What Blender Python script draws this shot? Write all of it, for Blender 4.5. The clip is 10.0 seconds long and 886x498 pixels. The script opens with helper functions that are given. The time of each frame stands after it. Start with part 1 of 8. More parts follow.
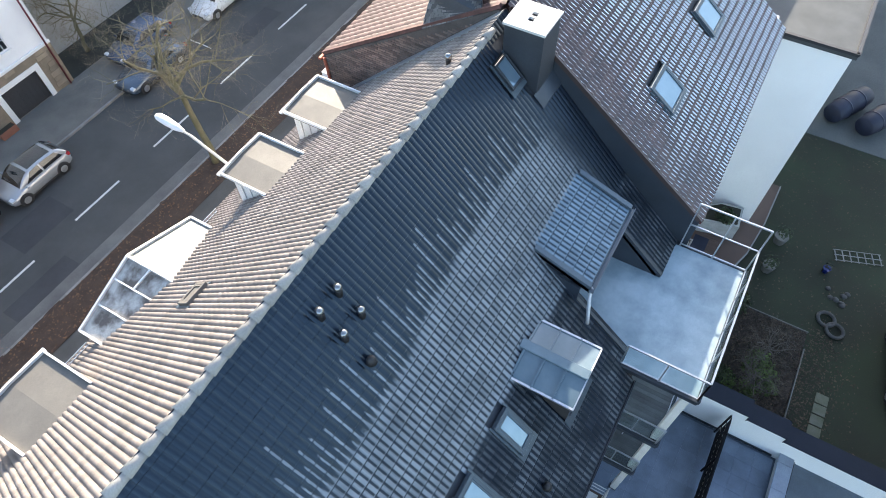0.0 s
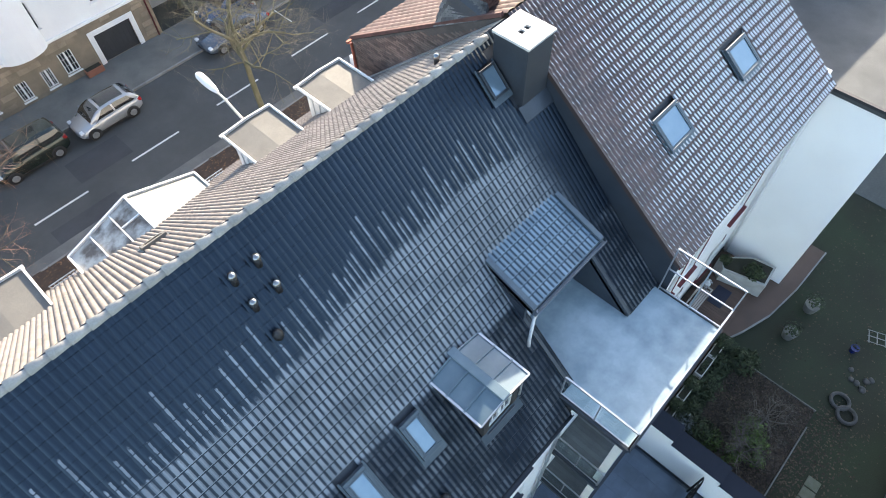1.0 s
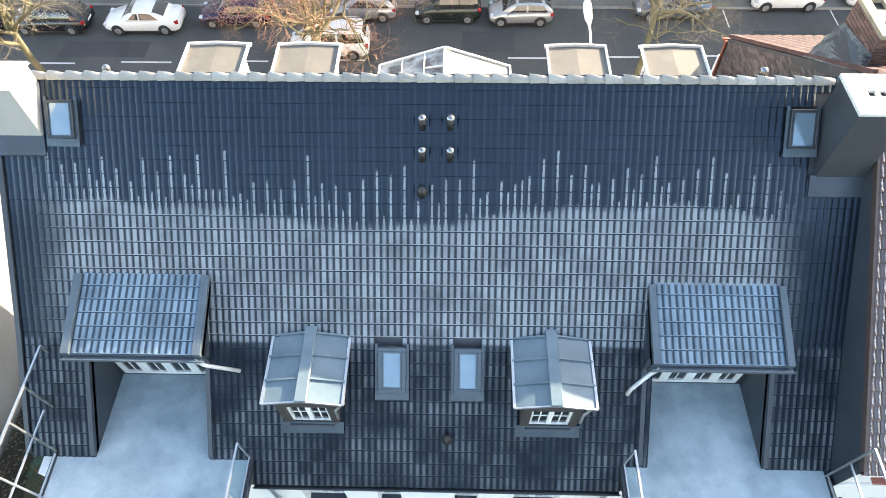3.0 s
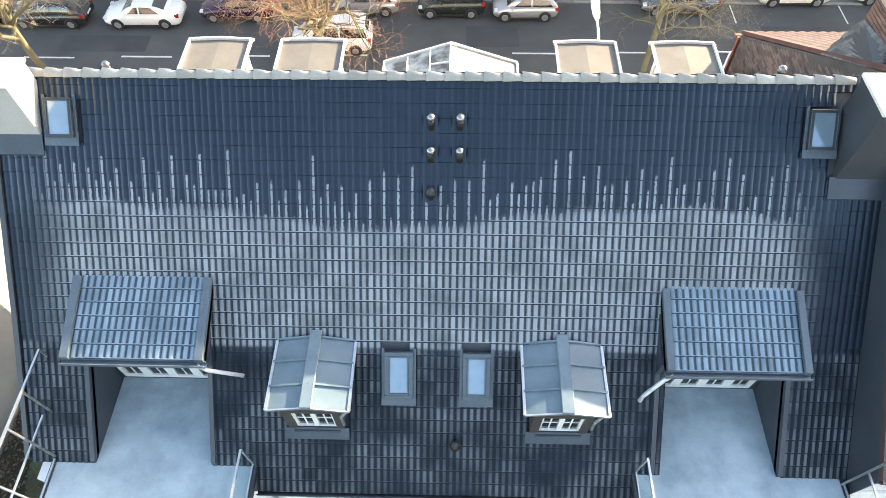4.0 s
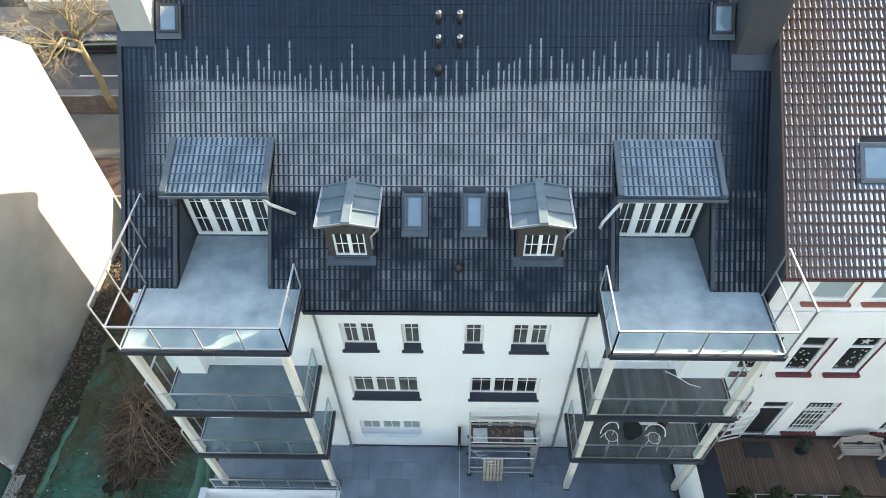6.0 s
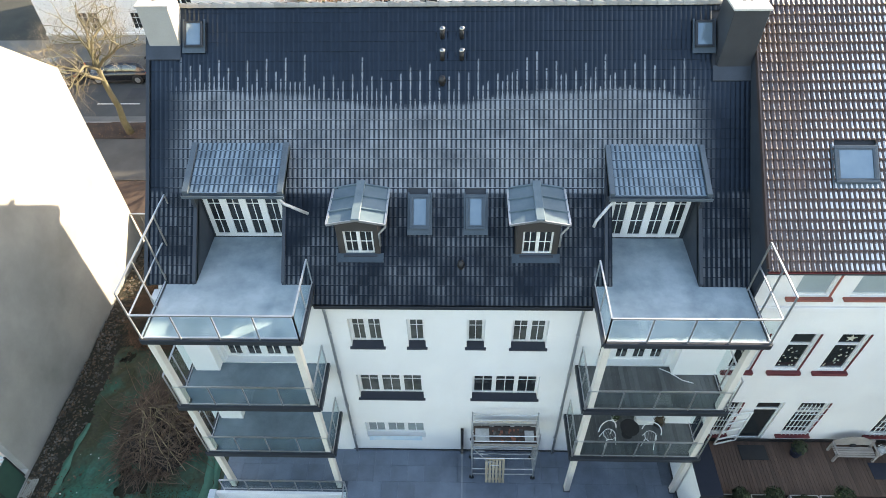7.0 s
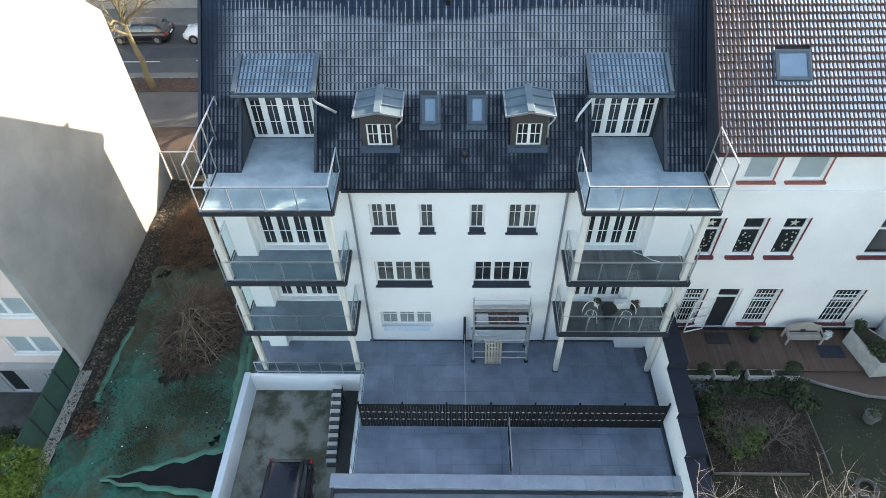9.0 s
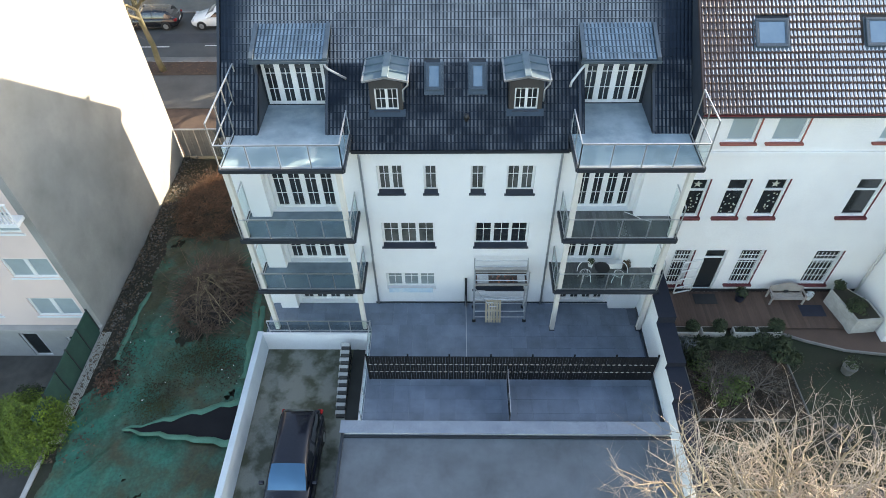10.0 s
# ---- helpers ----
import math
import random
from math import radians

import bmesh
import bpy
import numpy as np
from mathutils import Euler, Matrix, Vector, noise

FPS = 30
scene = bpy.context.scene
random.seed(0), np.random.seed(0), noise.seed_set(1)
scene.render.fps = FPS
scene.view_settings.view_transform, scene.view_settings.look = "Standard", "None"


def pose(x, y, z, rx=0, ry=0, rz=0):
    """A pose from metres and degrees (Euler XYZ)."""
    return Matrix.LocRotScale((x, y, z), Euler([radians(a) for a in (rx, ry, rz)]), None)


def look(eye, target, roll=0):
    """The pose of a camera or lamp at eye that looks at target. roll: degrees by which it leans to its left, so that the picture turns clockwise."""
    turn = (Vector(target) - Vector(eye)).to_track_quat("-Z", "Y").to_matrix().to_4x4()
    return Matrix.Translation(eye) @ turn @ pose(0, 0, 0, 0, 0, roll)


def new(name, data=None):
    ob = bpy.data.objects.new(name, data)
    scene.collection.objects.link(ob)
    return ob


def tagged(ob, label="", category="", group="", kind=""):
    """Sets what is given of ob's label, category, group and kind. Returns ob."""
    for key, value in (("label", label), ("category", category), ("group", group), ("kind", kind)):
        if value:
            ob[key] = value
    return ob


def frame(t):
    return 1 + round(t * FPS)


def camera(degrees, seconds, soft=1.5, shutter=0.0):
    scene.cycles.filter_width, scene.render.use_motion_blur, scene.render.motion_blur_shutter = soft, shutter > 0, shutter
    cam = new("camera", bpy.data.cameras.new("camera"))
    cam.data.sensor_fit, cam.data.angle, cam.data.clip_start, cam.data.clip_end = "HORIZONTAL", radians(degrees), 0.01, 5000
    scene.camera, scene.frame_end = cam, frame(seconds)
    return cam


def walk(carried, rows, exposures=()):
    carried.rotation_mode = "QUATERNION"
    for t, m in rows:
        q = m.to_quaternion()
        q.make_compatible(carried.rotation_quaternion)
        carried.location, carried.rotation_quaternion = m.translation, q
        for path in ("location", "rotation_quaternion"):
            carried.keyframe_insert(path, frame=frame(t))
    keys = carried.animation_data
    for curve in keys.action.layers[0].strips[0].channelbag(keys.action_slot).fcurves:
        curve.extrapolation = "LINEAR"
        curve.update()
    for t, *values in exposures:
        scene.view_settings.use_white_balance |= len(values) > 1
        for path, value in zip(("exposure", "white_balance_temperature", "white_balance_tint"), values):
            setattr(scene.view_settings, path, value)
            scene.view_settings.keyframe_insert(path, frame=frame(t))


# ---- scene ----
cam = camera(70.0, 10.0, soft=0.85)
PATH = [
    (0, (-3.562, 0.667, 23.183), (-2.611, 1.25, 21.524), -1.9),
    (0.5, (-3.313, 0.353, 23.209), (-2.366, 0.937, 21.547), -1.9),
    (0.7, (-2.979, -0.139, 23.167), (-2.029, 0.442, 21.506), -1.7),
    (1, (-1.977, -1.602, 23.143), (-1.167, -0.819, 21.49), -1.5),
    (1.2, (-1.257, -2.244, 23.155), (-0.604, -1.318, 21.507), -1.2),
    (1.4, (-0.278, -2.856, 23.157), (0.124, -1.789, 21.514), -0.7),
    (1.6, (0.287, -3.133, 23.215), (0.436, -1.999, 21.574), -0.3),
    (1.8, (0.512, -3.24, 23.083), (0.53, -2.092, 21.445), -0.5),
    (2, (0.427, -3.208, 22.922), (0.417, -2.073, 21.276), -0.1),
    (2.5, (0.347, -3.442, 22.738), (0.318, -2.304, 21.094), -0.4),
    (2.7, (0.362, -3.511, 22.402), (0.325, -2.375, 20.757), -0.8),
    (3.8, (0.171, -3.103, 21.883), (0.132, -1.984, 20.226), -1.0),
    (4, (0.165, -3.138, 21.915), (0.126, -2.021, 20.257), -0.8),
    (4.5, (0.157, -4.41, 21.925), (0.115, -3.311, 20.255), -1.0),
    (5, (0.181, -6.647, 21.904), (0.139, -5.593, 20.205), -1.3),
    (5.5, (0.189, -8.62, 21.899), (0.145, -7.571, 20.196), -1.4),
    (5.8, (0.226, -9.40, 21.832), (0.172, -8.171, 20.255), -1.4),
    (6, (0.206, -9.496, 21.861), (0.158, -8.189, 20.347), -1.3),
    (6.2, (0.239, -9.517, 21.792), (0.185, -8.127, 20.355), -1.3),
    (7.3, (0.196, -11.601, 21.928), (0.139, -10.207, 20.494), -1.5),
    (7.5, (0.148, -11.949, 21.883), (0.095, -10.557, 20.448), -1.4),
    (8, (0.104, -13.145, 21.928), (0.053, -11.76, 20.487), -1.5),
    (8.5, (0.048, -14.388, 21.962), (0.0, -13.006, 20.516), -1.4),
    (9, (-0.036, -15.545, 22.038), (-0.08, -14.169, 20.586), -1.3),
    (9.5, (-0.09, -16.555, 22.094), (-0.132, -15.184, 20.639), -1.3),
    (10, (-0.133, -17.575, 22.104), (-0.175, -16.203, 20.65), -1.3),
]
EXPOSURE = ((0, 2.00, 6600, 10), (1.2, 2.16, 6900, 10), (2.2, 2.52, 7350, 10), (4.0, 2.61, 8000, 10), (5.2, 2.52, 8450, 10), (6.2, 2.30, 8150, 10), (7.5, 2.19, 7700, 10), (10, 2.15, 7500, 10))
walk(cam, [(t, look(eye, target, roll)) for t, eye, target, roll in PATH], EXPOSURE)

# ---- daylight: low winter sun from the street side, clear sky ----
SUN = Vector((1.0, 0.56, 0.4396)).normalized()
elev = math.asin(SUN.z)
sky_world = bpy.data.worlds.new("winter_sky")
scene.world = sky_world
sky_world.use_nodes = True
wn = sky_world.node_tree
sky = wn.nodes.new("ShaderNodeTexSky")
sky.sky_type = 'NISHITA'
sky.sun_disc = False
sky.sun_elevation = elev
sky.sun_rotation = math.atan2(SUN.x, SUN.y)
sky.air_density, sky.dust_density, sky.ozone_density = 1.0, 1.2, 1.0
wn.links.new(sky.outputs[0], wn.nodes["Background"].inputs[0])
wn.nodes["Background"].inputs[1].default_value = 0.15
sun_data = bpy.data.lights.new("sun", 'SUN')
sun_data.energy, sun_data.angle, sun_data.color = 4.2, radians(0.55), (1.0, 0.90, 0.76)
sun_lamp = new("sun", sun_data)
sun_lamp.matrix_world = look(SUN * 60, (0, 0, 0))


# ---- materials ----
MATS = {}


def mat(name, a, b=None, scale=3.0, rough=0.7, metal=0.0, bump=0.15, fine=40.0, spread=0.5, island=0.0, spec=0.5, coat=0.0, grain=0.15, coat_rough=0.03, coat_ior=1.5, tint=(1, 1, 1)):
    """A surface of two tones: broad stains at scale, grain at fine, and a light bump."""
    if name in MATS:
        return MATS[name]
    m = bpy.data.materials.new(name)
    m.use_nodes = True
    t = m.node_tree
    N, L = t.nodes.new, t.links.new
    bs = t.nodes["Principled BSDF"]
    b = b or tuple(c * 0.75 for c in a)
    geo = N("ShaderNodeNewGeometry")
    n1, n2 = N("ShaderNodeTexNoise"), N("ShaderNodeTexNoise")
    n1.inputs["Scale"].default_value, n1.inputs["Detail"].default_value, n1.inputs["Roughness"].default_value = scale, 5, 0.6
    n2.inputs["Scale"].default_value, n2.inputs["Detail"].default_value = fine, 3
    L(geo.outputs["Position"], n1.inputs["Vector"])
    L(geo.outputs["Position"], n2.inputs["Vector"])
    ramp = N("ShaderNodeMapRange")
    ramp.inputs[1].default_value, ramp.inputs[2].default_value = 0.5 - spread * 0.4, 0.5 + spread * 0.4
    L(n1.outputs[0], ramp.inputs[0])
    mix = N("ShaderNodeMixRGB")
    mix.inputs[1].default_value, mix.inputs[2].default_value = (*a, 1), (*b, 1)
    L(ramp.outputs[0], mix.inputs[0])
    hsv = N("ShaderNodeHueSaturation")
    L(mix.outputs[0], hsv.inputs["Color"])
    val = N("ShaderNodeMapRange")
    val.inputs[1].default_value, val.inputs[2].default_value, val.inputs[3].default_value, val.inputs[4].default_value = 0.25, 0.75, 1 - grain, 1 + grain
    L(n2.outputs[0], val.inputs[0])
    if island:
        info = N("ShaderNodeObjectInfo")
        add = N("ShaderNodeMath")
        add.operation = 'ADD'
        L(info.outputs["Random"], add.inputs[0])
        L(geo.outputs["Random Per Island"], add.inputs[1])
        fr = N("ShaderNodeMath")
        fr.operation = 'FRACT'
        L(add.outputs[0], fr.inputs[0])
        ir = N("ShaderNodeMapRange")
        ir.inputs[3].default_value, ir.inputs[4].default_value = 1 - island, 1 + island
        L(fr.outputs[0], ir.inputs[0])
        mul = N("ShaderNodeMath")
        mul.operation = 'MULTIPLY'
        L(val.outputs[0], mul.inputs[0])
        L(ir.outputs[0], mul.inputs[1])
        L(mul.outputs[0], hsv.inputs["Value"])
    else:
        L(val.outputs[0], hsv.inputs["Value"])
    L(hsv.outputs[0], bs.inputs["Base Color"])
    rr = N("ShaderNodeMapRange")
    rr.inputs[3].default_value, rr.inputs[4].default_value = max(rough - 0.1, 0.03), min(rough + 0.1, 1)
    L(n1.outputs[0], rr.inputs[0])
    L(rr.outputs[0], bs.inputs["Roughness"])
    bs.inputs["Metallic"].default_value = metal
    bs.inputs["Specular IOR Level"].default_value = spec
    bs.inputs["Coat Weight"].default_value = coat
    bs.inputs["Specular Tint"].default_value = (*tint, 1)
    bs.inputs["Coat Roughness"].default_value = coat_rough
    bs.inputs["Coat IOR"].default_value = coat_ior
    if bump:
        bp = N("ShaderNodeBump")
        bp.inputs["Strength"].default_value, bp.inputs["Distance"].default_value = bump, 0.01
        L(n2.outputs[0], bp.inputs["Height"])
        L(bp.outputs[0], bs.inputs["Normal"])
    MATS[name] = m
    return m


def clear_glass(name, tint=(0.9, 0.95, 0.95), alpha=0.12):
    """Thin balcony glass: mostly clear, with a mirror gloss."""
    m = bpy.data.materials.new(name)
    m.use_nodes = True
    t = m.node_tree
    t.nodes.remove(t.nodes["Principled BSDF"])
    tr, gl, mx = (t.nodes.new(k) for k in ("ShaderNodeBsdfTransparent", "ShaderNodeBsdfGlossy", "ShaderNodeMixShader"))
    tr.inputs[0].default_value = (*tint, 1)
    gl.inputs[1].default_value = 0.02
    mx.inputs[0].default_value = 0.05
    t.links.new(tr.outputs[0], mx.inputs[1])
    t.links.new(gl.outputs[0], mx.inputs[2])
    t.links.new(mx.outputs[0], t.nodes["Material Output"].inputs[0])
    return m


def roof_tile_mat(name, dark, frost_col, frost, dark_rough=0.42):
    """Concrete tile, tone changing tile by tile; where frost is given (x0, x1, y0, y1) a rime lies on it, thinning uphill in streaks."""
    m = mat(name, dark, tuple(c * 1.5 for c in dark), 1.3, dark_rough, bump=0.12, fine=60, island=0.16, spec=0.36, tint=(0.66, 0.84, 1.0))
    if not frost:
        return m
    x0, x1, y0, y1 = frost
    t = m.node_tree
    N, L = t.nodes.new, t.links.new
    bs = t.nodes["Principled BSDF"]
    geo = N("ShaderNodeNewGeometry")
    sep = N("ShaderNodeSeparateXYZ")
    L(geo.outputs["Position"], sep.inputs[0])

    def math_(op, a, b=0.0):
        n = N("ShaderNodeMath")
        n.operation = op
        for i, v in enumerate((a, b)):
            if isinstance(v, (int, float)):
                n.inputs[i].default_value = v
            else:
                L(v, n.inputs[i])
        return n.outputs[0]

    def step(v, lo, hi, smooth=True):
        n = N("ShaderNodeMapRange")
        n.interpolation_type = 'SMOOTHSTEP' if smooth else 'LINEAR'
        n.inputs[1].default_value, n.inputs[2].default_value = lo, hi
        L(v, n.inputs[0])
        return n.outputs[0]
    x, y = sep.outputs[0], sep.outputs[1]
    au, av = N("ShaderNodeAttribute"), N("ShaderNodeAttribute")
    au.attribute_name, av.attribute_name = "tile_u", "tile_v"
    u, v = au.outputs["Fac"], av.outputs["Fac"]
    info = N("ShaderNodeObjectInfo")
    rand = math_('FRACT', math_('ADD', info.outputs["Random"], geo.outputs["Random Per Island"]))
    # each rib of tiles keeps its rime up to a height of its own
    cell = math_('FLOOR', math_('DIVIDE', math_('SUBTRACT', x, XL + 0.06), TILE_W))

    def column_random(shift):
        n = N("ShaderNodeTexWhiteNoise")
        n.noise_dimensions = '1D'
        L(math_('ADD', cell, shift), n.inputs["W"])
        return n.outputs[0]
    big, small = N("ShaderNodeTexNoise"), N("ShaderNodeTexNoise")
    big.inputs["Scale"].default_value, big.inputs["Detail"].default_value = 0.42, 2
    small.inputs["Scale"].default_value, small.inputs["Detail"].default_value = 16, 3
    L(geo.outputs["Position"], big.inputs["Vector"])
    L(geo.outputs["Position"], small.inputs["Vector"])
    wobble = math_('MULTIPLY', math_('SUBTRACT', small.outputs[0], 0.5), 0.12)
    fringe = math_('MULTIPLY', math_('SUBTRACT', big.outputs[0], 0.5), 0.9)
    e = math_('ADD', math_('ADD', y, fringe), wobble)
    above = math_('SUBTRACT', e, y1)

    def strip(centre, half, reach, rnd_):
        near_ = math_('SUBTRACT', half, math_('ABSOLUTE', math_('SUBTRACT', math_('ADD', u, wobble), centre)))
        limit = math_('SUBTRACT', math_('MULTIPLY', rnd_, reach[1]), math_('SUBTRACT', above, reach[0]))
        return math_('MULTIPLY', step(near_, -0.01, 0.02), step(limit, -0.02, 0.02))
    strips = math_('MAXIMUM', strip(0.25, 0.085, (0.20, 0.62), column_random(3.0)), strip(0.75, 0.07, (-0.10, 0.42), column_random(71.0)))
    wave = math_('ABSOLUTE', math_('SINE', math_('MULTIPLY', u, 2 * math.pi)))
    ragged = math_('ADD', wave, math_('MULTIPLY', wobble, 2.2))
    rib = math_('MULTIPLY', step(ragged, 0.10, 0.26), math_('ADD', 0.04, math_('MULTIPLY', step(ragged, 0.36, 0.78), 0.96)))
    second = math_('SUBTRACT', 1.0, math_('MULTIPLY', step(u, 0.46, 0.54), 0.24))
    rib = math_('MULTIPLY', math_('ADD', 0.06, math_('MULTIPLY', rib, 0.94)), second)
    solid = math_('MULTIPLY', math_('SUBTRACT', 1.0, step(above, -0.10, 0.04)), rib)
    # pale line painted along each front edge, for the gleam on the tile nose
    edge_line = math_('MULTIPLY', math_('SUBTRACT', 1.0, step(above, -0.10, 0.04)), math_('SUBTRACT', 1.0, step(v, 0.045, 0.075)))
    cover = math_('MAXIMUM', math_('MAXIMUM', solid, strips), edge_line)
    # rime left off at the overlap, painting the contact shadow below each tile
    lip = math_('MULTIPLY', step(v, -0.85, -0.45), math_('SUBTRACT', 1.0, step(v, 0.81, 0.86)))
    patch = N("ShaderNodeTexNoise")
    patch.inputs["Scale"].default_value = 0.8
    L(geo.outputs["Position"], patch.inputs["Vector"])
    low = math_('MAXIMUM', step(y, y0 - 0.06, y0 + 0.02), math_('MULTIPLY', step(patch.outputs[0], 0.30, 0.70), math_('ADD', 0.10, math_('MULTIPLY', rand, 0.16))))
    side = math_('MULTIPLY', step(math_('ADD', x, fringe), x0, x0 + 1.1), math_('SUBTRACT', 1.0, step(math_('ADD', x, fringe), x1 - 1.1, x1)))
    mask = math_('MULTIPLY', math_('MULTIPLY', cover, low), math_('MULTIPLY', side, lip))
    fine = N("ShaderNodeTexNoise")
    fine.inputs["Scale"].default_value, fine.inputs["Detail"].default_value = 1.6, 5
    L(geo.outputs["Position"], fine.inputs["Vector"])
    tone = math_('ADD', math_('MULTIPLY', rand, 0.34), step(fine.outputs[0], 0.10, 0.72, False))
    mask = math_('MULTIPLY', mask, math_('MINIMUM', math_('ADD', 0.22, math_('MULTIPLY', tone, 0.75)), 1.0))
    crest = math_('MULTIPLY', math_('MULTIPLY', step(ragged, 0.62, 0.92), step(patch.outputs[0], 0.28, 0.66)), math_('ADD', 0.16, math_('MULTIPLY', rand, 0.36)))
    crest = math_('MULTIPLY', math_('MULTIPLY', crest, lip), math_('SUBTRACT', 1.0, step(y, y0 - 0.05, y0 + 0.05)))
    mask = math_('MAXIMUM', mask, crest)
    old = bs.inputs["Base Color"].links[0].from_socket
    mx = N("ShaderNodeMixRGB")
    mx.inputs[2].default_value = (*frost_col, 1)
    L(mask, mx.inputs[0])
    L(old, mx.inputs[1])
    L(mx.outputs[0], bs.inputs["Base Color"])
    wet = step(e, y1 - 0.5, y1 + 0.3)
    dry = math_('SUBTRACT', 1.0, step(math_('ADD', y, wobble), y0 - 0.25, y0 + 0.1))
    L(math_('SUBTRACT', math_('ADD', 0.34, math_('MULTIPLY', wet, 0.22)), math_('MULTIPLY', dry, 0.16)), bs.inputs["Specular IOR Level"])
    L(math_('ADD', math_('SUBTRACT', 0.40, math_('MULTIPLY', wet, 0.12)), math_('MULTIPLY', dry, 0.12)), bs.inputs["Roughness"])
    return m


TILE_W, TILE_L, XL = 0.263, 0.265, -8.40
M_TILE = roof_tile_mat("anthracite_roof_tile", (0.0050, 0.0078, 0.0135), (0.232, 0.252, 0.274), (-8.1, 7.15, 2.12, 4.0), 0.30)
M_TILE_FROST = roof_tile_mat("frosted_roof_tile", (0.016, 0.027, 0.040), (0.195, 0.265, 0.325), (-12, 12, -2, 30), 0.30)
M_TILE_NB = mat("brown_roof_tile", (0.085, 0.038, 0.027), (0.055, 0.026, 0.019), 1.2, 0.5, bump=0.03, fine=50, island=0.2, spec=0.3, coat=1.0, coat_rough=0.15, coat_ior=1.6)


def crest_glints(m):
    """Sun glints, with some rime, painted pale along the tile crests: thin dashes high up, broad ones low down and
    further along the roof.
    """
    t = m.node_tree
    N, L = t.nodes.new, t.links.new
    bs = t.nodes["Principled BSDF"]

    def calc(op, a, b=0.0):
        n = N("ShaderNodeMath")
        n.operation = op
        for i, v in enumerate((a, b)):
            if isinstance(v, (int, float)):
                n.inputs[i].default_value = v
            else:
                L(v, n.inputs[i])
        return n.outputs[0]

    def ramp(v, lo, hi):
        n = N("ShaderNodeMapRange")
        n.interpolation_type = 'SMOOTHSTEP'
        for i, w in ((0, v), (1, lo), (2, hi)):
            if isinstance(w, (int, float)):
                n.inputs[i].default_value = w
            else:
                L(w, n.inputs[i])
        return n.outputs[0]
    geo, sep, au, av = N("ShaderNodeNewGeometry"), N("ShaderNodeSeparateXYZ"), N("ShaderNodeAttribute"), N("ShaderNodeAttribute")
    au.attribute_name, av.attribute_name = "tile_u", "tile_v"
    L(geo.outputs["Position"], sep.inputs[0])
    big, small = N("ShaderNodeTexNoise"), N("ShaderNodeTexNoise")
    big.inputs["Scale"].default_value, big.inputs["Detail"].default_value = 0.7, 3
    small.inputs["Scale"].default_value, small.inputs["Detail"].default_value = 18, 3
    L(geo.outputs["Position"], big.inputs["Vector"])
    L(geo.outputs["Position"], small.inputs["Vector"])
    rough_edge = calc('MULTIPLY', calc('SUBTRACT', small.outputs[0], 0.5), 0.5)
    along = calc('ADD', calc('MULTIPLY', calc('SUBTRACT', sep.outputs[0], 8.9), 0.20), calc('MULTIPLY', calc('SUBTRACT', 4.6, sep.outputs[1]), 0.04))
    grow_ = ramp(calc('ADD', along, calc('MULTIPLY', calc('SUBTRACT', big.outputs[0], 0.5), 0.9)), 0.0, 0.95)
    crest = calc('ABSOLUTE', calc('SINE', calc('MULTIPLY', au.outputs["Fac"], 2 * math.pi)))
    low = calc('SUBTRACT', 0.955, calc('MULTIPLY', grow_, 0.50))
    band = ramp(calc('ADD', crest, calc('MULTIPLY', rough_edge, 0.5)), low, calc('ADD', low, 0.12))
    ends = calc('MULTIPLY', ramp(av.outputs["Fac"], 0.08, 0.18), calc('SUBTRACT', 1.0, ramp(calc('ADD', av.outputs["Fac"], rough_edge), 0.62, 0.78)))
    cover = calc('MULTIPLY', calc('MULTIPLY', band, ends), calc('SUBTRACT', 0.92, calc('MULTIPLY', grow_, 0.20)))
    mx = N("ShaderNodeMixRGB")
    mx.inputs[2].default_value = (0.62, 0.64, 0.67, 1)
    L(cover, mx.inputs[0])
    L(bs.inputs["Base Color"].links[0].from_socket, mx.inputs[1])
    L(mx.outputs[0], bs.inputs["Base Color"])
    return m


# glossy brown tile with the glints on its crests put into the colour
M_TILE_NB_GLINT = crest_glints(mat("brown_roof_tile_glints", (0.085, 0.042, 0.032), (0.055, 0.029, 0.024), 1.2, 0.5, bump=0.03, fine=50, island=0.2, spec=0.3, coat=1.0, coat_rough=0.14, coat_ior=1.7))
M_TILE_RED = mat("red_roof_tile", (0.095, 0.050, 0.044), (0.065, 0.037, 0.033), 1.5, 0.7, island=0.25)
# paler copy of the roof tile: sun on the street slope put into colour
M_TILE_FRONT = mat("sunlit_roof_tile", (0.185, 0.158, 0.142), (0.135, 0.115, 0.105), 1.3, 0.6, bump=0.25, fine=60, island=0.2)
M_RIDGE = mat("ridge_tile_grey", (0.36, 0.33, 0.29), (0.27, 0.245, 0.215), 2, 0.55, island=0.15)
M_METAL_DK = mat("anthracite_metal", (0.028, 0.034, 0.042), (0.036, 0.042, 0.05), 1.5, 0.38, 0.2, bump=0.03)
M_SLATE = mat("slate_cladding", (0.030, 0.034, 0.042), (0.044, 0.050, 0.058), 2.0, 0.5, bump=0.15)
M_ZINC = mat("weathered_zinc", (0.150, 0.198, 0.225), (0.078, 0.125, 0.152), 1.6, 0.32, 0.05, bump=0.0, spread=0.6, grain=0.03)
M_ZINC_OLD = mat("pale_zinc", (0.165, 0.152, 0.130), (0.105, 0.097, 0.085), 1.8, 0.6, 0.1, bump=0.08, spread=0.9)
M_PIPE = mat("grey_zinc_pipe", (0.40, 0.42, 0.44), (0.32, 0.34, 0.36), 3, 0.4, 0.6, bump=0.03)
M_PLASTER = mat("white_plaster", (0.78, 0.785, 0.78), (0.72, 0.725, 0.725), 0.8, 0.85, bump=0.2, fine=90)
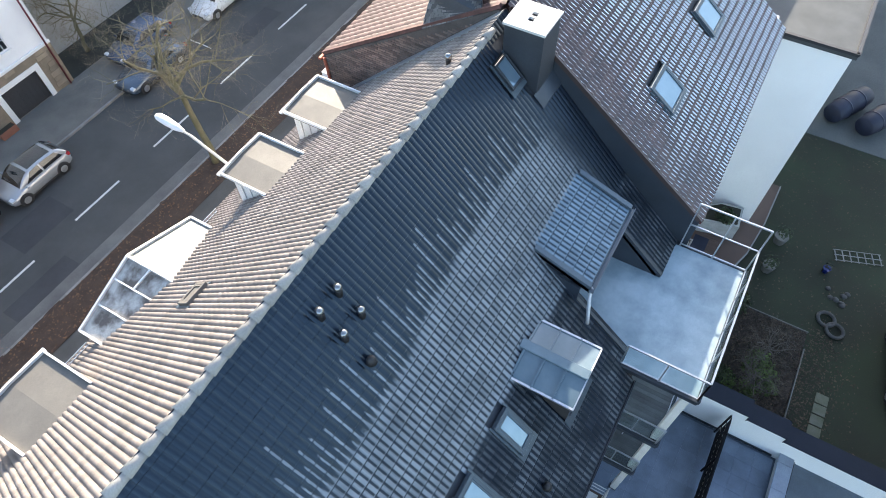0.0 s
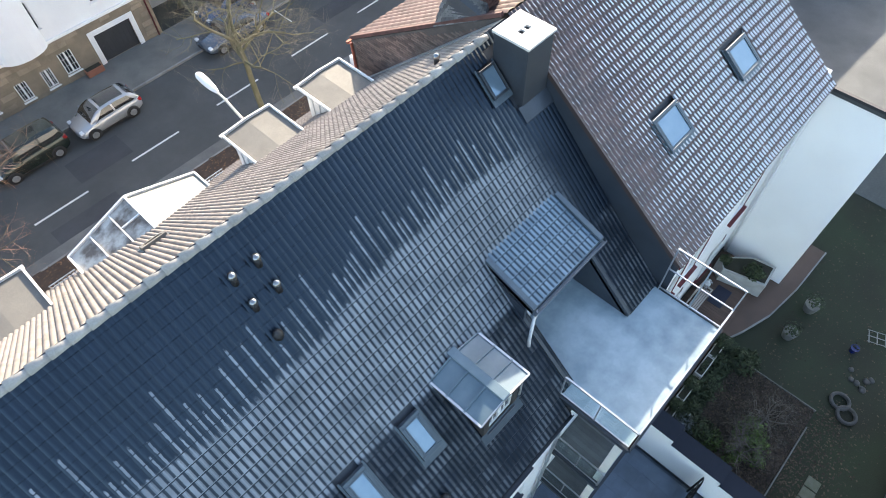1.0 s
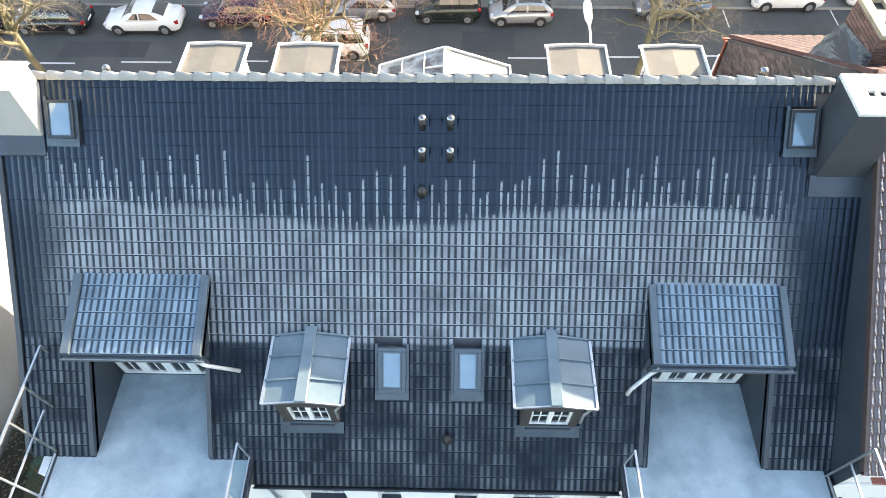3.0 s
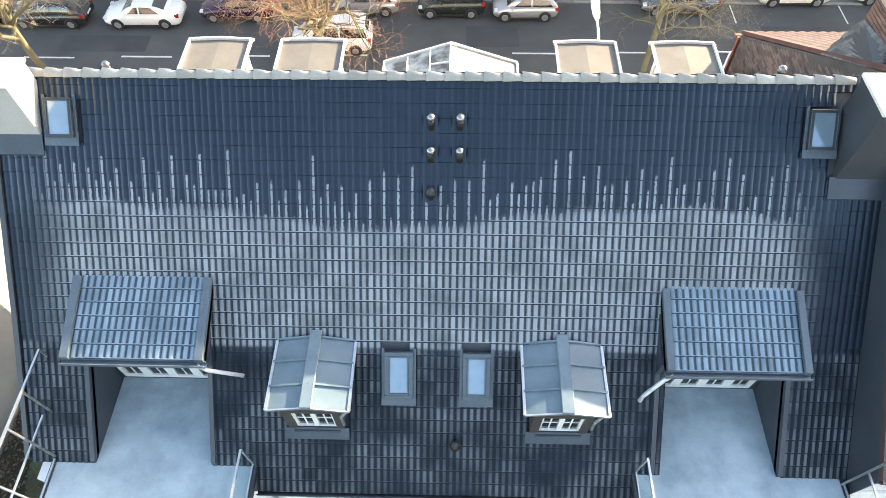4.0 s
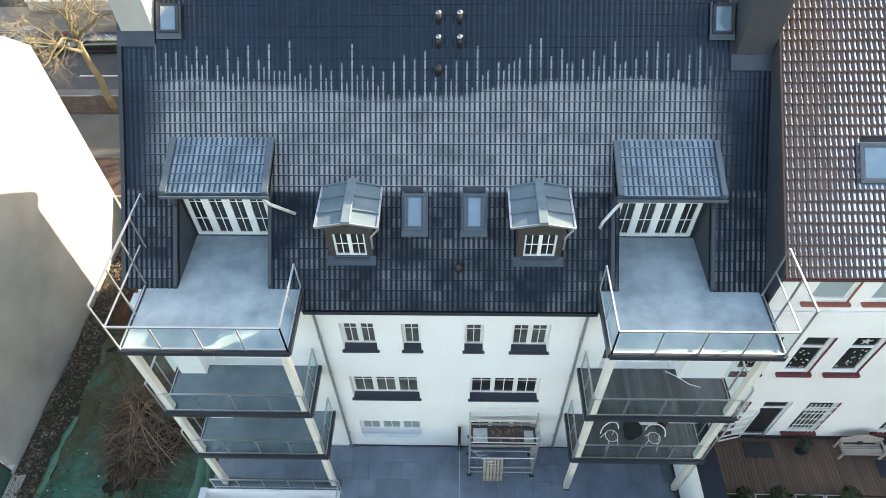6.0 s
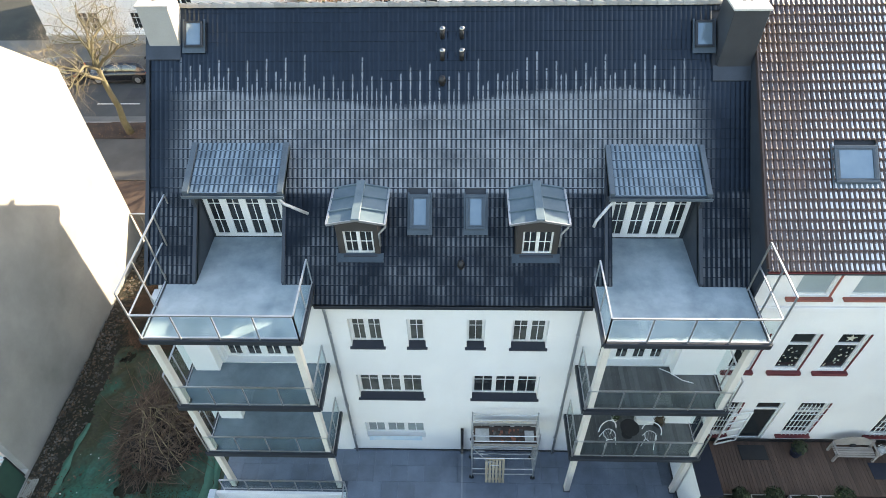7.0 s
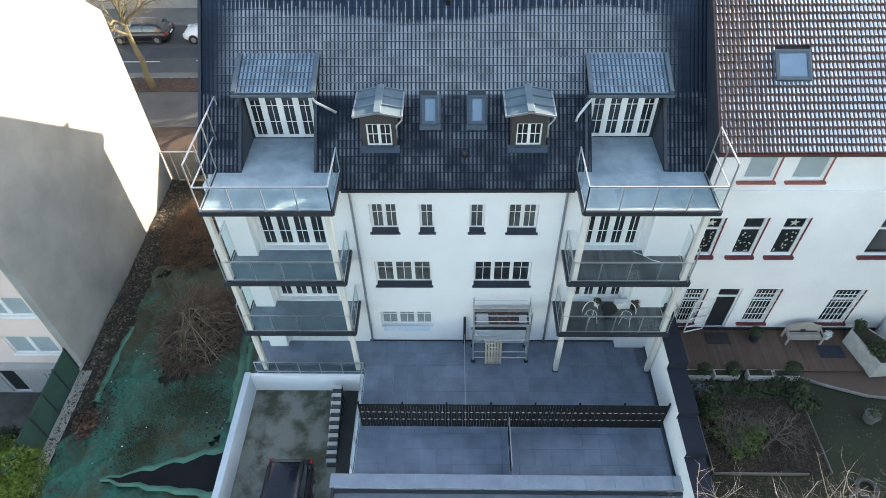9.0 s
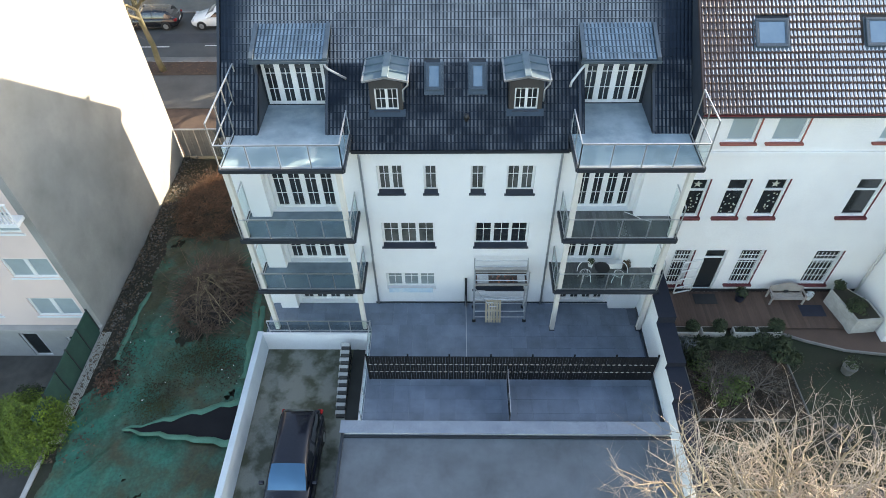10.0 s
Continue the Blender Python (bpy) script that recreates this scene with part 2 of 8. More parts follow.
M_PLASTER2 = mat("white_plaster_old", (0.83, 0.82, 0.80), (0.76, 0.745, 0.73), 0.6, 0.85, bump=0.2, fine=90)
M_WHITE = mat("white_paint", (0.76, 0.76, 0.75), (0.70, 0.70, 0.69), 2, 0.45, bump=0.03)
M_POST = mat("cream_paint", (0.66, 0.63, 0.57), (0.58, 0.55, 0.50), 1.5, 0.6, bump=0.05)
M_STEEL = mat("galvanised_steel", (0.55, 0.56, 0.57), (0.47, 0.48, 0.49), 4, 0.35, 0.85, bump=0.04)
M_PANE = mat("window_glass", (0.015, 0.018, 0.02), (0.03, 0.034, 0.036), 0.9, 0.06, bump=0, spec=0.8)
# pale blue base: the reflected sky is put into the pane colour
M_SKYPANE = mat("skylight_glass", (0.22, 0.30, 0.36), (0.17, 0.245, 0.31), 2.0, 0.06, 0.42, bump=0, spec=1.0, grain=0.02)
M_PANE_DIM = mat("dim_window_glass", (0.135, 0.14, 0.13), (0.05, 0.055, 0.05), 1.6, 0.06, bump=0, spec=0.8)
M_BLIND = mat("window_blind", (0.34, 0.405, 0.42), (0.29, 0.35, 0.365), 2, 0.35, bump=0, spec=0.8)
M_GLASS = clear_glass("balcony_glass")
M_FLOOR = mat("grey_terrace_coating", (0.365, 0.435, 0.47), (0.195, 0.26, 0.295), 1.3, 0.34, bump=0.06, spread=0.42, grain=0.08)
M_FLOOR_WET = mat("wet_balcony_coating", (0.20, 0.26, 0.295), (0.115, 0.157, 0.185), 1.4, 0.2, bump=0.05, spread=0.6, grain=0.08)
M_FLOOR2 = mat("dark_balcony_boards", (0.145, 0.15, 0.148), (0.075, 0.08, 0.08), 1.2, 0.35, bump=0.08, spread=0.6, island=0.22)
M_PAVER = mat("anthracite_paving_slab", (0.180, 0.226, 0.290), (0.098, 0.126, 0.166), 0.85, 0.40, bump=0.15, spread=0.5, island=0.09)
M_CONCRETE = mat("stained_concrete", (0.190, 0.195, 0.165), (0.050, 0.056, 0.030), 0.95, 0.50, bump=0.3, spread=0.2, grain=0.25)
M_GREYWALL = mat("grey_render", (0.335, 0.325, 0.305), (0.215, 0.215, 0.205), 0.42, 0.9, bump=0.25, fine=70)
M_PINK = mat("pale_pink_render", (0.74, 0.60, 0.545), (0.68, 0.55, 0.50), 0.7, 0.85, bump=0.15)
M_REDTRIM = mat("dark_red_trim", (0.15, 0.026, 0.030), (0.11, 0.020, 0.024), 2, 0.6, bump=0.05)
M_ORTRIM = mat("brick_red_trim", (0.33, 0.095, 0.07), (0.27, 0.08, 0.06), 2, 0.6, bump=0.05)
M_BRICK = mat("red_brick", (0.17, 0.085, 0.066), (0.10, 0.062, 0.052), 2.5, 0.85, bump=0.3, island=0.35)
M_MORTAR = mat("mortar", (0.36, 0.33, 0.29), (0.28, 0.26, 0.23), 3, 0.9)
M_MORTAR_DK = mat("sooty_mortar", (0.12, 0.10, 0.088), (0.07, 0.06, 0.055), 2, 0.9)
M_BRICK_OLD = mat("sooty_brick", (0.24, 0.15, 0.12), (0.10, 0.08, 0.07), 1.1, 0.9, bump=0.3, spread=0.5, island=0.4)
M_STONE = mat("sandstone", (0.30, 0.24, 0.17), (0.21, 0.17, 0.125), 1.2, 0.85, bump=0.3, island=0.2)
M_ASPHALT = mat("asphalt", (0.072, 0.075, 0.074), (0.045, 0.048, 0.048), 0.30, 0.8, bump=0.3, fine=120)
M_PATCH = mat("asphalt_patch", (0.048, 0.050, 0.055), None, 0.6, 0.8, bump=0.3, fine=120)
M_LINE = mat("road_marking", (0.60, 0.60, 0.58), (0.48, 0.48, 0.46), 3, 0.7)
M_KERB = mat("kerb_stone", (0.26, 0.25, 0.235), (0.19, 0.185, 0.175), 1.5, 0.85, island=0.15)
M_WALKWAY = mat("pavement_slab", (0.16, 0.155, 0.14), (0.11, 0.108, 0.098), 0.7, 0.85, bump=0.3, island=0.12)
M_LEAFSOIL = mat("leaf_litter_soil", (0.075, 0.048, 0.034), (0.042, 0.030, 0.023), 1.6, 0.95, bump=0.8, fine=25, spread=0.7)
M_GROUND = mat("winter_ground", (0.040, 0.042, 0.034), (0.027, 0.028, 0.025), 0.5, 0.95, bump=0.8, fine=18)
M_SOIL = mat("dark_soil", (0.036, 0.029, 0.022), (0.022, 0.027, 0.012), 0.7, 0.95, bump=0.9, fine=14, spread=0.6)
M_LAWN = mat("winter_lawn", (0.022, 0.034, 0.014), (0.020, 0.019, 0.012), 0.35, 0.95, bump=0.9, fine=20)
M_TARP = mat("green_tarp", (0.012, 0.100, 0.065), (0.036, 0.040, 0.017), 0.42, 0.6, bump=0.6, fine=9, spread=0.22, grain=0.35)
M_BLACKFILM = mat("black_film", (0.010, 0.010, 0.012), None, 1, 0.85, spec=0.2)
M_BRUSH = mat("cut_brushwood", (0.175, 0.115, 0.080), (0.070, 0.048, 0.035), 2.0, 0.9, island=0.35)
M_BARK = mat("pale_bark", (0.30, 0.235, 0.155), (0.20, 0.16, 0.10), 2.0, 0.9, island=0.2)
M_BARKMOSS = mat("mossy_bark", (0.16, 0.135, 0.082), (0.10, 0.098, 0.05), 1.6, 0.95, bump=0.6)
M_TWIG = mat("bare_twigs", (0.25, 0.215, 0.155), (0.16, 0.135, 0.10), 1.5, 0.9, island=0.3)
M_TWIGRED = mat("russet_twigs", (0.38, 0.20, 0.13), (0.28, 0.17, 0.11), 1.0, 0.9, island=0.3)
M_HEDGE = mat("conifer_green", (0.125, 0.185, 0.016), (0.045, 0.080, 0.010), 2.0, 0.8, island=0.4)
M_SHRUB = mat("shrub_green", (0.045, 0.062, 0.022), (0.03, 0.04, 0.02), 2.0, 0.8, island=0.45)
M_DECK = mat("brown_deck", (0.115, 0.069, 0.050), (0.085, 0.054, 0.041), 0.8, 0.75, bump=0.25, island=0.2)
M_WOOD = mat("grey_bench_wood", (0.42, 0.37, 0.33), (0.33, 0.29, 0.26), 2.5, 0.75, island=0.15)
M_PLANK = mat("pale_scaffold_plank", (0.42, 0.36, 0.27), (0.33, 0.28, 0.2), 3, 0.8, island=0.2)
M_FENCE = mat("dark_wpc_fence", (0.010, 0.010, 0.012), (0.015, 0.015, 0.017), 3, 0.85, island=0.25, spec=0.2)
M_TYRE = mat("tyre_rubber", (0.02, 0.02, 0.02), None, 5, 0.85)
M_RIM = mat("alloy_rim", (0.45, 0.46, 0.47), None, 5, 0.35, 0.8, bump=0)
M_CARGLASS = mat("car_glass", (0.012, 0.014, 0.016), None, 2, 0.05, bump=0, spec=0.9, coat=1.0, coat_ior=1.45)
# blue base colour stands in for sky reflected in the windscreen
M_SCREEN = mat("sky_blue_windscreen", (0.055, 0.15, 0.25), (0.045, 0.125, 0.21), 1.0, 0.08, 0.5, bump=0, spec=0.9, grain=0.02)
M_LAMPRED = mat("tail_lamp", (0.35, 0.02, 0.02), None, 2, 0.2, bump=0)
M_LAMPCLR = mat("head_lamp", (0.6, 0.62, 0.64), None, 2, 0.12, bump=0)
M_PLASTICDK = mat("black_plastic", (0.02, 0.02, 0.022), None, 4, 0.55)
M_TERRA = mat("terracotta", (0.30, 0.12, 0.07), (0.22, 0.09, 0.06), 3, 0.8)
M_BLUE = mat("blue_cover", (0.018, 0.022, 0.045), (0.012, 0.015, 0.03), 1.5, 0.6)
M_GREENNET = mat("green_privacy_net", (0.025, 0.075, 0.055), (0.02, 0.055, 0.045), 1.2, 0.7)
M_SIGN = mat("red_sign", (0.5, 0.03, 0.05), None, 2, 0.5)
M_DARKSTONE = mat("dark_sill", (0.035, 0.042, 0.058), (0.03, 0.036, 0.05), 2, 0.5, bump=0.05)
M_CHIMTOP = mat("chimney_cap", (0.62, 0.61, 0.59), (0.55, 0.54, 0.52), 2, 0.75)
M_RENDER_LT = mat("light_chimney_render", (0.40, 0.39, 0.37), (0.34, 0.33, 0.31), 1.2, 0.8, bump=0.2)
M_GRAVEL = mat("rubble_grey", (0.15, 0.14, 0.125), (0.03, 0.028, 0.024), 2.0, 0.95, island=0.5)


def paint(name, c, metal=0.25, coat=0.6, spec=0.5):
    return mat(name, c, tuple(v * 0.92 for v in c), 1.0, 0.24, metal, bump=0, coat=coat, spec=spec, grain=0.02)


# ---- geometry helpers ----
def mesh_from(name, bm_, material, smooth=False):
    me = bpy.data.meshes.new(name)
    bm_.normal_update()
    bm_.to_mesh(me)
    bm_.free()
    for m in (material if isinstance(material, (list, tuple)) else [material]):
        me.materials.append(m)
    if smooth:
        for p in me.polygons:
            p.use_smooth = True
    return me


def part(name, bm_, material, parent=None, label="", smooth=False):
    ob = new(name, mesh_from(name, bm_, material, smooth))
    ob.parent = parent
    if label:
        tagged(ob, label)
    return ob


def thing(name, label, category, group="", at=None, kind=""):
    ob = tagged(new(name), label, category, group, kind)
    if at is not None:
        ob.matrix_basis = at
    return ob


def structure(name, bm_, material, label, category, smooth=False):
    return tagged(part(name, bm_, material, None, label, smooth), label, category, kind="structure")


def B():
    return bmesh.new()


def box(b, x0, x1, y0, y1, z0, z1, bev=0.0, m=None):
    vs = [b.verts.new((x, y, z)) for z in (z0, z1) for y in (y0, y1) for x in (x0, x1)]
    fs = [b.faces.new([vs[i] for i in q]) for q in ((0, 2, 3, 1), (4, 5, 7, 6), (0, 1, 5, 4), (1, 3, 7, 5), (3, 2, 6, 7), (2, 0, 4, 6))]
    if m is not None:
        for v in vs:
            v.co = m @ v.co
    if bev:
        es = {e for f in fs for e in f.edges}
        bmesh.ops.bevel(b, geom=list(es), offset=bev, segments=1, affect='EDGES', profile=0.5)
    return b


def cbox(x0, x1, y0, y1, z0, z1, bev=0.0):
    return box(B(), x0, x1, y0, y1, z0, z1, bev)


def bar(b, p, q, w, d=None, up=(0, 0, 1)):
    """A square bar from p to q."""
    p, q = Vector(p), Vector(q)
    d = d or w
    ax = (q - p).normalized()
    side = ax.cross(Vector(up))
    if side.length < 1e-4:
        side = ax.cross(Vector((1, 0, 0)))
    side.normalize()
    top = side.cross(ax)
    vs = [b.verts.new(c + side * sx * w / 2 + top * sz * d / 2) for c in (p, q) for sx, sz in ((-1, -1), (1, -1), (1, 1), (-1, 1))]
    for q4 in ((0, 1, 2, 3), (7, 6, 5, 4), (0, 4, 5, 1), (1, 5, 6, 2), (2, 6, 7, 3), (3, 7, 4, 0)):
        b.faces.new([vs[i] for i in q4])
    return b


def tube(b, pts, radii, sides=8, caps=True):
    """A round tube along pts."""
    pts = [Vector(p) for p in pts]
    radii = radii if isinstance(radii, (list, tuple)) else [radii] * len(pts)
    rings, ref = [], None
    for i, p in enumerate(pts):
        ax = (pts[min(i + 1, len(pts) - 1)] - pts[max(i - 1, 0)]).normalized()
        if ref is None:
            ref = ax.orthogonal().normalized()
        ref = (ref - ax * ref.dot(ax)).normalized()
        o = ax.cross(ref)
        rings.append([b.verts.new(p + (ref * math.cos(k * 2 * math.pi / sides) + o * math.sin(k * 2 * math.pi / sides)) * radii[i]) for k in range(sides)])
    for r, s in zip(rings, rings[1:]):
        for k in range(sides):
            b.faces.new((r[k], r[(k + 1) % sides], s[(k + 1) % sides], s[k]))
    if caps:
        b.faces.new(rings[0][::-1])
        b.faces.new(rings[-1])
    return b


def prism(b, poly, axis, a0, a1):
    """A polygon, given in the two other axes in cyclic order, pushed along axis (0 x, 1 y, 2 z)."""
    def at(p, a):
        return {0: (a, p[0], p[1]), 1: (p[0], a, p[1]), 2: (p[0], p[1], a)}[axis]
    lo = [b.verts.new(at(p, a0)) for p in poly]
    hi = [b.verts.new(at(p, a1)) for p in poly]
    b.faces.new(lo)
    b.faces.new(hi[::-1])
    n = len(poly)
    for i in range(n):
        b.faces.new((lo[i], hi[i], hi[(i + 1) % n], lo[(i + 1) % n]))
    bmesh.ops.recalc_face_normals(b, faces=b.faces[:])
    return b


def facade(b, x0, x1, z0, z1, y0, y1, holes):
    """A wall between y0 (outside) and y1, with openings (xa, xb, za, zb) through it."""
    xs = sorted({x0, x1, *(v for h in holes for v in h[:2])})
    zs = sorted({z0, z1, *(v for h in holes for v in h[2:])})
    solid = {}
    for i in range(len(xs) - 1):
        for j in range(len(zs) - 1):
            cx, cz = (xs[i] + xs[i + 1]) / 2, (zs[j] + zs[j + 1]) / 2
            solid[i, j] = not any(h[0] < cx < h[1] and h[2] < cz < h[3] for h in holes)
    quad = lambda *c: b.faces.new([b.verts.new(v) for v in c])
    for (i, j), s in solid.items():
        if not s:
            continue
        xa, xb, za, zb = xs[i], xs[i + 1], zs[j], zs[j + 1]
        quad((xa, y0, za), (xb, y0, za), (xb, y0, zb), (xa, y0, zb))
        quad((xa, y1, zb), (xb, y1, zb), (xb, y1, za), (xa, y1, za))
        if not solid.get((i - 1, j)):
            quad((xa, y0, za), (xa, y0, zb), (xa, y1, zb), (xa, y1, za))
        if not solid.get((i + 1, j)):
            quad((xb, y0, zb), (xb, y0, za), (xb, y1, za), (xb, y1, zb))
        if not solid.get((i, j - 1)):
            quad((xa, y0, za), (xa, y1, za), (xb, y1, za), (xb, y0, za))
        if not solid.get((i, j + 1)):
            quad((xa, y0, zb), (xb, y0, zb), (xb, y1, zb), (xa, y1, zb))
    bmesh.ops.remove_doubles(b, verts=b.verts[:], dist=1e-4)
    return b


def window(parent, x0, x1, z0, z1, y, leaves=2, cols=2, rows=3, bars=True, cross=0.0, frame=0.06, sill=None, sill_mat=None, fmat=None, pmat=None, name="window", transom=0.0):
    """A casement window in an opening whose outer face is at y: frame, a pane a leaf, glazing bars, sill."""
    fm, pm = fmat or M_WHITE, pmat or M_PANE
    d0, d1 = y + 0.058, y + 0.13
    n = leaves
    step = (x1 - x0) / n
    holes = []
    for i in range(n):
        a, c = x0 + i * step + frame * (1 if i == 0 else 0.9), x0 + (i + 1) * step - frame * (1 if i == n - 1 else 0.9)
        levels = [(z0 + frame, z1 - frame)] if not transom else [(z0 + frame, transom - frame * 0.6), (transom + frame * 0.6, z1 - frame)]
        holes += [(a, c, za, zb) for za, zb in levels]
    b = facade(B(), x0, x1, z0, z1, d0, d1, holes)
    d0 += 0.012
    w_ = part(name, b, fm, parent)
    for i in range(n):
        a, c = x0 + i * step + 0.05, x0 + (i + 1) * step - 0.05
        part("pane", cbox(a, c, d0 + 0.025, d0 + 0.035, z0 + frame * 0.8, z1 - frame * 0.8), pm, w_)
        if bars:
            gb = B()
            for k in range(1, cols):
                gx = a + (c - a) * k / cols
                box(gb, gx - 0.012, gx + 0.012, d0 + 0.008, d0 + 0.024, z0 + frame, z1 - frame)
            for k in range(1, rows):
                gz = z0 + (z1 - z0) * (cross or k / rows)
                box(gb, a, c, d0 + 0.010, d0 + 0.022, gz - 0.012, gz + 0.012)
            part("glazing_bar", gb, fm, w_)
    if sill:
        part("sill", cbox(x0 - sill[0], x1 + sill[0], y - 0.05, y + 0.06, z0 - sill[1], z0 - 0.003, 0.01), sill_mat or M_DARKSTONE, w_)
    return w_


def wave_tile(width, length, high=0.024, lift=0.028, waves=2, n=16, power=0.9):
    """A roof tile: x across, y uphill, z out of the roof; a curved pan with its front edge."""
    us = np.linspace(0, 1, n + 1)
    prof = high * np.abs(np.sin(np.pi * waves * us)) ** power
    w = width
    k = n + 1
    rows = [[(u * w, 0.0, p - 0.004) for u, p in zip(us, prof)], [(u * w, 0.0, lift + p - 0.010) for u, p in zip(us, prof)],
            [(u * w, 0.012, lift + p) for u, p in zip(us, prof)], [(u * w, 0.012, lift + p) for u, p in zip(us, prof)], [(u * w, length * 1.12, p + 0.002) for u, p in zip(us, prof)]]
    v = [q for r in rows for q in r]
    f = [(a * k + i, a * k + i + 1, (a + 1) * k + i + 1, (a + 1) * k + i) for a in (3, 1, 0) for i in range(n)]
    return np.array(v), f


def tile_marks(me, v, count):
    """Stores how far across and up its tile each corner lies."""
    n = len(v)
    us = np.tile(v[:, 0] / v[:, 0].max(), count).astype(np.float32)
    row = np.repeat(np.array([-1.0, -0.5, 0.03, 0.03, 1.0]), n // 5)
    me.attributes.new("tile_u", 'FLOAT', 'POINT').data.foreach_set("value", us)
    me.attributes.new("tile_v", 'FLOAT', 'POINT').data.foreach_set("value", np.tile(row, count).astype(np.float32))


def tile_field(places, proto, material, parent, near, label="", name="tile", stuff_name="roof_tiles"):
    """Tiles at the given poses: those that near() picks are parts of their own on one mesh, the rest one mesh."""
    v, f = proto
    me = bpy.data.meshes.new(name)
    me.from_pydata([tuple(p) for p in v], [], f)
    me.materials.append(material)
    tile_marks(me, v, 1)
    for p in me.polygons:
        p.use_smooth = p.index < len(f) // 3
    rest, count = [], 0
    for m in places:
        if near(m.translation) and count < 300:
            ob = new(name, me)
            ob.parent = parent
            ob.matrix_basis = m
            count += 1
        else:
            rest.append(np.array(m))
    if rest:
        r = np.array(rest)
        h = np.c_[v, np.ones(len(v))]
        allv = np.einsum('nij,kj->nki', r, h)[:, :, :3].reshape(-1, 3)
        fa = np.array(f)
        allf = (fa[None] + (np.arange(len(r)) * len(v))[:, None, None]).reshape(-1, 4)
        me2 = bpy.data.meshes.new(stuff_name)
        me2.from_pydata(allv.tolist(), [], allf.tolist())
        me2.materials.append(material)
        tile_marks(me2, v, len(r))
        half, nf = len(f) // 3, len(f)
        me2.polygons.foreach_set("use_smooth", [(i % nf) < half for i in range(len(allf))])
        ob = tagged(new(stuff_name, me2), label, kind="stuff")
        ob.parent = parent
    return count


def slope_pose(x, y, z, k, tw=0.0):
    """Axes on a roof that rises by k towards +y (or, with k < 0, towards -y), seen from outside."""
    s = 1 if k > 0 else -1
    c = 1 / math.sqrt(1 + k * k)
    X, Y = Vector((s, 0, 0)), Vector((0, s * c, abs(k) * c))
    Z = X.cross(Y)
    m = Matrix(((X.x, Y.x, Z.x, x), (X.y, Y.y, Z.y, y), (X.z, Y.z, Z.z, z), (0, 0, 0, 1)))
    return m @ pose(0, 0, 0, 0, 0, tw)


def branch_mesh(segs, sides=4):
    """One mesh of tapered twigs from (p, q, r0, r1)."""
    V, F = [], []
    for p, q, r0, r1 in segs:
        ax = (q - p)
        if ax.length < 1e-5:
            continue
        ax = ax.normalized()
        a = ax.orthogonal().normalized()
        o = ax.cross(a)
        i = len(V)
        for c, r in ((p, r0), (q, r1)):
            for k in range(sides):
                t = 2 * math.pi * k / sides
                V.append(tuple(c + (a * math.cos(t) + o * math.sin(t)) * r))
        F += [(i + k, i + (k + 1) % sides, i + sides + (k + 1) % sides, i + sides + k) for k in range(sides)]
    return V, F


def part_data(name, V, F, material, parent, label="", smooth=False, kind=""):
    me = bpy.data.meshes.new(name)
    me.from_pydata(V, [], F)
    me.materials.append(material)
    if smooth:
        me.polygons.foreach_set("use_smooth", [True] * len(me.polygons))
    ob = tagged(new(name, me), label, kind=kind)
    ob.parent = parent
    return ob


# ---- the apartment house ----
XR = 7.95
EAVE_Y, EAVE_Z, BRK_Y, BRK_Z, RID_Y, RID_Z = -0.09, 8.619, 2.10, 10.62, 5.78, 14.22
FRONT_Y, FRONT_Z = 12.50, 8.24
FLOOR_Z = 8.95
K1, K2 = (BRK_Z - EAVE_Z) / (BRK_Y - EAVE_Y), (RID_Z - BRK_Z) / (RID_Y - BRK_Y)
K3 = (RID_Z - FRONT_Z) / (FRONT_Y - RID_Y)


def roof_z(y):
    if y > RID_Y:
        return RID_Z - K3 * (y - RID_Y)
    return EAVE_Z + K1 * (y - EAVE_Y) if y < BRK_Y else BRK_Z + K2 * (y - BRK_Y)


house = thing("apartment_house", "white rendered apartment house with a dark tiled pitched roof", "house")

# openings of the rear wall: (x0, x1, z0, z1, leaves)
REAR = [(-2.95, -2.10, 6.64, 7.84, 2), (-1.27, -0.86, 6.64, 7.83, 1), (0.44, 0.86, 6.64, 7.82, 1), (1.74, 2.66, 6.62, 7.82, 2),
        (-3.02, -1.03, 3.78, 5.00, 3), (0.64, 2.66, 3.78, 5.00, 3), (-3.06, -1.07, 1.10, 2.03, 3), (0.66, 2.74, 1.10, 2.03, 3)]
REAR = [(a - 0.05, c + 0.05, d - 0.15, e - 0.04, n) for a, c, d, e, n in REAR]
DOORS = [(-7.00, -4.62, 5.62, 7.72), (-7.00, -4.62, 2.72, 4.82), (-7.00, -4.62, 0.02, 2.12), (4.30, 6.35, 5.62, 7.72), (4.30, 6.35, 2.72, 4.82), (4.30, 6.35, 0.02, 2.12)]
body = part("wall", facade(B(), XL + 0.08, XR, -1.75, 8.62, 0.0, 0.36, [r[:4] for r in REAR] + DOORS), M_PLASTER, house, "white rendered rear wall")
b = B()
box(b, XL + 0.08, XL + 0.44, 0.36, 12.2, -1.75, 8.3)
prism(b, [(0.36, 8.3), (12.2, 8.3), (RID_Y, RID_Z - 0.2)], 0, XL + 0.08, XL + 0.44)
part("gable_wall", b, M_PLASTER, house)
part("front_wall", cbox(XL + 0.44, XR, 11.84, 12.2, -1.4, 8.3), M_PLASTER2, house)
b = B()
box(b, XL + 0.5, XR - 0.02, 0.5, 11.8, 5.30, 5.50)
box(b, XL + 0.5, XR - 0.02, 0.5, 11.8, 2.40, 2.60)
box(b, XL + 0.5, XR - 0.02, 0.5, 11.8, 8.40, 8.60)
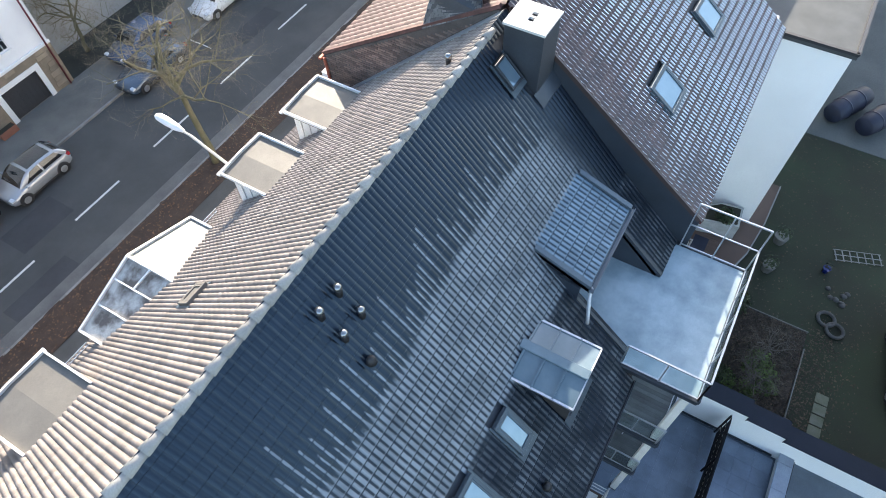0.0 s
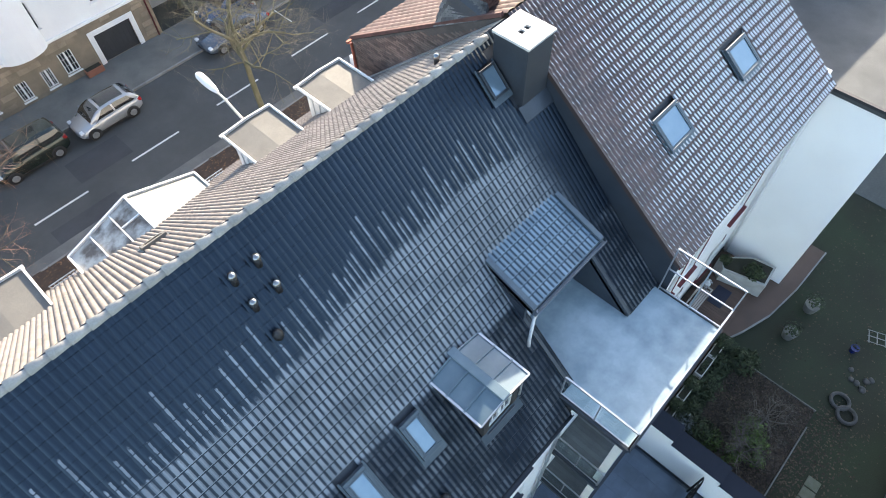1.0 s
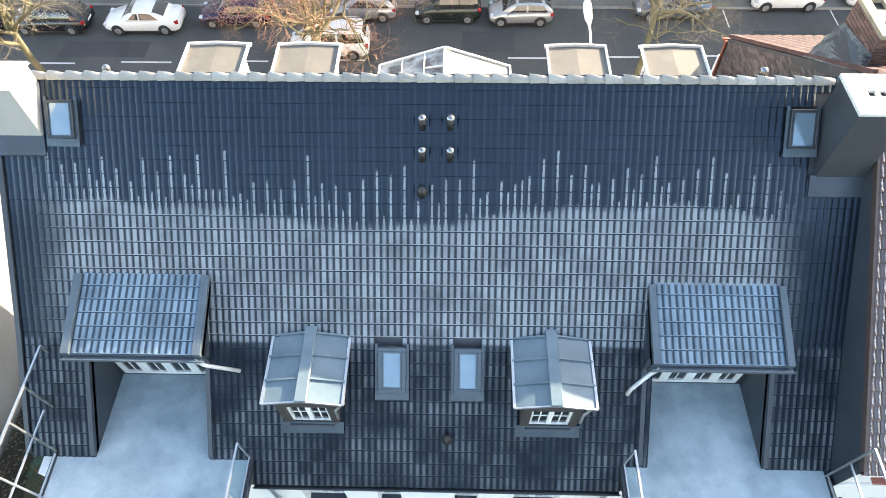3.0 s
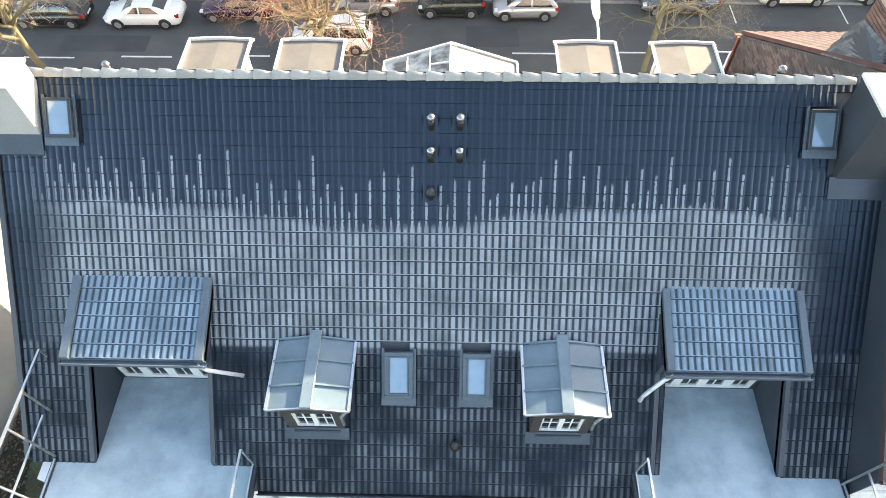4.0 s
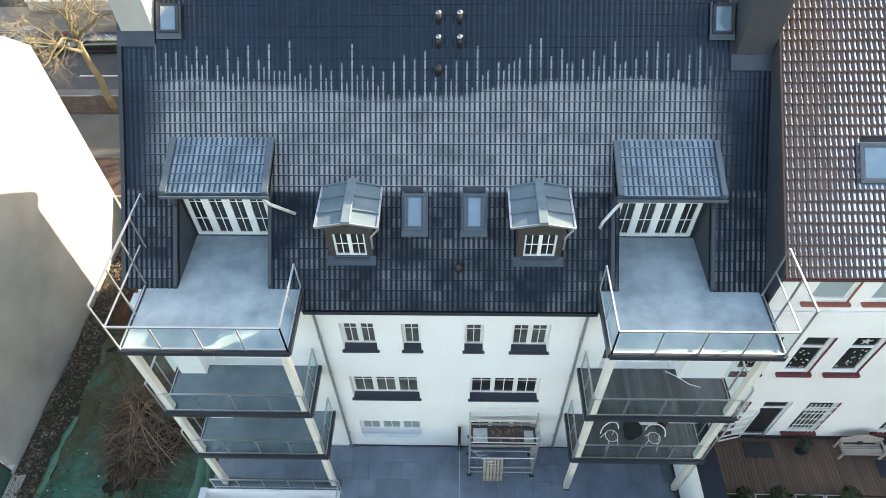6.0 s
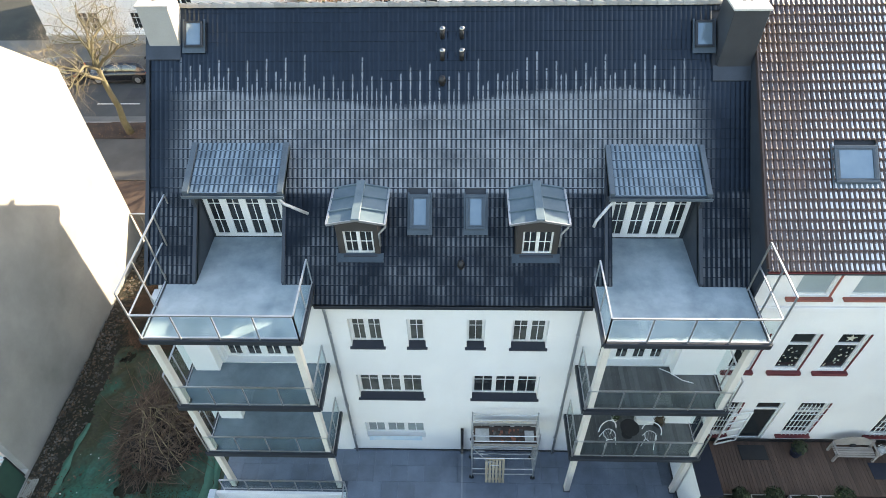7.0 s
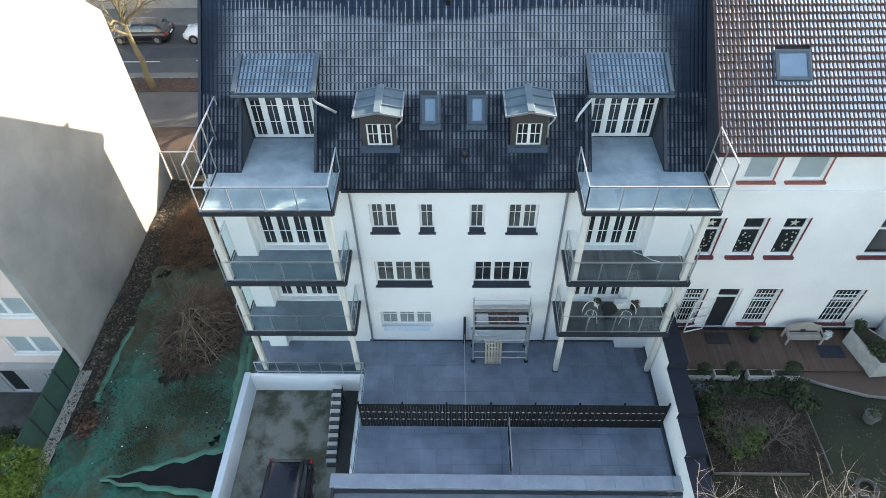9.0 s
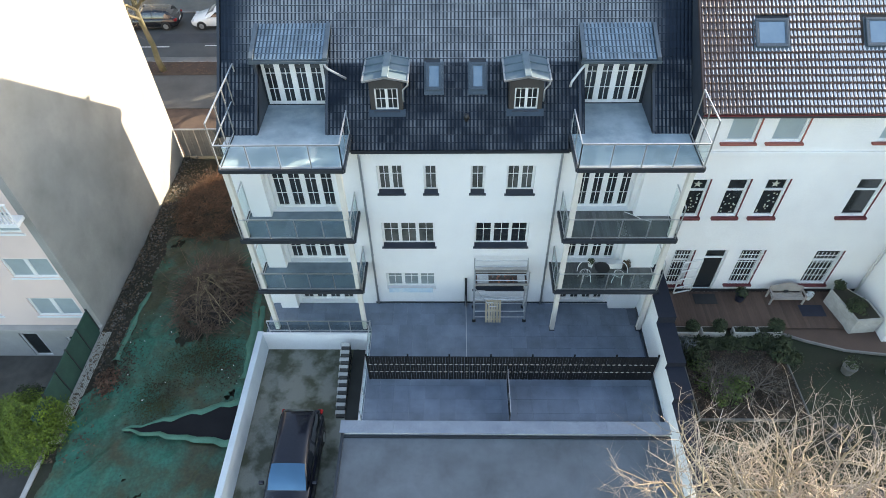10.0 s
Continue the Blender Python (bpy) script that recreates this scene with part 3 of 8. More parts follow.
box(b, XL + 0.5, XR - 0.02, 1.6, 1.75, -0.3, 8.40)
part("inner_floors", b, M_PLASTER2, house)
# pale base colour carries the reflection in these panes
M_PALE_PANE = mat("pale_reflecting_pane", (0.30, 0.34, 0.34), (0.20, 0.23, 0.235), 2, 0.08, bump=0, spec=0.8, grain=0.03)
for x0, x1, z0, z1, n in REAR:
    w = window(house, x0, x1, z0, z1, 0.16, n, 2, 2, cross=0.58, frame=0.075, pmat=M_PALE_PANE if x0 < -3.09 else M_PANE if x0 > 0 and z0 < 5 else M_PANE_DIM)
    if z0 > 3 or x0 > 0:
        b = B()
        box(b, x0 - 0.05, x1 + 0.05, -0.075, -0.004, z0 - 0.06, z0 + 0.006)
        prism(b, [(-0.0042, z0 + 0.002), (0.215, z0 + 0.02), (0.215, z0 + 0.03), (-0.0042, z0 + 0.008)], 0, x0 + 0.004, x1 - 0.004)
        part("sill", b, M_DARKSTONE, w, "dark sheet metal sill")
for x0, x1, z0, z1 in DOORS:
    window(house, x0, x1, z0, z1, 0.16, 4, 2, 3, frame=0.11, name="balcony_door")
part("wall_foot", cbox(-3.7, 7.7, -0.012, -0.003, 0.0, 0.09), M_METAL_DK, house)
# patched plaster under the left lower window
part("plaster_patch", cbox(-3.05, -1.15, -0.004, 0.0, 0.72, 1.02), mat("fresh_plaster_patch", (0.40, 0.58, 0.70), (0.66, 0.72, 0.74), 2.2, 0.85), house, "pale blue patch of fresh filler")

# roof deck with the two terrace notches
NOTCH = [(-7.02, -4.66), (4.16, 6.58)]   # cut up to the doors
SLABX = [(-7.88, -3.80), (3.78, 7.86)]   # cut up to the slab's rear edge
SLAB_BACK, DOOR_Y = 0.32, 2.10


def cut(x, y):
    return any(a < x < c and y < SLAB_BACK for a, c in ((XL - 1, -3.86), (3.84, XR + 1))) or any(a < x < c and y < DOOR_Y for a, c in NOTCH)


TH = 0.05
b = B()
prism(b, [(RID_Y, RID_Z - TH), (FRONT_Y, FRONT_Z - TH), (FRONT_Y, FRONT_Z - 0.2), (RID_Y, RID_Z - 0.3)], 0, XL, XR)
roof = part("roof", b, M_SLATE, house, "steep tiled roof with two terraces cut into it")
for xa, xb, ya in ((XL, NOTCH[0][0], SLAB_BACK), (NOTCH[0][0], NOTCH[0][1], DOOR_Y), (NOTCH[0][1], -3.86, SLAB_BACK), (-3.86, 3.84, EAVE_Y), (3.84, NOTCH[1][0], SLAB_BACK), (NOTCH[1][0], NOTCH[1][1], DOOR_Y), (NOTCH[1][1], XR, SLAB_BACK)):
    ys = [ya] + ([BRK_Y] if ya < BRK_Y - 0.01 else []) + [RID_Y]
    low = [(y, roof_z(y) - 0.16) for y in ys]
    part("roof_deck", prism(B(), [(y, roof_z(y) - TH) for y in ys] + low[::-1], 0, xa, xb), M_SLATE, roof)

# obstacles that tiles stop at: (x0, x1, y0, y1)
GABLES = [(-3.27, -1.74), (1.47, 3.01)]
STOP = [(-1.20, -0.60, 1.33, 2.12), (0.32, 0.90, 1.33, 2.12), (-7.40, -6.82, 4.95, 5.50), (6.42, 6.98, 4.90, 5.44),
        (-8.45, -7.50, 4.93, 5.8), (7.02, 8.0, 4.48, 5.6), (-2.98, -1.93, 0.9, 2.2), (1.78, 2.74, 0.9, 2.2), (-6.9, -4.7, 2.1, 2.6), (4.2, 6.4, 2.1, 2.6)]
proto = wave_tile(TILE_W, TILE_L, 0.015, 0.010)
places = []
ncol = int((XR - XL) / TILE_W)
slope_pts, y = [], EAVE_Y - 0.04
while y < RID_Y - 0.10:
    k = K1 if y < BRK_Y - 0.05 else K2
    slope_pts.append((y, k))
    y += TILE_L / math.sqrt(1 + k * k)
rnd = random.Random(4)
for y, k in slope_pts:
    for c in range(ncol):
        x = XL + 0.06 + c * TILE_W
        cx, cy = x + TILE_W / 2, y + 0.09
        if cut(cx, cy) or any(p < cx < q and r < cy < s for p, q, r, s in STOP):
            continue
        places.append(slope_pose(x, y, roof_z(y) + rnd.uniform(-0.0015, 0.0015), k, rnd.uniform(-0.1, 0.1)))
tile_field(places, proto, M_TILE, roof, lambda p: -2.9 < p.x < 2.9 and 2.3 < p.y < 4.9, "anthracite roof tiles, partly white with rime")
places, d = [], 0.06
while d < math.hypot(FRONT_Y - RID_Y, RID_Z - FRONT_Z) + 0.1:
    y = FRONT_Y + 0.05 - d / math.sqrt(1 + K3 * K3) + 0.06
    if y < RID_Y + 0.12:
        break
    for c in range(ncol):
        x = XR - 0.02 - c * TILE_W
        cy = y - 0.1
        if any(p < x - 0.13 < q and r < cy < s for p, q, r, s in ((-7.2, -5.6, 9.95, 11.2), (-4.65, -3.0, 9.95, 11.2), (2.85, 4.4, 9.95, 11.2), (5.5, 7.05, 9.95, 11.2), (-1.6, 1.5, 11.2, 12.1))):
            continue
        places.append(slope_pose(x, y, roof_z(y) + rnd.uniform(-0.003, 0.003), -K3, rnd.uniform(-0.25, 0.25)))
    d += TILE_L
tile_field(places, wave_tile(TILE_W, TILE_L, 0.042, 0.032, 2, 16, 0.8), M_TILE_FRONT, roof, lambda p: False, "grey-beige roof tiles, coloured as lit by full sun", stuff_name="front_roof_tiles")

# ridge tiles
ridge_b = B()
n = 8
ring0, ring1 = [], []
for k in range(n + 1):
    t = math.pi * k / n
    ring0.append(ridge_b.verts.new((0, -0.118 * math.cos(t), 0.02 + 0.100 * math.sin(t))))
    ring1.append(ridge_b.verts.new((0.37, -0.080 * math.cos(t), 0.004 + 0.072 * math.sin(t))))
for k in range(n):
    ridge_b.faces.new((ring0[k], ring0[k + 1], ring1[k + 1], ring1[k]))
ridge_b.faces.new(ring0[::-1])
ridge_me = mesh_from("ridge_tile", ridge_b, M_RIDGE, True)
x = XL + 0.75
while x < XR - 0.85:
    ob = new("ridge_tile", ridge_me)
    ob.parent = roof
    ob.matrix_basis = pose(x, RID_Y, RID_Z - 0.02, 0, 0, rnd.uniform(-0.6, 0.6))
    x += 0.345
# verge on the gable side, wall flashing on the other
b = B()
for ya, yb in ((SLAB_BACK, BRK_Y), (BRK_Y, RID_Y)):
    prism(b, [(ya, roof_z(ya) - 0.2), (yb, roof_z(yb) - 0.2), (yb, roof_z(yb) + 0.075), (ya, roof_z(ya) + 0.075)], 0, XL - 0.05, XL + 0.05)
prism(b, [(RID_Y, roof_z(RID_Y) - 0.2), (FRONT_Y, FRONT_Z - 0.2), (FRONT_Y, FRONT_Z + 0.075), (RID_Y, RID_Z + 0.075)], 0, XL - 0.05, XL + 0.05)
part("verge", b, M_METAL_DK, roof)

# gutters and downpipes
b = B()
prism(b, [(y_ + 0.13, z_ + 0.115) for y_, z_ in ((-0.33, 8.36), (-0.20, 8.36), (-0.19, 8.48), (-0.205, 8.48), (-0.215, 8.385), (-0.315, 8.385), (-0.325, 8.49), (-0.345, 8.49))], 0, -3.78, 3.76)
part("gutter", b, M_METAL_DK, house, "dark metal gutter")
for s, x in ((1, -3.55), (-1, 3.55)):
    b = B()
    tube(b, [(x, -0.13, 8.49), (x, -0.12, 8.3), (x, -0.095, 8.1), (x, -0.09, 5.0), (x - 0.02 * s, -0.09, 0.05)], 0.045)
    for z in (7.2, 5.2, 3.2, 1.2):
        tube(b, [(x, -0.09, z), (x, -0.09, z + 0.05)], 0.06)
    part("downpipe", b, M_PIPE, house, "grey zinc downpipe", True)

# chimneys
def chimney(x0, x1, y0, y1, ztop, zlow, m, pots, capm):
    b = B()
    box(b, x0, x1, y0, y1, zlow, ztop - 0.06, 0.012)
    c = part("chimney", b, m, house, "rendered chimney stack with a pale cap")
    b = B()
    hx0, hx1 = x0 - 0.03, x1 + 0.03
    cy = (y0 + y1) / 2
    holes = [(p - 0.07, p + 0.07) for p in pots]
    # cap plate with flue openings
    xs = [hx0] + [v for h in holes for v in h] + [hx1]
    for i in range(0, len(xs) - 1):
        if i % 2 == 0:
            box(b, xs[i], xs[i + 1], y0 - 0.03, y1 + 0.03, ztop - 0.06, ztop)
        else:
            box(b, xs[i], xs[i + 1], y0 - 0.03, cy - 0.07, ztop - 0.06, ztop)
            box(b, xs[i], xs[i + 1], cy + 0.07, y1 + 0.03, ztop - 0.06, ztop)
    part("chimney_cap", b, capm, c)
    part("flue", cbox(x0 + 0.1, x1 - 0.1, cy - 0.09, cy + 0.09, ztop - 0.075, ztop - 0.055), M_PLASTICDK, c)
    b = B()
    vs = [(x0 - 0.1, y0 - 0.26, roof_z(y0 - 0.26) + 0.075), (x1 + 0.02, y0 - 0.26, roof_z(y0 - 0.26) + 0.075), (x1 + 0.02, y0 + 0.02, roof_z(y0) + 0.10), (x0 - 0.1, y0 + 0.02, roof_z(y0) + 0.10)]
    f = b.faces.new([b.verts.new(v) for v in vs])
    r = bmesh.ops.extrude_face_region(b, geom=[f])
    for v in r["geom"]:
        if isinstance(v, bmesh.types.BMVert):
            v.co.z -= 0.03
    part("lead_flashing", b, mat("lead_flashing", (0.05, 0.062, 0.078), (0.036, 0.045, 0.058), 2, 0.4, 0.2), c)
    return c


chimney(7.04, 7.93, 4.50, 5.44, 14.66, 12.2, M_SLATE, (7.38, 7.58), M_CHIMTOP)
chimney(-8.34, -7.50, 4.95, 5.68, 14.62, 12.8, M_RENDER_LT, (-7.98,), M_RENDER_LT)

# skylights
def skylight(parent, x0, x1, y0, y1, zfun, k, m_frame=None, pane=None, name="skylight", fr=0.085):
    fm = m_frame or mat("blue_grey_frame", (0.075, 0.10, 0.122), (0.058, 0.08, 0.10), 2, 0.42, 0.3, bump=0.03)
    w, hgt = x1 - x0, (y1 - y0) * math.sqrt(1 + k * k)
    b = B()
    box(b, 0, w, 0, fr, 0.0, 0.13, 0.008)
    box(b, 0, w, hgt - fr, hgt, 0.0, 0.13, 0.008)
    box(b, 0, fr, fr, hgt - fr, 0.0, 0.13, 0.008)
    box(b, w - fr, w, fr, hgt - fr, 0.0, 0.13, 0.008)
    s = part(name, b, fm, parent, "roof window with a grey metal frame")
    s.matrix_basis = slope_pose(x0, y0, zfun(y0) + 0.01, k)
    part("sash", box(box(box(box(B(), fr, fr + 0.03, fr, hgt - fr, 0.08, 0.125), w - fr - 0.03, w - fr, fr, hgt - fr, 0.08, 0.125), fr + 0.03, w - fr - 0.03, fr, fr + 0.03, 0.08, 0.125), fr + 0.03, w - fr - 0.03, hgt - fr - 0.03, hgt - fr, 0.08, 0.125), fm, s)
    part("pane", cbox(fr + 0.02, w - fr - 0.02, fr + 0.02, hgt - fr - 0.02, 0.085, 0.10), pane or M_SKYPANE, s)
    fl = B()
    box(fl, -0.06, w + 0.06, -0.15, 0.0, 0.045, 0.062)
    box(fl, -0.055, -0.004, 0.0, hgt + 0.06, 0.03, 0.058)
    box(fl, w + 0.004, w + 0.055, 0.0, hgt + 0.06, 0.03, 0.058)
    part("flashing_apron", fl, mat("blue_grey_flashing", (0.085, 0.112, 0.135), (0.06, 0.082, 0.10), 2, 0.45, 0.3), s)
    return s


skylight(house, -1.18, -0.62, 1.38, 2.08, roof_z, K1)
skylight(house, 0.34, 0.88, 1.38, 2.08, roof_z, K1)
skylight(house, -7.37, -6.86, 4.95, 5.46, roof_z, K2, M_METAL_DK, fr=0.03)
skylight(house, 6.45, 6.95, 4.90, 5.41, roof_z, K2, M_METAL_DK, fr=0.03)
s = skylight(house, 0, 0.6, 0, 0.45, lambda y: 0, 0.8, M_ZINC_OLD, M_ZINC_OLD, "roof_hatch")
s.matrix_basis = slope_pose(-0.25, 8.86, roof_z(8.86) + 0.01, -K3)

# vent pipes
def vent(x, y, cap):
    z = roof_z(y)
    b = B()
    tube(b, [(x, y, z), (x, y, z + 0.26)], 0.065, 12)
    v = part("vent_pipe", b, M_PLASTICDK, roof, "dark vent pipe with a round metal cap" if cap else "dark low vent tile", True)
    b = B()
    if cap:
        tube(b, [(x, y, z + 0.24), (x, y, z + 0.26), (x, y, z + 0.31), (x, y, z + 0.34)], [0.082, 0.085, 0.07, 0.02], 14)
        part("vent_cap", b, mat("vent_steel", (0.30, 0.31, 0.32), None, 6, 0.25, 0.9), v, smooth=True)
    else:
        tube(b, [(x, y, z + 0.1), (x, y, z + 0.2), (x, y, z + 0.28)], [0.11, 0.09, 0.04], 10)
        part("vent_cap", b, M_PLASTICDK, v, smooth=True)


for vx, vy, c in ((-0.31, 5.13, 1), (0.217, 5.13, 1), (-0.31, 4.71, 1), (0.217, 4.71, 1), (-0.31, 4.22, 0), (0.22, 0.62, 0), (-7.0, 7.0, 1), (6.2, 6.35, 1)):
    vent(vx, vy, c)

# shed dormers above the terraces
def shed_dormer(x0, x1, ztop_y, low_z, name="shed_dormer", pipe=1):
    top_y, front_y = ztop_y, 1.60
    zt = roof_z(top_y) + 0.05
    k = (zt - low_z) / (top_y - front_y)
    zr = lambda y: low_z + k * (y - front_y)
    b = B()
    prism(b, [(front_y, zr(front_y) - 0.14), (front_y, zr(front_y) - 0.02), (top_y, zr(top_y) - 0.02), (top_y, zr(top_y) - 0.14)], 0, x0, x1)
    d = part(name, b, M_METAL_DK, house, "shed dormer with a rime-covered tiled roof")
    pl = []
    cols = int((x1 - x0 - 0.24) / TILE_W)
    off = (x1 - x0 - cols * TILE_W) / 2
    y = front_y + 0.0
    while y < top_y - 0.12:
        for c in range(cols):
            pl.append(slope_pose(x0 + off + c * TILE_W, y, zr(y), k))
        y += TILE_L / math.sqrt(1 + k * k)
    tile_field(pl, proto, M_TILE_FROST, d, lambda p: True)
    for xa, xb in ((x0, x0 + off), (x1 - off, x1)):
        b = B()
        prism(b, [(front_y - 0.03, zr(front_y) - 0.16), (front_y - 0.03, zr(front_y) + 0.085), (top_y + 0.02, zr(top_y) + 0.085), (top_y + 0.02, zr(top_y) - 0.1)], 0, xa, xb)
        part("verge", b, mat("verge_metal", (0.10, 0.13, 0.155), (0.075, 0.098, 0.12), 1.5, 0.4, 0.2), d)
    b = B()
    prism(b, [(front_y - 0.12, zr(front_y) - 0.10), (front_y - 0.01, zr(front_y) - 0.10), (front_y - 0.005, zr(front_y) - 0.005), (front_y - 0.02, zr(front_y) - 0.005), (front_y - 0.025, zr(front_y) - 0.08), (front_y - 0.105, zr(front_y) - 0.08), (front_y - 0.11, zr(front_y)), (front_y - 0.13, zr(front_y))], 0, x0 - 0.02, x1 + 0.02)
    part("gutter", b, mat("verge_metal", (0.10, 0.13, 0.155), (0.075, 0.098, 0.12), 1.5, 0.4, 0.2), d)
    b = B()
    if pipe > 0:
        px = x1 - 0.12
        tube(b, [(px, 1.53, low_z - 0.08), (px + 0.02, 1.55, low_z - 0.22), (px + 0.10, 1.54, low_z - 0.32), (px + 0.66, 1.62, roof_z(1.62) + 0.14)], 0.042, 8)
    else:
        px = x0 + 0.12
        tube(b, [(px, 1.53, low_z - 0.08), (px - 0.02, 1.55, low_z - 0.2), (px - 0.1, 1.53, low_z - 0.3), (px - 0.4, 1.38, roof_z(1.38) + 0.34), (px - 0.44, 1.34, roof_z(1.34) + 0.2)], 0.042, 8)
    part("rain_pipe", b, mat("pale_pipe", (0.6, 0.61, 0.62), None, 3, 0.4, 0.2), d, smooth=True)
    return d


shed_dormer(-7.14, -4.47, 3.02, 11.07, pipe=1)
shed_dormer(4.08, 6.70, 2.97, 11.00, pipe=-1)
for (xa, xb), dx0, dx1, lz in ((NOTCH[0], -7.0, -4.72, 11.0), (NOTCH[1], 4.28, 6.52, 10.95)):
    b = B()
    facade(b, xa - 0.06, xb + 0.06, FLOOR_Z - 0.3, lz + 0.1, DOOR_Y, DOOR_Y + 0.2, [(dx0 + 0.05, dx1 - 0.05, FLOOR_Z + 0.05, 10.88)])
    part("dormer_wall", b, M_METAL_DK, house)
    window(house, dx0 + 0.05, dx1 - 0.05, FLOOR_Z + 0.05, 10.88, DOOR_Y - 0.06, 4, 2, 3, frame=0.11, name="terrace_door")
    # cheeks: dark clad side walls of the notch, rising with the roof
    for cx0, cx1 in ((xa - 0.09, xa), (xb, xb + 0.09)):
        b = B()
        prism(b, [(SLAB_BACK - 0.05, FLOOR_Z - 0.2), (SLAB_BACK - 0.05, roof_z(SLAB_BACK) + 0.06), (1.78, roof_z(1.78) + 0.06), (1.78, lz - 0.12), (2.3, lz + 0.02), (2.75, roof_z(2.75)), (2.3, roof_z(2.0) - 0.4), (2.3, FLOOR_Z - 0.2)], 0, cx0, cx1)
        part("dormer_cheek", b, mat("blue_black_cladding", (0.034, 0.044, 0.058), (0.027, 0.034, 0.046), 1.4, 0.45, bump=0.06), house)

# gabled dormers with zinc roofs
def gable_dormer(x0, x1):
    cx = (x0 + x1) / 2
    yf, yb_, ze, za = 0.80, 2.25, 10.70, 10.86
    b = B()
    wx0, wx1 = x0 + 0.20, x1 - 0.22
    facade(b, wx0, wx1, 9.0, 10.62, 0.86, 0.98, [(cx - 0.40, cx + 0.40, 9.55, 10.40)])
    box(b, wx0, wx0 + 0.1, 0.98, 2.3, 9.0, 10.62)
    box(b, wx1 - 0.1, wx1, 0.98, 2.3, 9.0, 10.62)
    prism(b, [(wx0, 10.62), (wx1, 10.62), (cx, 10.79)], 1, 0.86, 2.25)
    d = part("gabled_dormer", b, mat("brown_black_cladding", (0.052, 0.047, 0.045), (0.04, 0.037, 0.036), 2, 0.55), house, "small dormer with a standing-seam zinc roof")
    window(d, cx - 0.40, cx + 0.40, 9.55, 10.40, 0.85, 2, 2, 2, frame=0.05, sill=(0.06, 0.10))
    b = B()
    prism(b, [(x0, ze), (cx, za), (x1, ze), (x1, ze - 0.05), (cx, za - 0.06), (x0, ze - 0.05)], 1, yf, yb_)
    r = part("zinc_roof", b, M_ZINC, d, "blue-grey zinc sheet roof")
    # seams across and the ridge batten
    for y in (1.26, 1.75, 2.22):
        for xe in (x0, x1):
            part("seam", bar(B(), (cx, y, za + 0.025), (xe, y, ze + 0.025), 0.035, 0.05), M_ZINC, r)
    b = B()
    box(b, cx - 0.115, cx + 0.115, yf - 0.01, yb_ + 0.1, za - 0.02, za + 0.045, 0.012)
    part("ridge_batten", b, M_ZINC, r)
    b = B()
    for xe in (x0, x1):
        bar(b, (xe, yf, ze), (xe, 2.2, ze), 0.05, 0.06)
    bar(b, (x0, yf, ze - 0.01), (cx, yf, za - 0.01), 0.03, 0.06)
    bar(b, (x1, yf, ze - 0.01), (cx, yf, za - 0.01), 0.03, 0.06)
    part("eaves_trim", b, M_STEEL, r)
    b = B()
    tube(b, [(x1 - 0.02, yf + 0.1, ze - 0.03), (x1 - 0.02, yf + 0.12, ze - 0.2), (x1 - 0.19, 0.83, ze - 0.35), (x1 - 0.19, 0.83, 9.9)], 0.03)
    part("rain_pipe", b, M_PIPE, d, smooth=True)
    b = B()
    prism(b, [(0.70, roof_z(0.70) + 0.04), (0.87, roof_z(0.87) + 0.05), (0.87, roof_z(0.87) + 0.08), (0.70, roof_z(0.70) + 0.055)], 0, wx0 - 0.08, wx1 + 0.08)
    part("flashing_apron", b, mat("dark_blue_flashing", (0.040, 0.062, 0.085), (0.026, 0.042, 0.06), 2, 0.45, 0.2), d)


for g in GABLES:
    gable_dormer(*g)

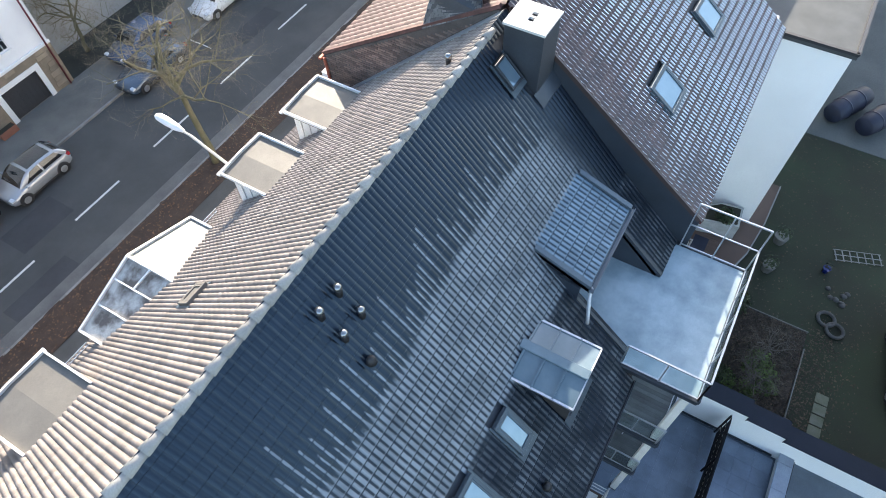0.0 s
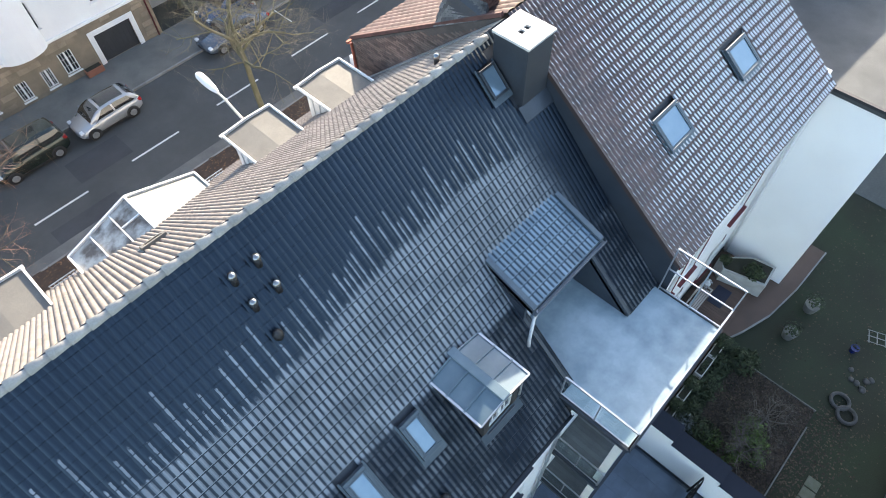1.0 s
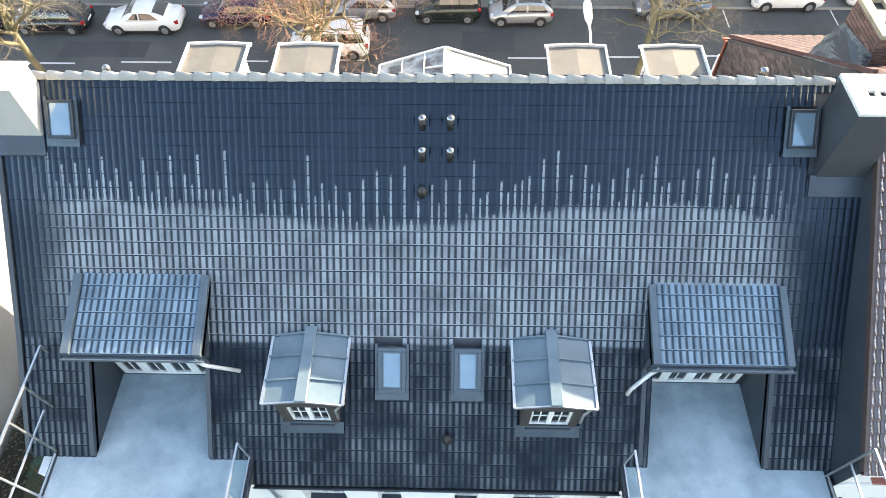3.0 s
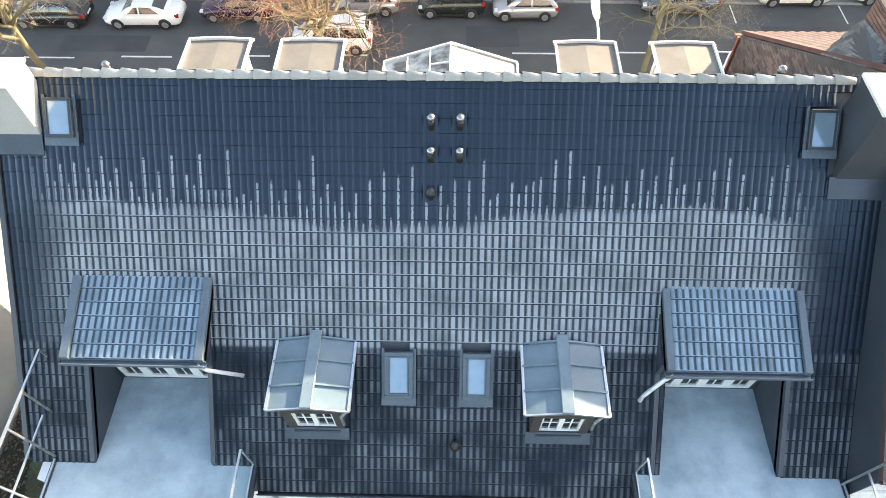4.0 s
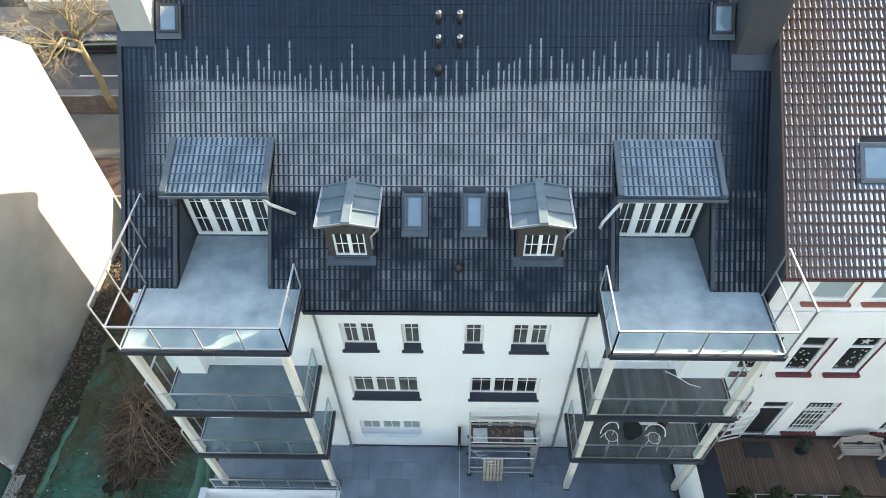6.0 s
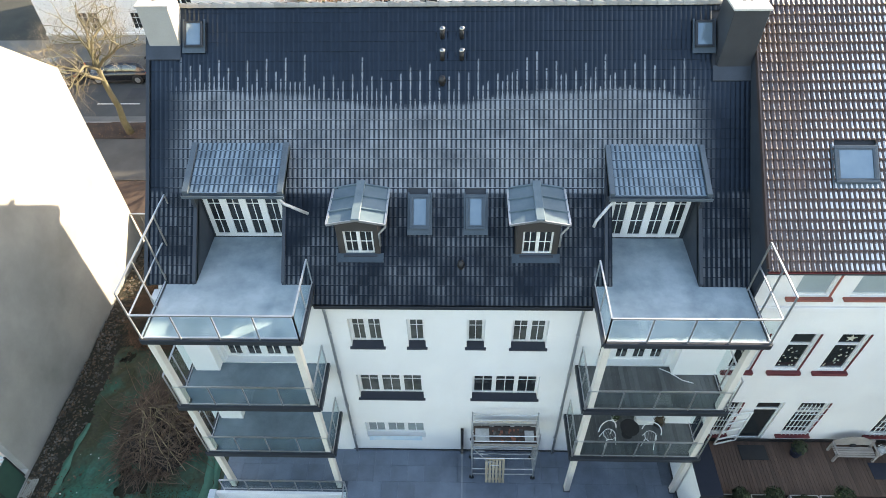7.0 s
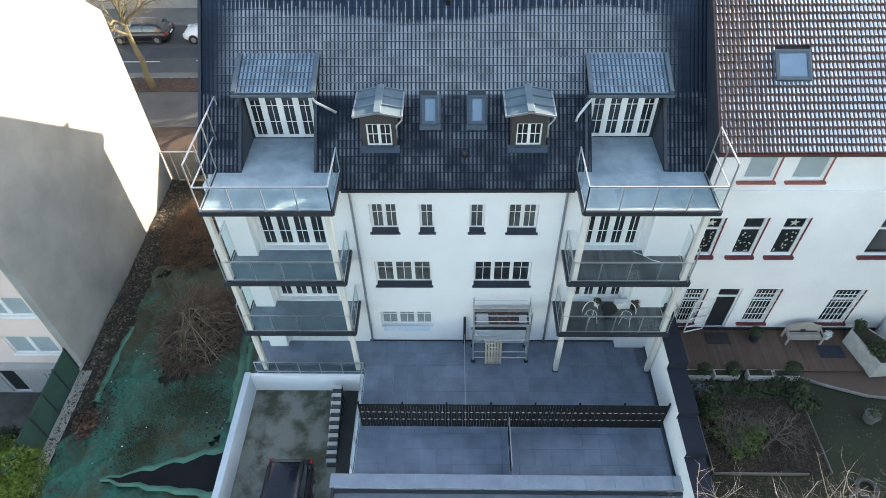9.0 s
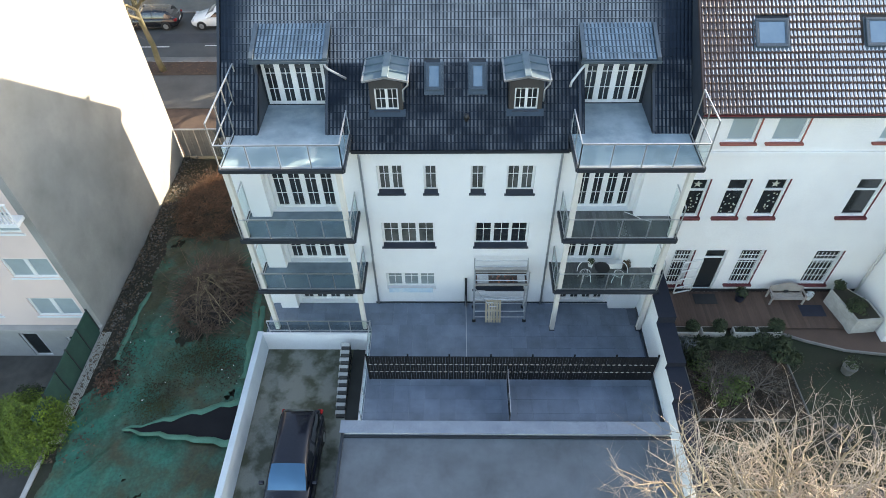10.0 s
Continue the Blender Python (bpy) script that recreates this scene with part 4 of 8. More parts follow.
# dormers on the street side: flat, slightly peaked sheet roofs
STREET_DORMERS = ((-7.26, -5.56), (-4.70, -2.96), (2.82, 4.44), (5.44, 7.10))
SD_Y, SD_Z, SD_BACK = 11.30, 10.66, 9.80
for x0, x1 in STREET_DORMERS:
    cx = (x0 + x1) / 2
    d = part("street_dormer", facade(B(), x0 + 0.14, x1 - 0.14, 8.9, SD_Z - 0.09, 11.0, 11.1, [(x0 + 0.34, x1 - 0.34, 9.55, 10.4)]), M_WHITE, house, "street-side dormer with a pale sheet roof")
    window(d, x0 + 0.34, x1 - 0.34, 9.55, 10.4, 10.9, 2, 1, 1, bars=False)
    for xa, xb, s in ((x0 + 0.14, x0 + 0.22, -1), (x1 - 0.22, x1 - 0.14, 1)):
        ck = part("cheek", prism(B(), [(11.0, roof_z(11.0) - 0.1), (11.0, SD_Z - 0.09), (SD_BACK + 0.1, SD_Z - 0.09), (SD_BACK + 0.1, roof_z(SD_BACK + 0.1) - 0.1)], 0, xa, xb), M_WHITE, d)
        for k in range(3):
            yy = 10.85 - 0.3 * k
            part("cheek_seam", bar(B(), ((xa + xb) / 2 + s * 0.045, yy, roof_z(yy)), ((xa + xb) / 2 + s * 0.045, yy, SD_Z - 0.1), 0.02, 0.03), M_STEEL, ck)
    V = [(x0, SD_Y, SD_Z), (cx, SD_Y, SD_Z + 0.045), (x1, SD_Y, SD_Z), (x0, SD_BACK, SD_Z), (cx, SD_BACK - 0.1, SD_Z + 0.045), (x1, SD_BACK, SD_Z)]
    V += [(a, c, e - 0.08) for a, c, e in V]
    part_data("sheet_roof", V, [(0, 1, 4, 3), (1, 2, 5, 4), (6, 9, 10, 7), (7, 10, 11, 8), (0, 6, 7, 1), (1, 7, 8, 2), (0, 3, 9, 6), (2, 8, 11, 5), (3, 4, 10, 9), (4, 5, 11, 10)], M_ZINC_OLD, d)
    b = B()
    for p, q in (((x0, SD_Y, SD_Z + 0.03), (cx, SD_Y, SD_Z + 0.075)), ((cx, SD_Y, SD_Z + 0.075), (x1, SD_Y, SD_Z + 0.03)), ((x0, SD_Y, SD_Z + 0.03), (x0, SD_BACK, SD_Z + 0.03)), ((x1, SD_Y, SD_Z + 0.03), (x1, SD_BACK, SD_Z + 0.03))):
        bar(b, p, q, 0.05, 0.10)
    part("roof_edge", b, M_WHITE, d)
    b = B()
    bar(b, (x0 - 0.05, SD_Y + 0.07, SD_Z - 0.03), (x1 + 0.05, SD_Y + 0.07, SD_Z - 0.03), 0.10, 0.06)
    part("gutter", b, M_WHITE, d)
cx, PX0, PX1, PY, PZ, PH = -0.05, -2.06, 1.94, 12.20, 9.20, 9.90
b = B()
prism(b, [(PX0 + 0.1, PZ - 0.06), (cx, PH - 0.08), (PX1 - 0.1, PZ - 0.06), (PX1 - 0.1, 8.3), (PX0 + 0.1, 8.3)], 1, 11.9, 12.05)
pd = part("pediment_dormer", b, M_WHITE, house, "wide street-side dormer with a low gable roof")
back_e, back_r = RID_Y + (RID_Z - PZ) / K3 - 0.05, RID_Y + (RID_Z - PH) / K3 - 0.05
V = [(PX0, PY, PZ), (cx, PY, PH), (PX1, PY, PZ), (PX0, back_e, PZ), (cx, back_r, PH), (PX1, back_e, PZ)]
SLAB_F = [(0, 1, 3, 2), (4, 6, 7, 5), (0, 4, 5, 1), (1, 5, 7, 3), (2, 3, 7, 6), (0, 2, 6, 4)]
R_ = [V[1], V[2], V[4], V[5]]
part_data("sheet_roof", R_ + [(a, c, e - 0.06) for a, c, e in R_], SLAB_F, mat("white_sheet", (0.24, 0.23, 0.205), (0.185, 0.175, 0.155), 1, 0.55), pd)
R_ = [V[0], V[1], V[3], V[4]]
part_data("worn_sheet_roof", R_ + [(a, c, e - 0.06) for a, c, e in R_], SLAB_F, mat("worn_sheet", (0.46, 0.45, 0.42), (0.12, 0.10, 0.085), 1.3, 0.6, 0.1, spread=0.2), pd, "worn, stained metal sheets")
b = B()
for p, q in ((V[0], V[1]), (V[1], V[2]), (V[0], V[3]), (V[2], V[5]), (V[1], V[4])):
    bar(b, (p[0], p[1], p[2] + 0.03), (q[0], q[1], q[2] + 0.03), 0.06, 0.08)
for t in (0.36, 0.7):
    p, q = Vector(V[0]).lerp(Vector(V[1]), t), Vector(V[3]).lerp(Vector(V[4]), t)
    bar(b, p + Vector((0, 0, 0.02)), q + Vector((0, 0, 0.02)), 0.04, 0.05)
p, q = Vector(V[0]).lerp(Vector(V[3]), 0.5), Vector(V[1]).lerp(Vector(V[4]), 0.5)
bar(b, p.lerp(q, 0.7) + Vector((0, 0, 0.02)), q + Vector((0, 0, 0.02)), 0.05, 0.05)
part("roof_edge", b, M_WHITE, pd)
# snow rail along the street eave
for x0, x1 in ((-5.5, -4.75), (-2.9, -2.15), (2.05, 2.75), (4.5, 5.4), (-8.3, -7.35), (7.2, 7.9)):
    b = B()
    for z in (0.1, 0.22):
        bar(b, (x0, 12.25, roof_z(12.25) + z), (x1, 12.25, roof_z(12.25) + z), 0.025)
    x = x0
    while x < x1:
        bar(b, (x, 12.25, roof_z(12.25)), (x, 12.25, roof_z(12.25) + 0.24), 0.02)
        x += 0.12
    part("snow_guard", b, M_STEEL, roof)

# ---- roof terraces and balconies ----
def rail_run(parent, p, q, z0, h, n, glass=True):
    """Posts, a top and a bottom rail and glass panes from p to q."""
    p, q = Vector((*p, z0)), Vector((*q, z0))
    up = Vector((0, 0, h))
    r = part("railing", bar(B(), p + up, q + up, 0.042, 0.042), M_STEEL, parent, "steel and glass railing")
    part("bottom_rail", bar(B(), p + Vector((0, 0, 0.07)), q + Vector((0, 0, 0.07)), 0.025, 0.03), M_STEEL, r)
    for i in range(n + 1):
        a = p.lerp(q, i / n)
        part("post", bar(B(), a - Vector((0, 0, 0.08)), a + up, 0.032, 0.032), M_STEEL, r)
    if glass:
        ax = (q - p).normalized()
        L_ = (q - p).length / n
        for i in range(n):
            a, c = p + ax * (L_ * i + 0.05), p + ax * (L_ * (i + 1) - 0.05)
            ob = part("pane", bar(B(), a + up * 0.54, c + up * 0.54, 0.010, h * 0.76), M_GLASS, r)
            ob.visible_shadow = False
    return r


for si, (x0, x1) in enumerate(SLABX):
    nx0, nx1 = NOTCH[si]
    yb = -1.62
    b = B()
    box(b, x0, x1, yb, SLAB_BACK + 0.02, FLOOR_Z - 0.16, FLOOR_Z - 0.03)
    sl = part("terrace_slab", b, M_METAL_DK, house, "roof terrace slab with a dark fascia")
    b = B()
    ed = 0.05
    # one flat sheet, T-shaped
    vs = [(x0 + ed, yb + ed), (x1 - ed, yb + ed), (x1 - ed, SLAB_BACK), (nx1, SLAB_BACK), (nx1, DOOR_Y + 0.02), (nx0, DOOR_Y + 0.02), (nx0, SLAB_BACK), (x0 + ed, SLAB_BACK)]
    prism(b, vs, 2, FLOOR_Z - 0.026, FLOOR_Z)
    part("terrace_floor", b, M_FLOOR, sl, "grey coated terrace floor with damp stains")
    b = B()
    for p, q in (((x0, yb), (x1, yb)), ((x0, yb), (x0, SLAB_BACK)), ((x1, yb), (x1, SLAB_BACK))):
        bar(b, (*p, FLOOR_Z - 0.055), (*q, FLOOR_Z - 0.055), 0.09, 0.15)
    part("fascia", b, M_METAL_DK, sl)
    outer, inner = (x0, x1) if si == 0 else (x1, x0)
    s = 1 if si == 0 else -1
    rail_run(sl, (x0 + 0.03, yb + 0.03), (x1 - 0.03, yb + 0.03), FLOOR_Z, 0.97, 4)
    rail_run(sl, (inner - 0.03 * s, yb + 0.03), (inner - 0.03 * s, 0.30), FLOOR_Z, 0.97, 2)
    # taller screen on the outer side
    ox = outer + 0.03 * s
    y_end = 1.90 if si == 0 else 0.15
    sc = part("side_screen", bar(B(), (ox, yb + 0.03, FLOOR_Z + 1.80), (ox, y_end, FLOOR_Z + 1.80), 0.04), M_STEEL, sl, "tall steel-framed side screen")
    for yy in (yb + 0.03, -0.55, 0.35, 1.05, 1.90) if si == 0 else (yb + 0.03, -0.72, 0.15):
        part("post", bar(B(), (ox, yy, FLOOR_Z if yy < 0.4 else roof_z(yy)), (ox, yy, FLOOR_Z + 1.80), 0.035), M_STEEL, sc)
    part("mid_rail", bar(B(), (ox, yb + 0.03, FLOOR_Z + 0.95), (ox, min(y_end, 0.9), FLOOR_Z + 0.95), 0.032), M_STEEL, sc)
    part("low_rail", bar(B(), (ox, yb + 0.03, FLOOR_Z + 0.08), (ox, min(y_end, 0.3), FLOOR_Z + 0.08), 0.03), M_STEEL, sc)

# balconies below, on cream posts
for si, (x0, x1) in enumerate(((-8.02, -3.84), (3.74, 7.82))):
    yb = -1.55
    outer, inner = (x0, x1) if si == 0 else (x1, x0)
    s = 1 if si == 0 else -1
    for lev, zf in enumerate((5.58, 2.68)):
        b = B()
        box(b, x0, x1, yb, -0.002, zf - 0.16, zf - 0.03)
        for p, q in (((x0, yb), (x1, yb)), ((x0, yb), (x0, 0)), ((x1, yb), (x1, 0))):
            bar(b, (*p, zf - 0.06), (*q, zf - 0.06), 0.09, 0.16)
        bal = part("balcony", b, M_METAL_DK, house, "balcony slab with a dark edge on cream posts")
        fl = B()
        prism(fl, [(x0 + 0.05, yb + 0.05), (x1 - 0.05, yb + 0.05), (x1 - 0.05, -0.01), (x0 + 0.05, -0.01)], 2, zf - 0.026, zf)
        part("balcony_floor", fl, M_FLOOR_WET if si == 0 else M_FLOOR2, bal)
        if si == 1:
            board_me = mesh_from("floor_board", cbox(0.003, 0.127, 0.0, 1.46, 0.002, 0.014), M_FLOOR2)
            for k in range(30):
                ob = new("floor_board", board_me)
                ob.parent = bal
                ob.matrix_basis = pose(x0 + 0.07 + 0.13 * k, yb + 0.07, zf)
        rail_run(bal, (x0 + 0.03 if si else x0 + 0.12, yb + 0.06), (x1 - 0.12, yb + 0.06), zf, 0.98, 4)
        rail_run(bal, (inner - 0.05 * s, yb + 0.04), (inner - 0.05 * s, -0.06), zf, 1.02, 2)
        rail_run(bal, (outer + 0.05 * s, yb + 0.04), (outer + 0.05 * s, -0.06), zf, 1.55, 2)
    for px in (inner - 0.2 * s, outer + 0.22 * s):
        for z0, z1 in ((0.0, 2.52), (2.68, 5.42), (5.58, 8.78)):
            b = B()
            box(b, px - 0.09, px + 0.09, -1.50, -1.30, z0, z1, 0.012)
            po = part("post", b, M_POST, house, "square cream-painted post")
            part("post_foot", cbox(px - 0.11, px + 0.11, -1.52, -1.28, z0 + 0.002, z0 + 0.06), M_METAL_DK, po)
    # wall piers beside the doors
    for z0, z1 in ((0.0, 2.52), (2.684, 5.42), (5.584, 8.78)):
        part("wall_pier", cbox(*((-7.86, -7.12) if si == 0 else (6.52, 7.90)), -0.30, -0.003, z0, z1), M_PLASTER, house)


# ---- ground, street, yards ----
ST = -1.30


def sheet(name, poly, z, m, label, cat, thick=0.05):
    b = B()
    prism(b, poly, 2, z - thick, z)
    return structure(name, b, m, label, cat)


def rect(x0, x1, y0, y1):
    return [(x0, y0), (x1, y0), (x1, y1), (x0, y1)]


def rough_sheet(name, x0, x1, y0, y1, nx, ny, zf, m, label, cat):
    V = [(x0 + (x1 - x0) * i / nx, y0 + (y1 - y0) * j / ny, zf(x0 + (x1 - x0) * i / nx, y0 + (y1 - y0) * j / ny)) for j in range(ny + 1) for i in range(nx + 1)]
    F = [(j * (nx + 1) + i, j * (nx + 1) + i + 1, (j + 1) * (nx + 1) + i + 1, (j + 1) * (nx + 1) + i) for j in range(ny) for i in range(nx)]
    ob = part_data(name, V, F, m, None, label, True)
    return tagged(ob, label, cat, kind="structure")


PIT = (-30.0, -16.5, -11.0, -0.45)   # sunken yard of the western neighbour
gx, gy = [-600, -200, -80, PIT[0], PIT[1], 0, 80, 200, 600], [-600, -200, -60, PIT[2], PIT[3], 60, 200, 600]
V = [(x, y, ST - 0.12) for y in gy for x in gx]
F = [(j * 9 + i, j * 9 + i + 1, j * 9 + i + 10, j * 9 + i + 9) for j in range(7) for i in range(8) if not (gx[i] == PIT[0] and gy[j] == PIT[2])]
tagged(part_data("ground", V, F, M_GROUND, None), "wide dull brown winter ground", "ground", kind="structure")
rough_sheet("yard_soil", -16.3, -8.62, -14, 12.2, 48, 120, lambda x, y: ST + 0.10 * noise.noise((x * 0.7, y * 0.7, 0)) + 0.05 * noise.noise((x * 2.3, y * 2.3, 3)), M_SOIL, "uneven mossy yard soil with litter", "ground")
sheet("road", rect(-90, 90, 22.95, 30.35), ST, M_ASPHALT, "grey asphalt road with worn patches", "road")
for i, (x0, x1, y0, y1) in enumerate(((0.6, 3.6, 26.3, 28.1), (17.5, 21.0, 27.0, 28.3), (-22.5, -17.5, 25.6, 27.0), (-2, 1.5, 23.4, 24.6))):
    sheet("road_patch", rect(x0, x1, y0, y1), ST + 0.005, M_PATCH, "darker repaired asphalt patch", "road", 0.004)
sheet("pavement_far", rect(-90, 90, 30.5, 33.7), ST + 0.09, M_WALKWAY, "grey paved footway", "pavement", 0.2)
# near footway in darker paving: the shade on it is put into the colour
sheet("pavement_near", rect(-90, 90, 17.0, 21.0), ST + 0.07, mat("shaded_footway", (0.085, 0.085, 0.080), (0.06, 0.06, 0.056), 0.6, 0.85, bump=0.3), "grey paved footway", "pavement", 0.2)
sheet("front_yard", rect(-90, 90, 12.2, 17.0), ST + 0.02, M_LEAFSOIL, "front garden soil with fallen leaves", "ground", 0.1)
rough_sheet("planting_strip", -90, 90, 21.0, 22.8, 300, 8, lambda x, y: ST + 0.10 + 0.05 * noise.noise((x, y, 1)), M_LEAFSOIL, "planting strip covered in brown leaves", "ground")
gutter_strip = sheet("kerb_gutter", rect(-90, 90, 22.83, 23.55), ST + 0.012, mat("worn_gutter_asphalt", (0.15, 0.148, 0.14), (0.10, 0.10, 0.098), 0.8, 0.85, bump=0.3), "pale worn gutter strip", "road", 0.02)
kerb = B()
x = -70.0
while x < 70:
    box(kerb, x, x + 0.98, 22.72, 22.83, ST - 0.1, ST + 0.11)
    box(kerb, x, x + 0.98, 30.36, 30.48, ST - 0.1, ST + 0.11)
    x += 1.0
structure("kerb", kerb, M_KERB, "row of grey kerb stones", "kerb")
b = B()
x = -51.5
while x < 60:
    yl = 25.66 + 0.026 * x
    box(b, x - 0.02, x + 2.85, yl - 0.06, yl + 0.06, ST + 0.004, ST + 0.009, m=None)
    x += 5.47
structure("lane_marking", b, M_LINE, "white dashed centre line", "road marking")
b = B()
for x in (16.2, 22.6, 28.5):
    box(b, x, x + 0.08, 28.6, 30.3, ST + 0.004, ST + 0.008)
structure("parking_marking", b, M_LINE, "white parking bay lines", "road marking")

# paved terrace behind the house
b = B()
box(b, -3.80, 7.72, -6.1, -0.002, -0.30, -0.045)
box(b, -8.30, -3.80, -1.62, -0.002, -0.30, -0.045)
terrace = structure("paved_terrace", b, mat("slab_joint", (0.12, 0.148, 0.185), None, 4, 0.9), "terrace of dark blue-grey paving slabs", "terrace")
slab_me = mesh_from("paving_slab", cbox(0.002, 0.598, 0.002, 0.598, -0.045, 0.0, 0.002), M_PAVER)
ny = 0
y = -0.62
while y > -6.1:
    x = -3.78 if y < -1.6 else -8.28
    while x + 0.5 < 7.72:
        ob = new("paving_slab", slab_me)
        ob.parent = terrace
        ob.matrix_basis = pose(x, y, rnd.uniform(-0.002, 0.002)) @ Matrix.Diagonal((1, 1, 1, 1))
        x += 0.6
    y -= 0.6

# rear boundary: fence, divider rails, parapet, garage roof
def board_fence(x0, x1, y, z0, z1):
    f = thing("board_fence", "dark slatted board fence across the paved terrace", "fence")
    n = int((x1 - x0) / 0.105)
    zs = [z0 + (z1 - z0) * v for v in (0, 0.33, 0.37, 0.66, 0.70, 1.0)]
    bm_ = B()
    for za, zb in ((zs[0], zs[1]), (zs[2], zs[3]), (zs[4], zs[5])):
        box(bm_, 0.004, 0.098, -0.012, 0.012, za, zb)
    me = mesh_from("board", bm_, M_FENCE)
    clip_me = mesh_from("clip", cbox(0.05, 0.155, -0.016, 0.016, zs[1] + 0.01, zs[2] - 0.01), mat("pale_fence_clip", (0.45, 0.43, 0.40), None, 3, 0.6))
    for i in range(n):
        ob = new("board", me)
        ob.parent = f
        ob.matrix_basis = pose(x0 + i * 0.105, y + rnd.uniform(-0.004, 0.004), 0)
        if i % 2 == 0:
            for dz in (0, zs[3] - zs[1]):
                cl = new("clip", clip_me)
                cl.parent = f
                cl.matrix_basis = pose(x0 + i * 0.105, y, dz)
    for zz in (zs[1] + 0.03, zs[3] + 0.03, z1 - 0.02):
        part("fence_rail", bar(B(), (x0, y + 0.02, zz), (x1, y + 0.02, zz), 0.03, 0.02), M_FENCE, f)
    k = 7
    for i in range(k + 1):
        xx = x0 + (x1 - x0) * i / k
        part("fence_post", cbox(xx - 0.03, xx + 0.03, y + 0.03, y + 0.09, z0 - 0.15, z1 + 0.08, 0.005), M_FENCE, f)
    return f


board_fence(-3.60, 7.58, -3.97, 0.10, 1.66)
b = B()
f2 = thing("divider_rail", "thin steel divider rail between terraces", "railing", "terrace divider rails")
part("top_rail", bar(B(), (1.88, -4.05, 0.95), (1.88, -5.9, 0.95), 0.03), M_STEEL, f2)
for yy in (-4.1, -5.0, -5.85):
    part("post", bar(B(), (1.88, yy, 0.0), (1.88, yy, 0.96), 0.03), M_STEEL, f2)
part("mesh_infill", bar(B(), (1.88, -4.08, 0.48), (1.88, -5.88, 0.48), 0.012, 0.85), M_FENCE, f2)
f2 = thing("divider_rail", "thin steel divider with a dark end post", "railing", "terrace divider rails")
part("end_post", cbox(0.23, 0.33, -0.16, -0.06, 0.0, 1.75), M_PLASTICDK, f2)
part("top_rail", bar(B(), (0.28, -0.2, 0.75), (0.28, -3.9, 0.75), 0.02), M_STEEL, f2)
for yy in (-0.25, -2.0, -3.85):
    part("post", bar(B(), (0.28, yy, 0.0), (0.28, yy, 0.76), 0.02), M_STEEL, f2)
f2 = thing("terrace_railing", "steel railing along the edge of the paved terrace", "railing")
rail_run(f2, (-3.74, -1.7), (-3.74, -5.85), 0.0, 0.95, 4)
f2 = thing("terrace_railing", "steel and glass railing under the lowest balcony", "railing")
rail_run(f2, (-8.15, -1.58), (-3.78, -1.58), 0.0, 0.72, 5)

b = B()
box(b, -4.40, 7.75, -6.46, -6.10, -1.35, 0.46)
par = structure("parapet_wall", b, M_PLASTER, "low white parapet wall", "wall")
b = B()
x = -4.46
while x < 7.7:
    box(b, x, x + 0.98, -6.52, -6.02, 0.46, 0.51, 0.008)
    box(b, x + 0.97, x + 1.0, -6.53, -6.01, 0.47, 0.53)
    x += 0.99
part("coping", b, mat("coping_sheet", (0.30, 0.34, 0.39), (0.22, 0.25, 0.30), 1.5, 0.4, 0.3, bump=0.05), par, "blue-grey sheet metal coping")
b = B()
box(b, -4.35, 7.8, -11.6, -6.46, -1.35, 0.24)
gar = structure("garage_roof", b, mat("garage_felt", (0.150, 0.178, 0.205), (0.075, 0.090, 0.102), 0.9, 0.75, bump=0.3, spread=0.8), "flat felted garage roof with moss stains", "roof")
for k in range(12):
    part("felt_seam", cbox(-3.45 + k * 0.98, -3.35 + k * 0.98, -11.6, -6.62, 0.2405, 0.246), MATS["garage_felt"], gar)
b = B()
box(b, -4.42, -4.32, -11.6, -6.46, 0.20, 0.36)
box(b, -4.32, 7.8, -6.60, -6.54, 0.235, 0.33)
part("roof_edge", b, M_METAL_DK, gar)

# lower concrete yard with its white walls and the stair
CY = -1.15
sheet("concrete_yard", rect(-8.42, -4.40, -16, -1.62), CY, M_CONCRETE, "mossy stained concrete parking yard", "ground", 0.3)
b = B()
box(b, -8.66, -8.42, -16, -1.6, -1.5, 0.02)
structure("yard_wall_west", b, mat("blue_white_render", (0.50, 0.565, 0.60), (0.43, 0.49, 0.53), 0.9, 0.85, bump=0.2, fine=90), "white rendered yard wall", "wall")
b = B()
box(b, -8.42, -3.80, -1.72, -1.62, -1.3, -0.02)
box(b, -3.92, -3.80, -6.1, -1.72, -2.4, -0.02)
structure("retaining_wall", b, M_PLASTER, "white retaining wall below the terrace", "wall")
stair = thing("yard_stair", "stepped row of pale stair blocks beside a dark stairwell", "stair")
for i in range(10):
    y0 = -2.05 - i * 0.30
    zt = -0.18 - i * 0.095
    st_ = part("step", cbox(-5.0, -4.66, y0 - 0.29, y0, CY + 0.002, zt - 0.02, 0.01), mat("dark_step", (0.05, 0.052, 0.05), (0.035, 0.036, 0.034), 2, 0.85), stair)
    part("stair_block", cbox(-5.05, -4.66, y0 - 0.16, y0, CY + 0.002, zt, 0.008), mat("stair_block", (0.46, 0.46, 0.44), (0.36, 0.36, 0.34), 2, 0.85), st_)
# flat dark sheet stands in for the shade down the stairwell
part("stairwell", cbox(-4.64, -3.94, -5.3, -1.75, CY + 0.003, CY + 0.02), mat("stairwell_shade", (0.03, 0.032, 0.03), None, 1.5, 0.6), stair)

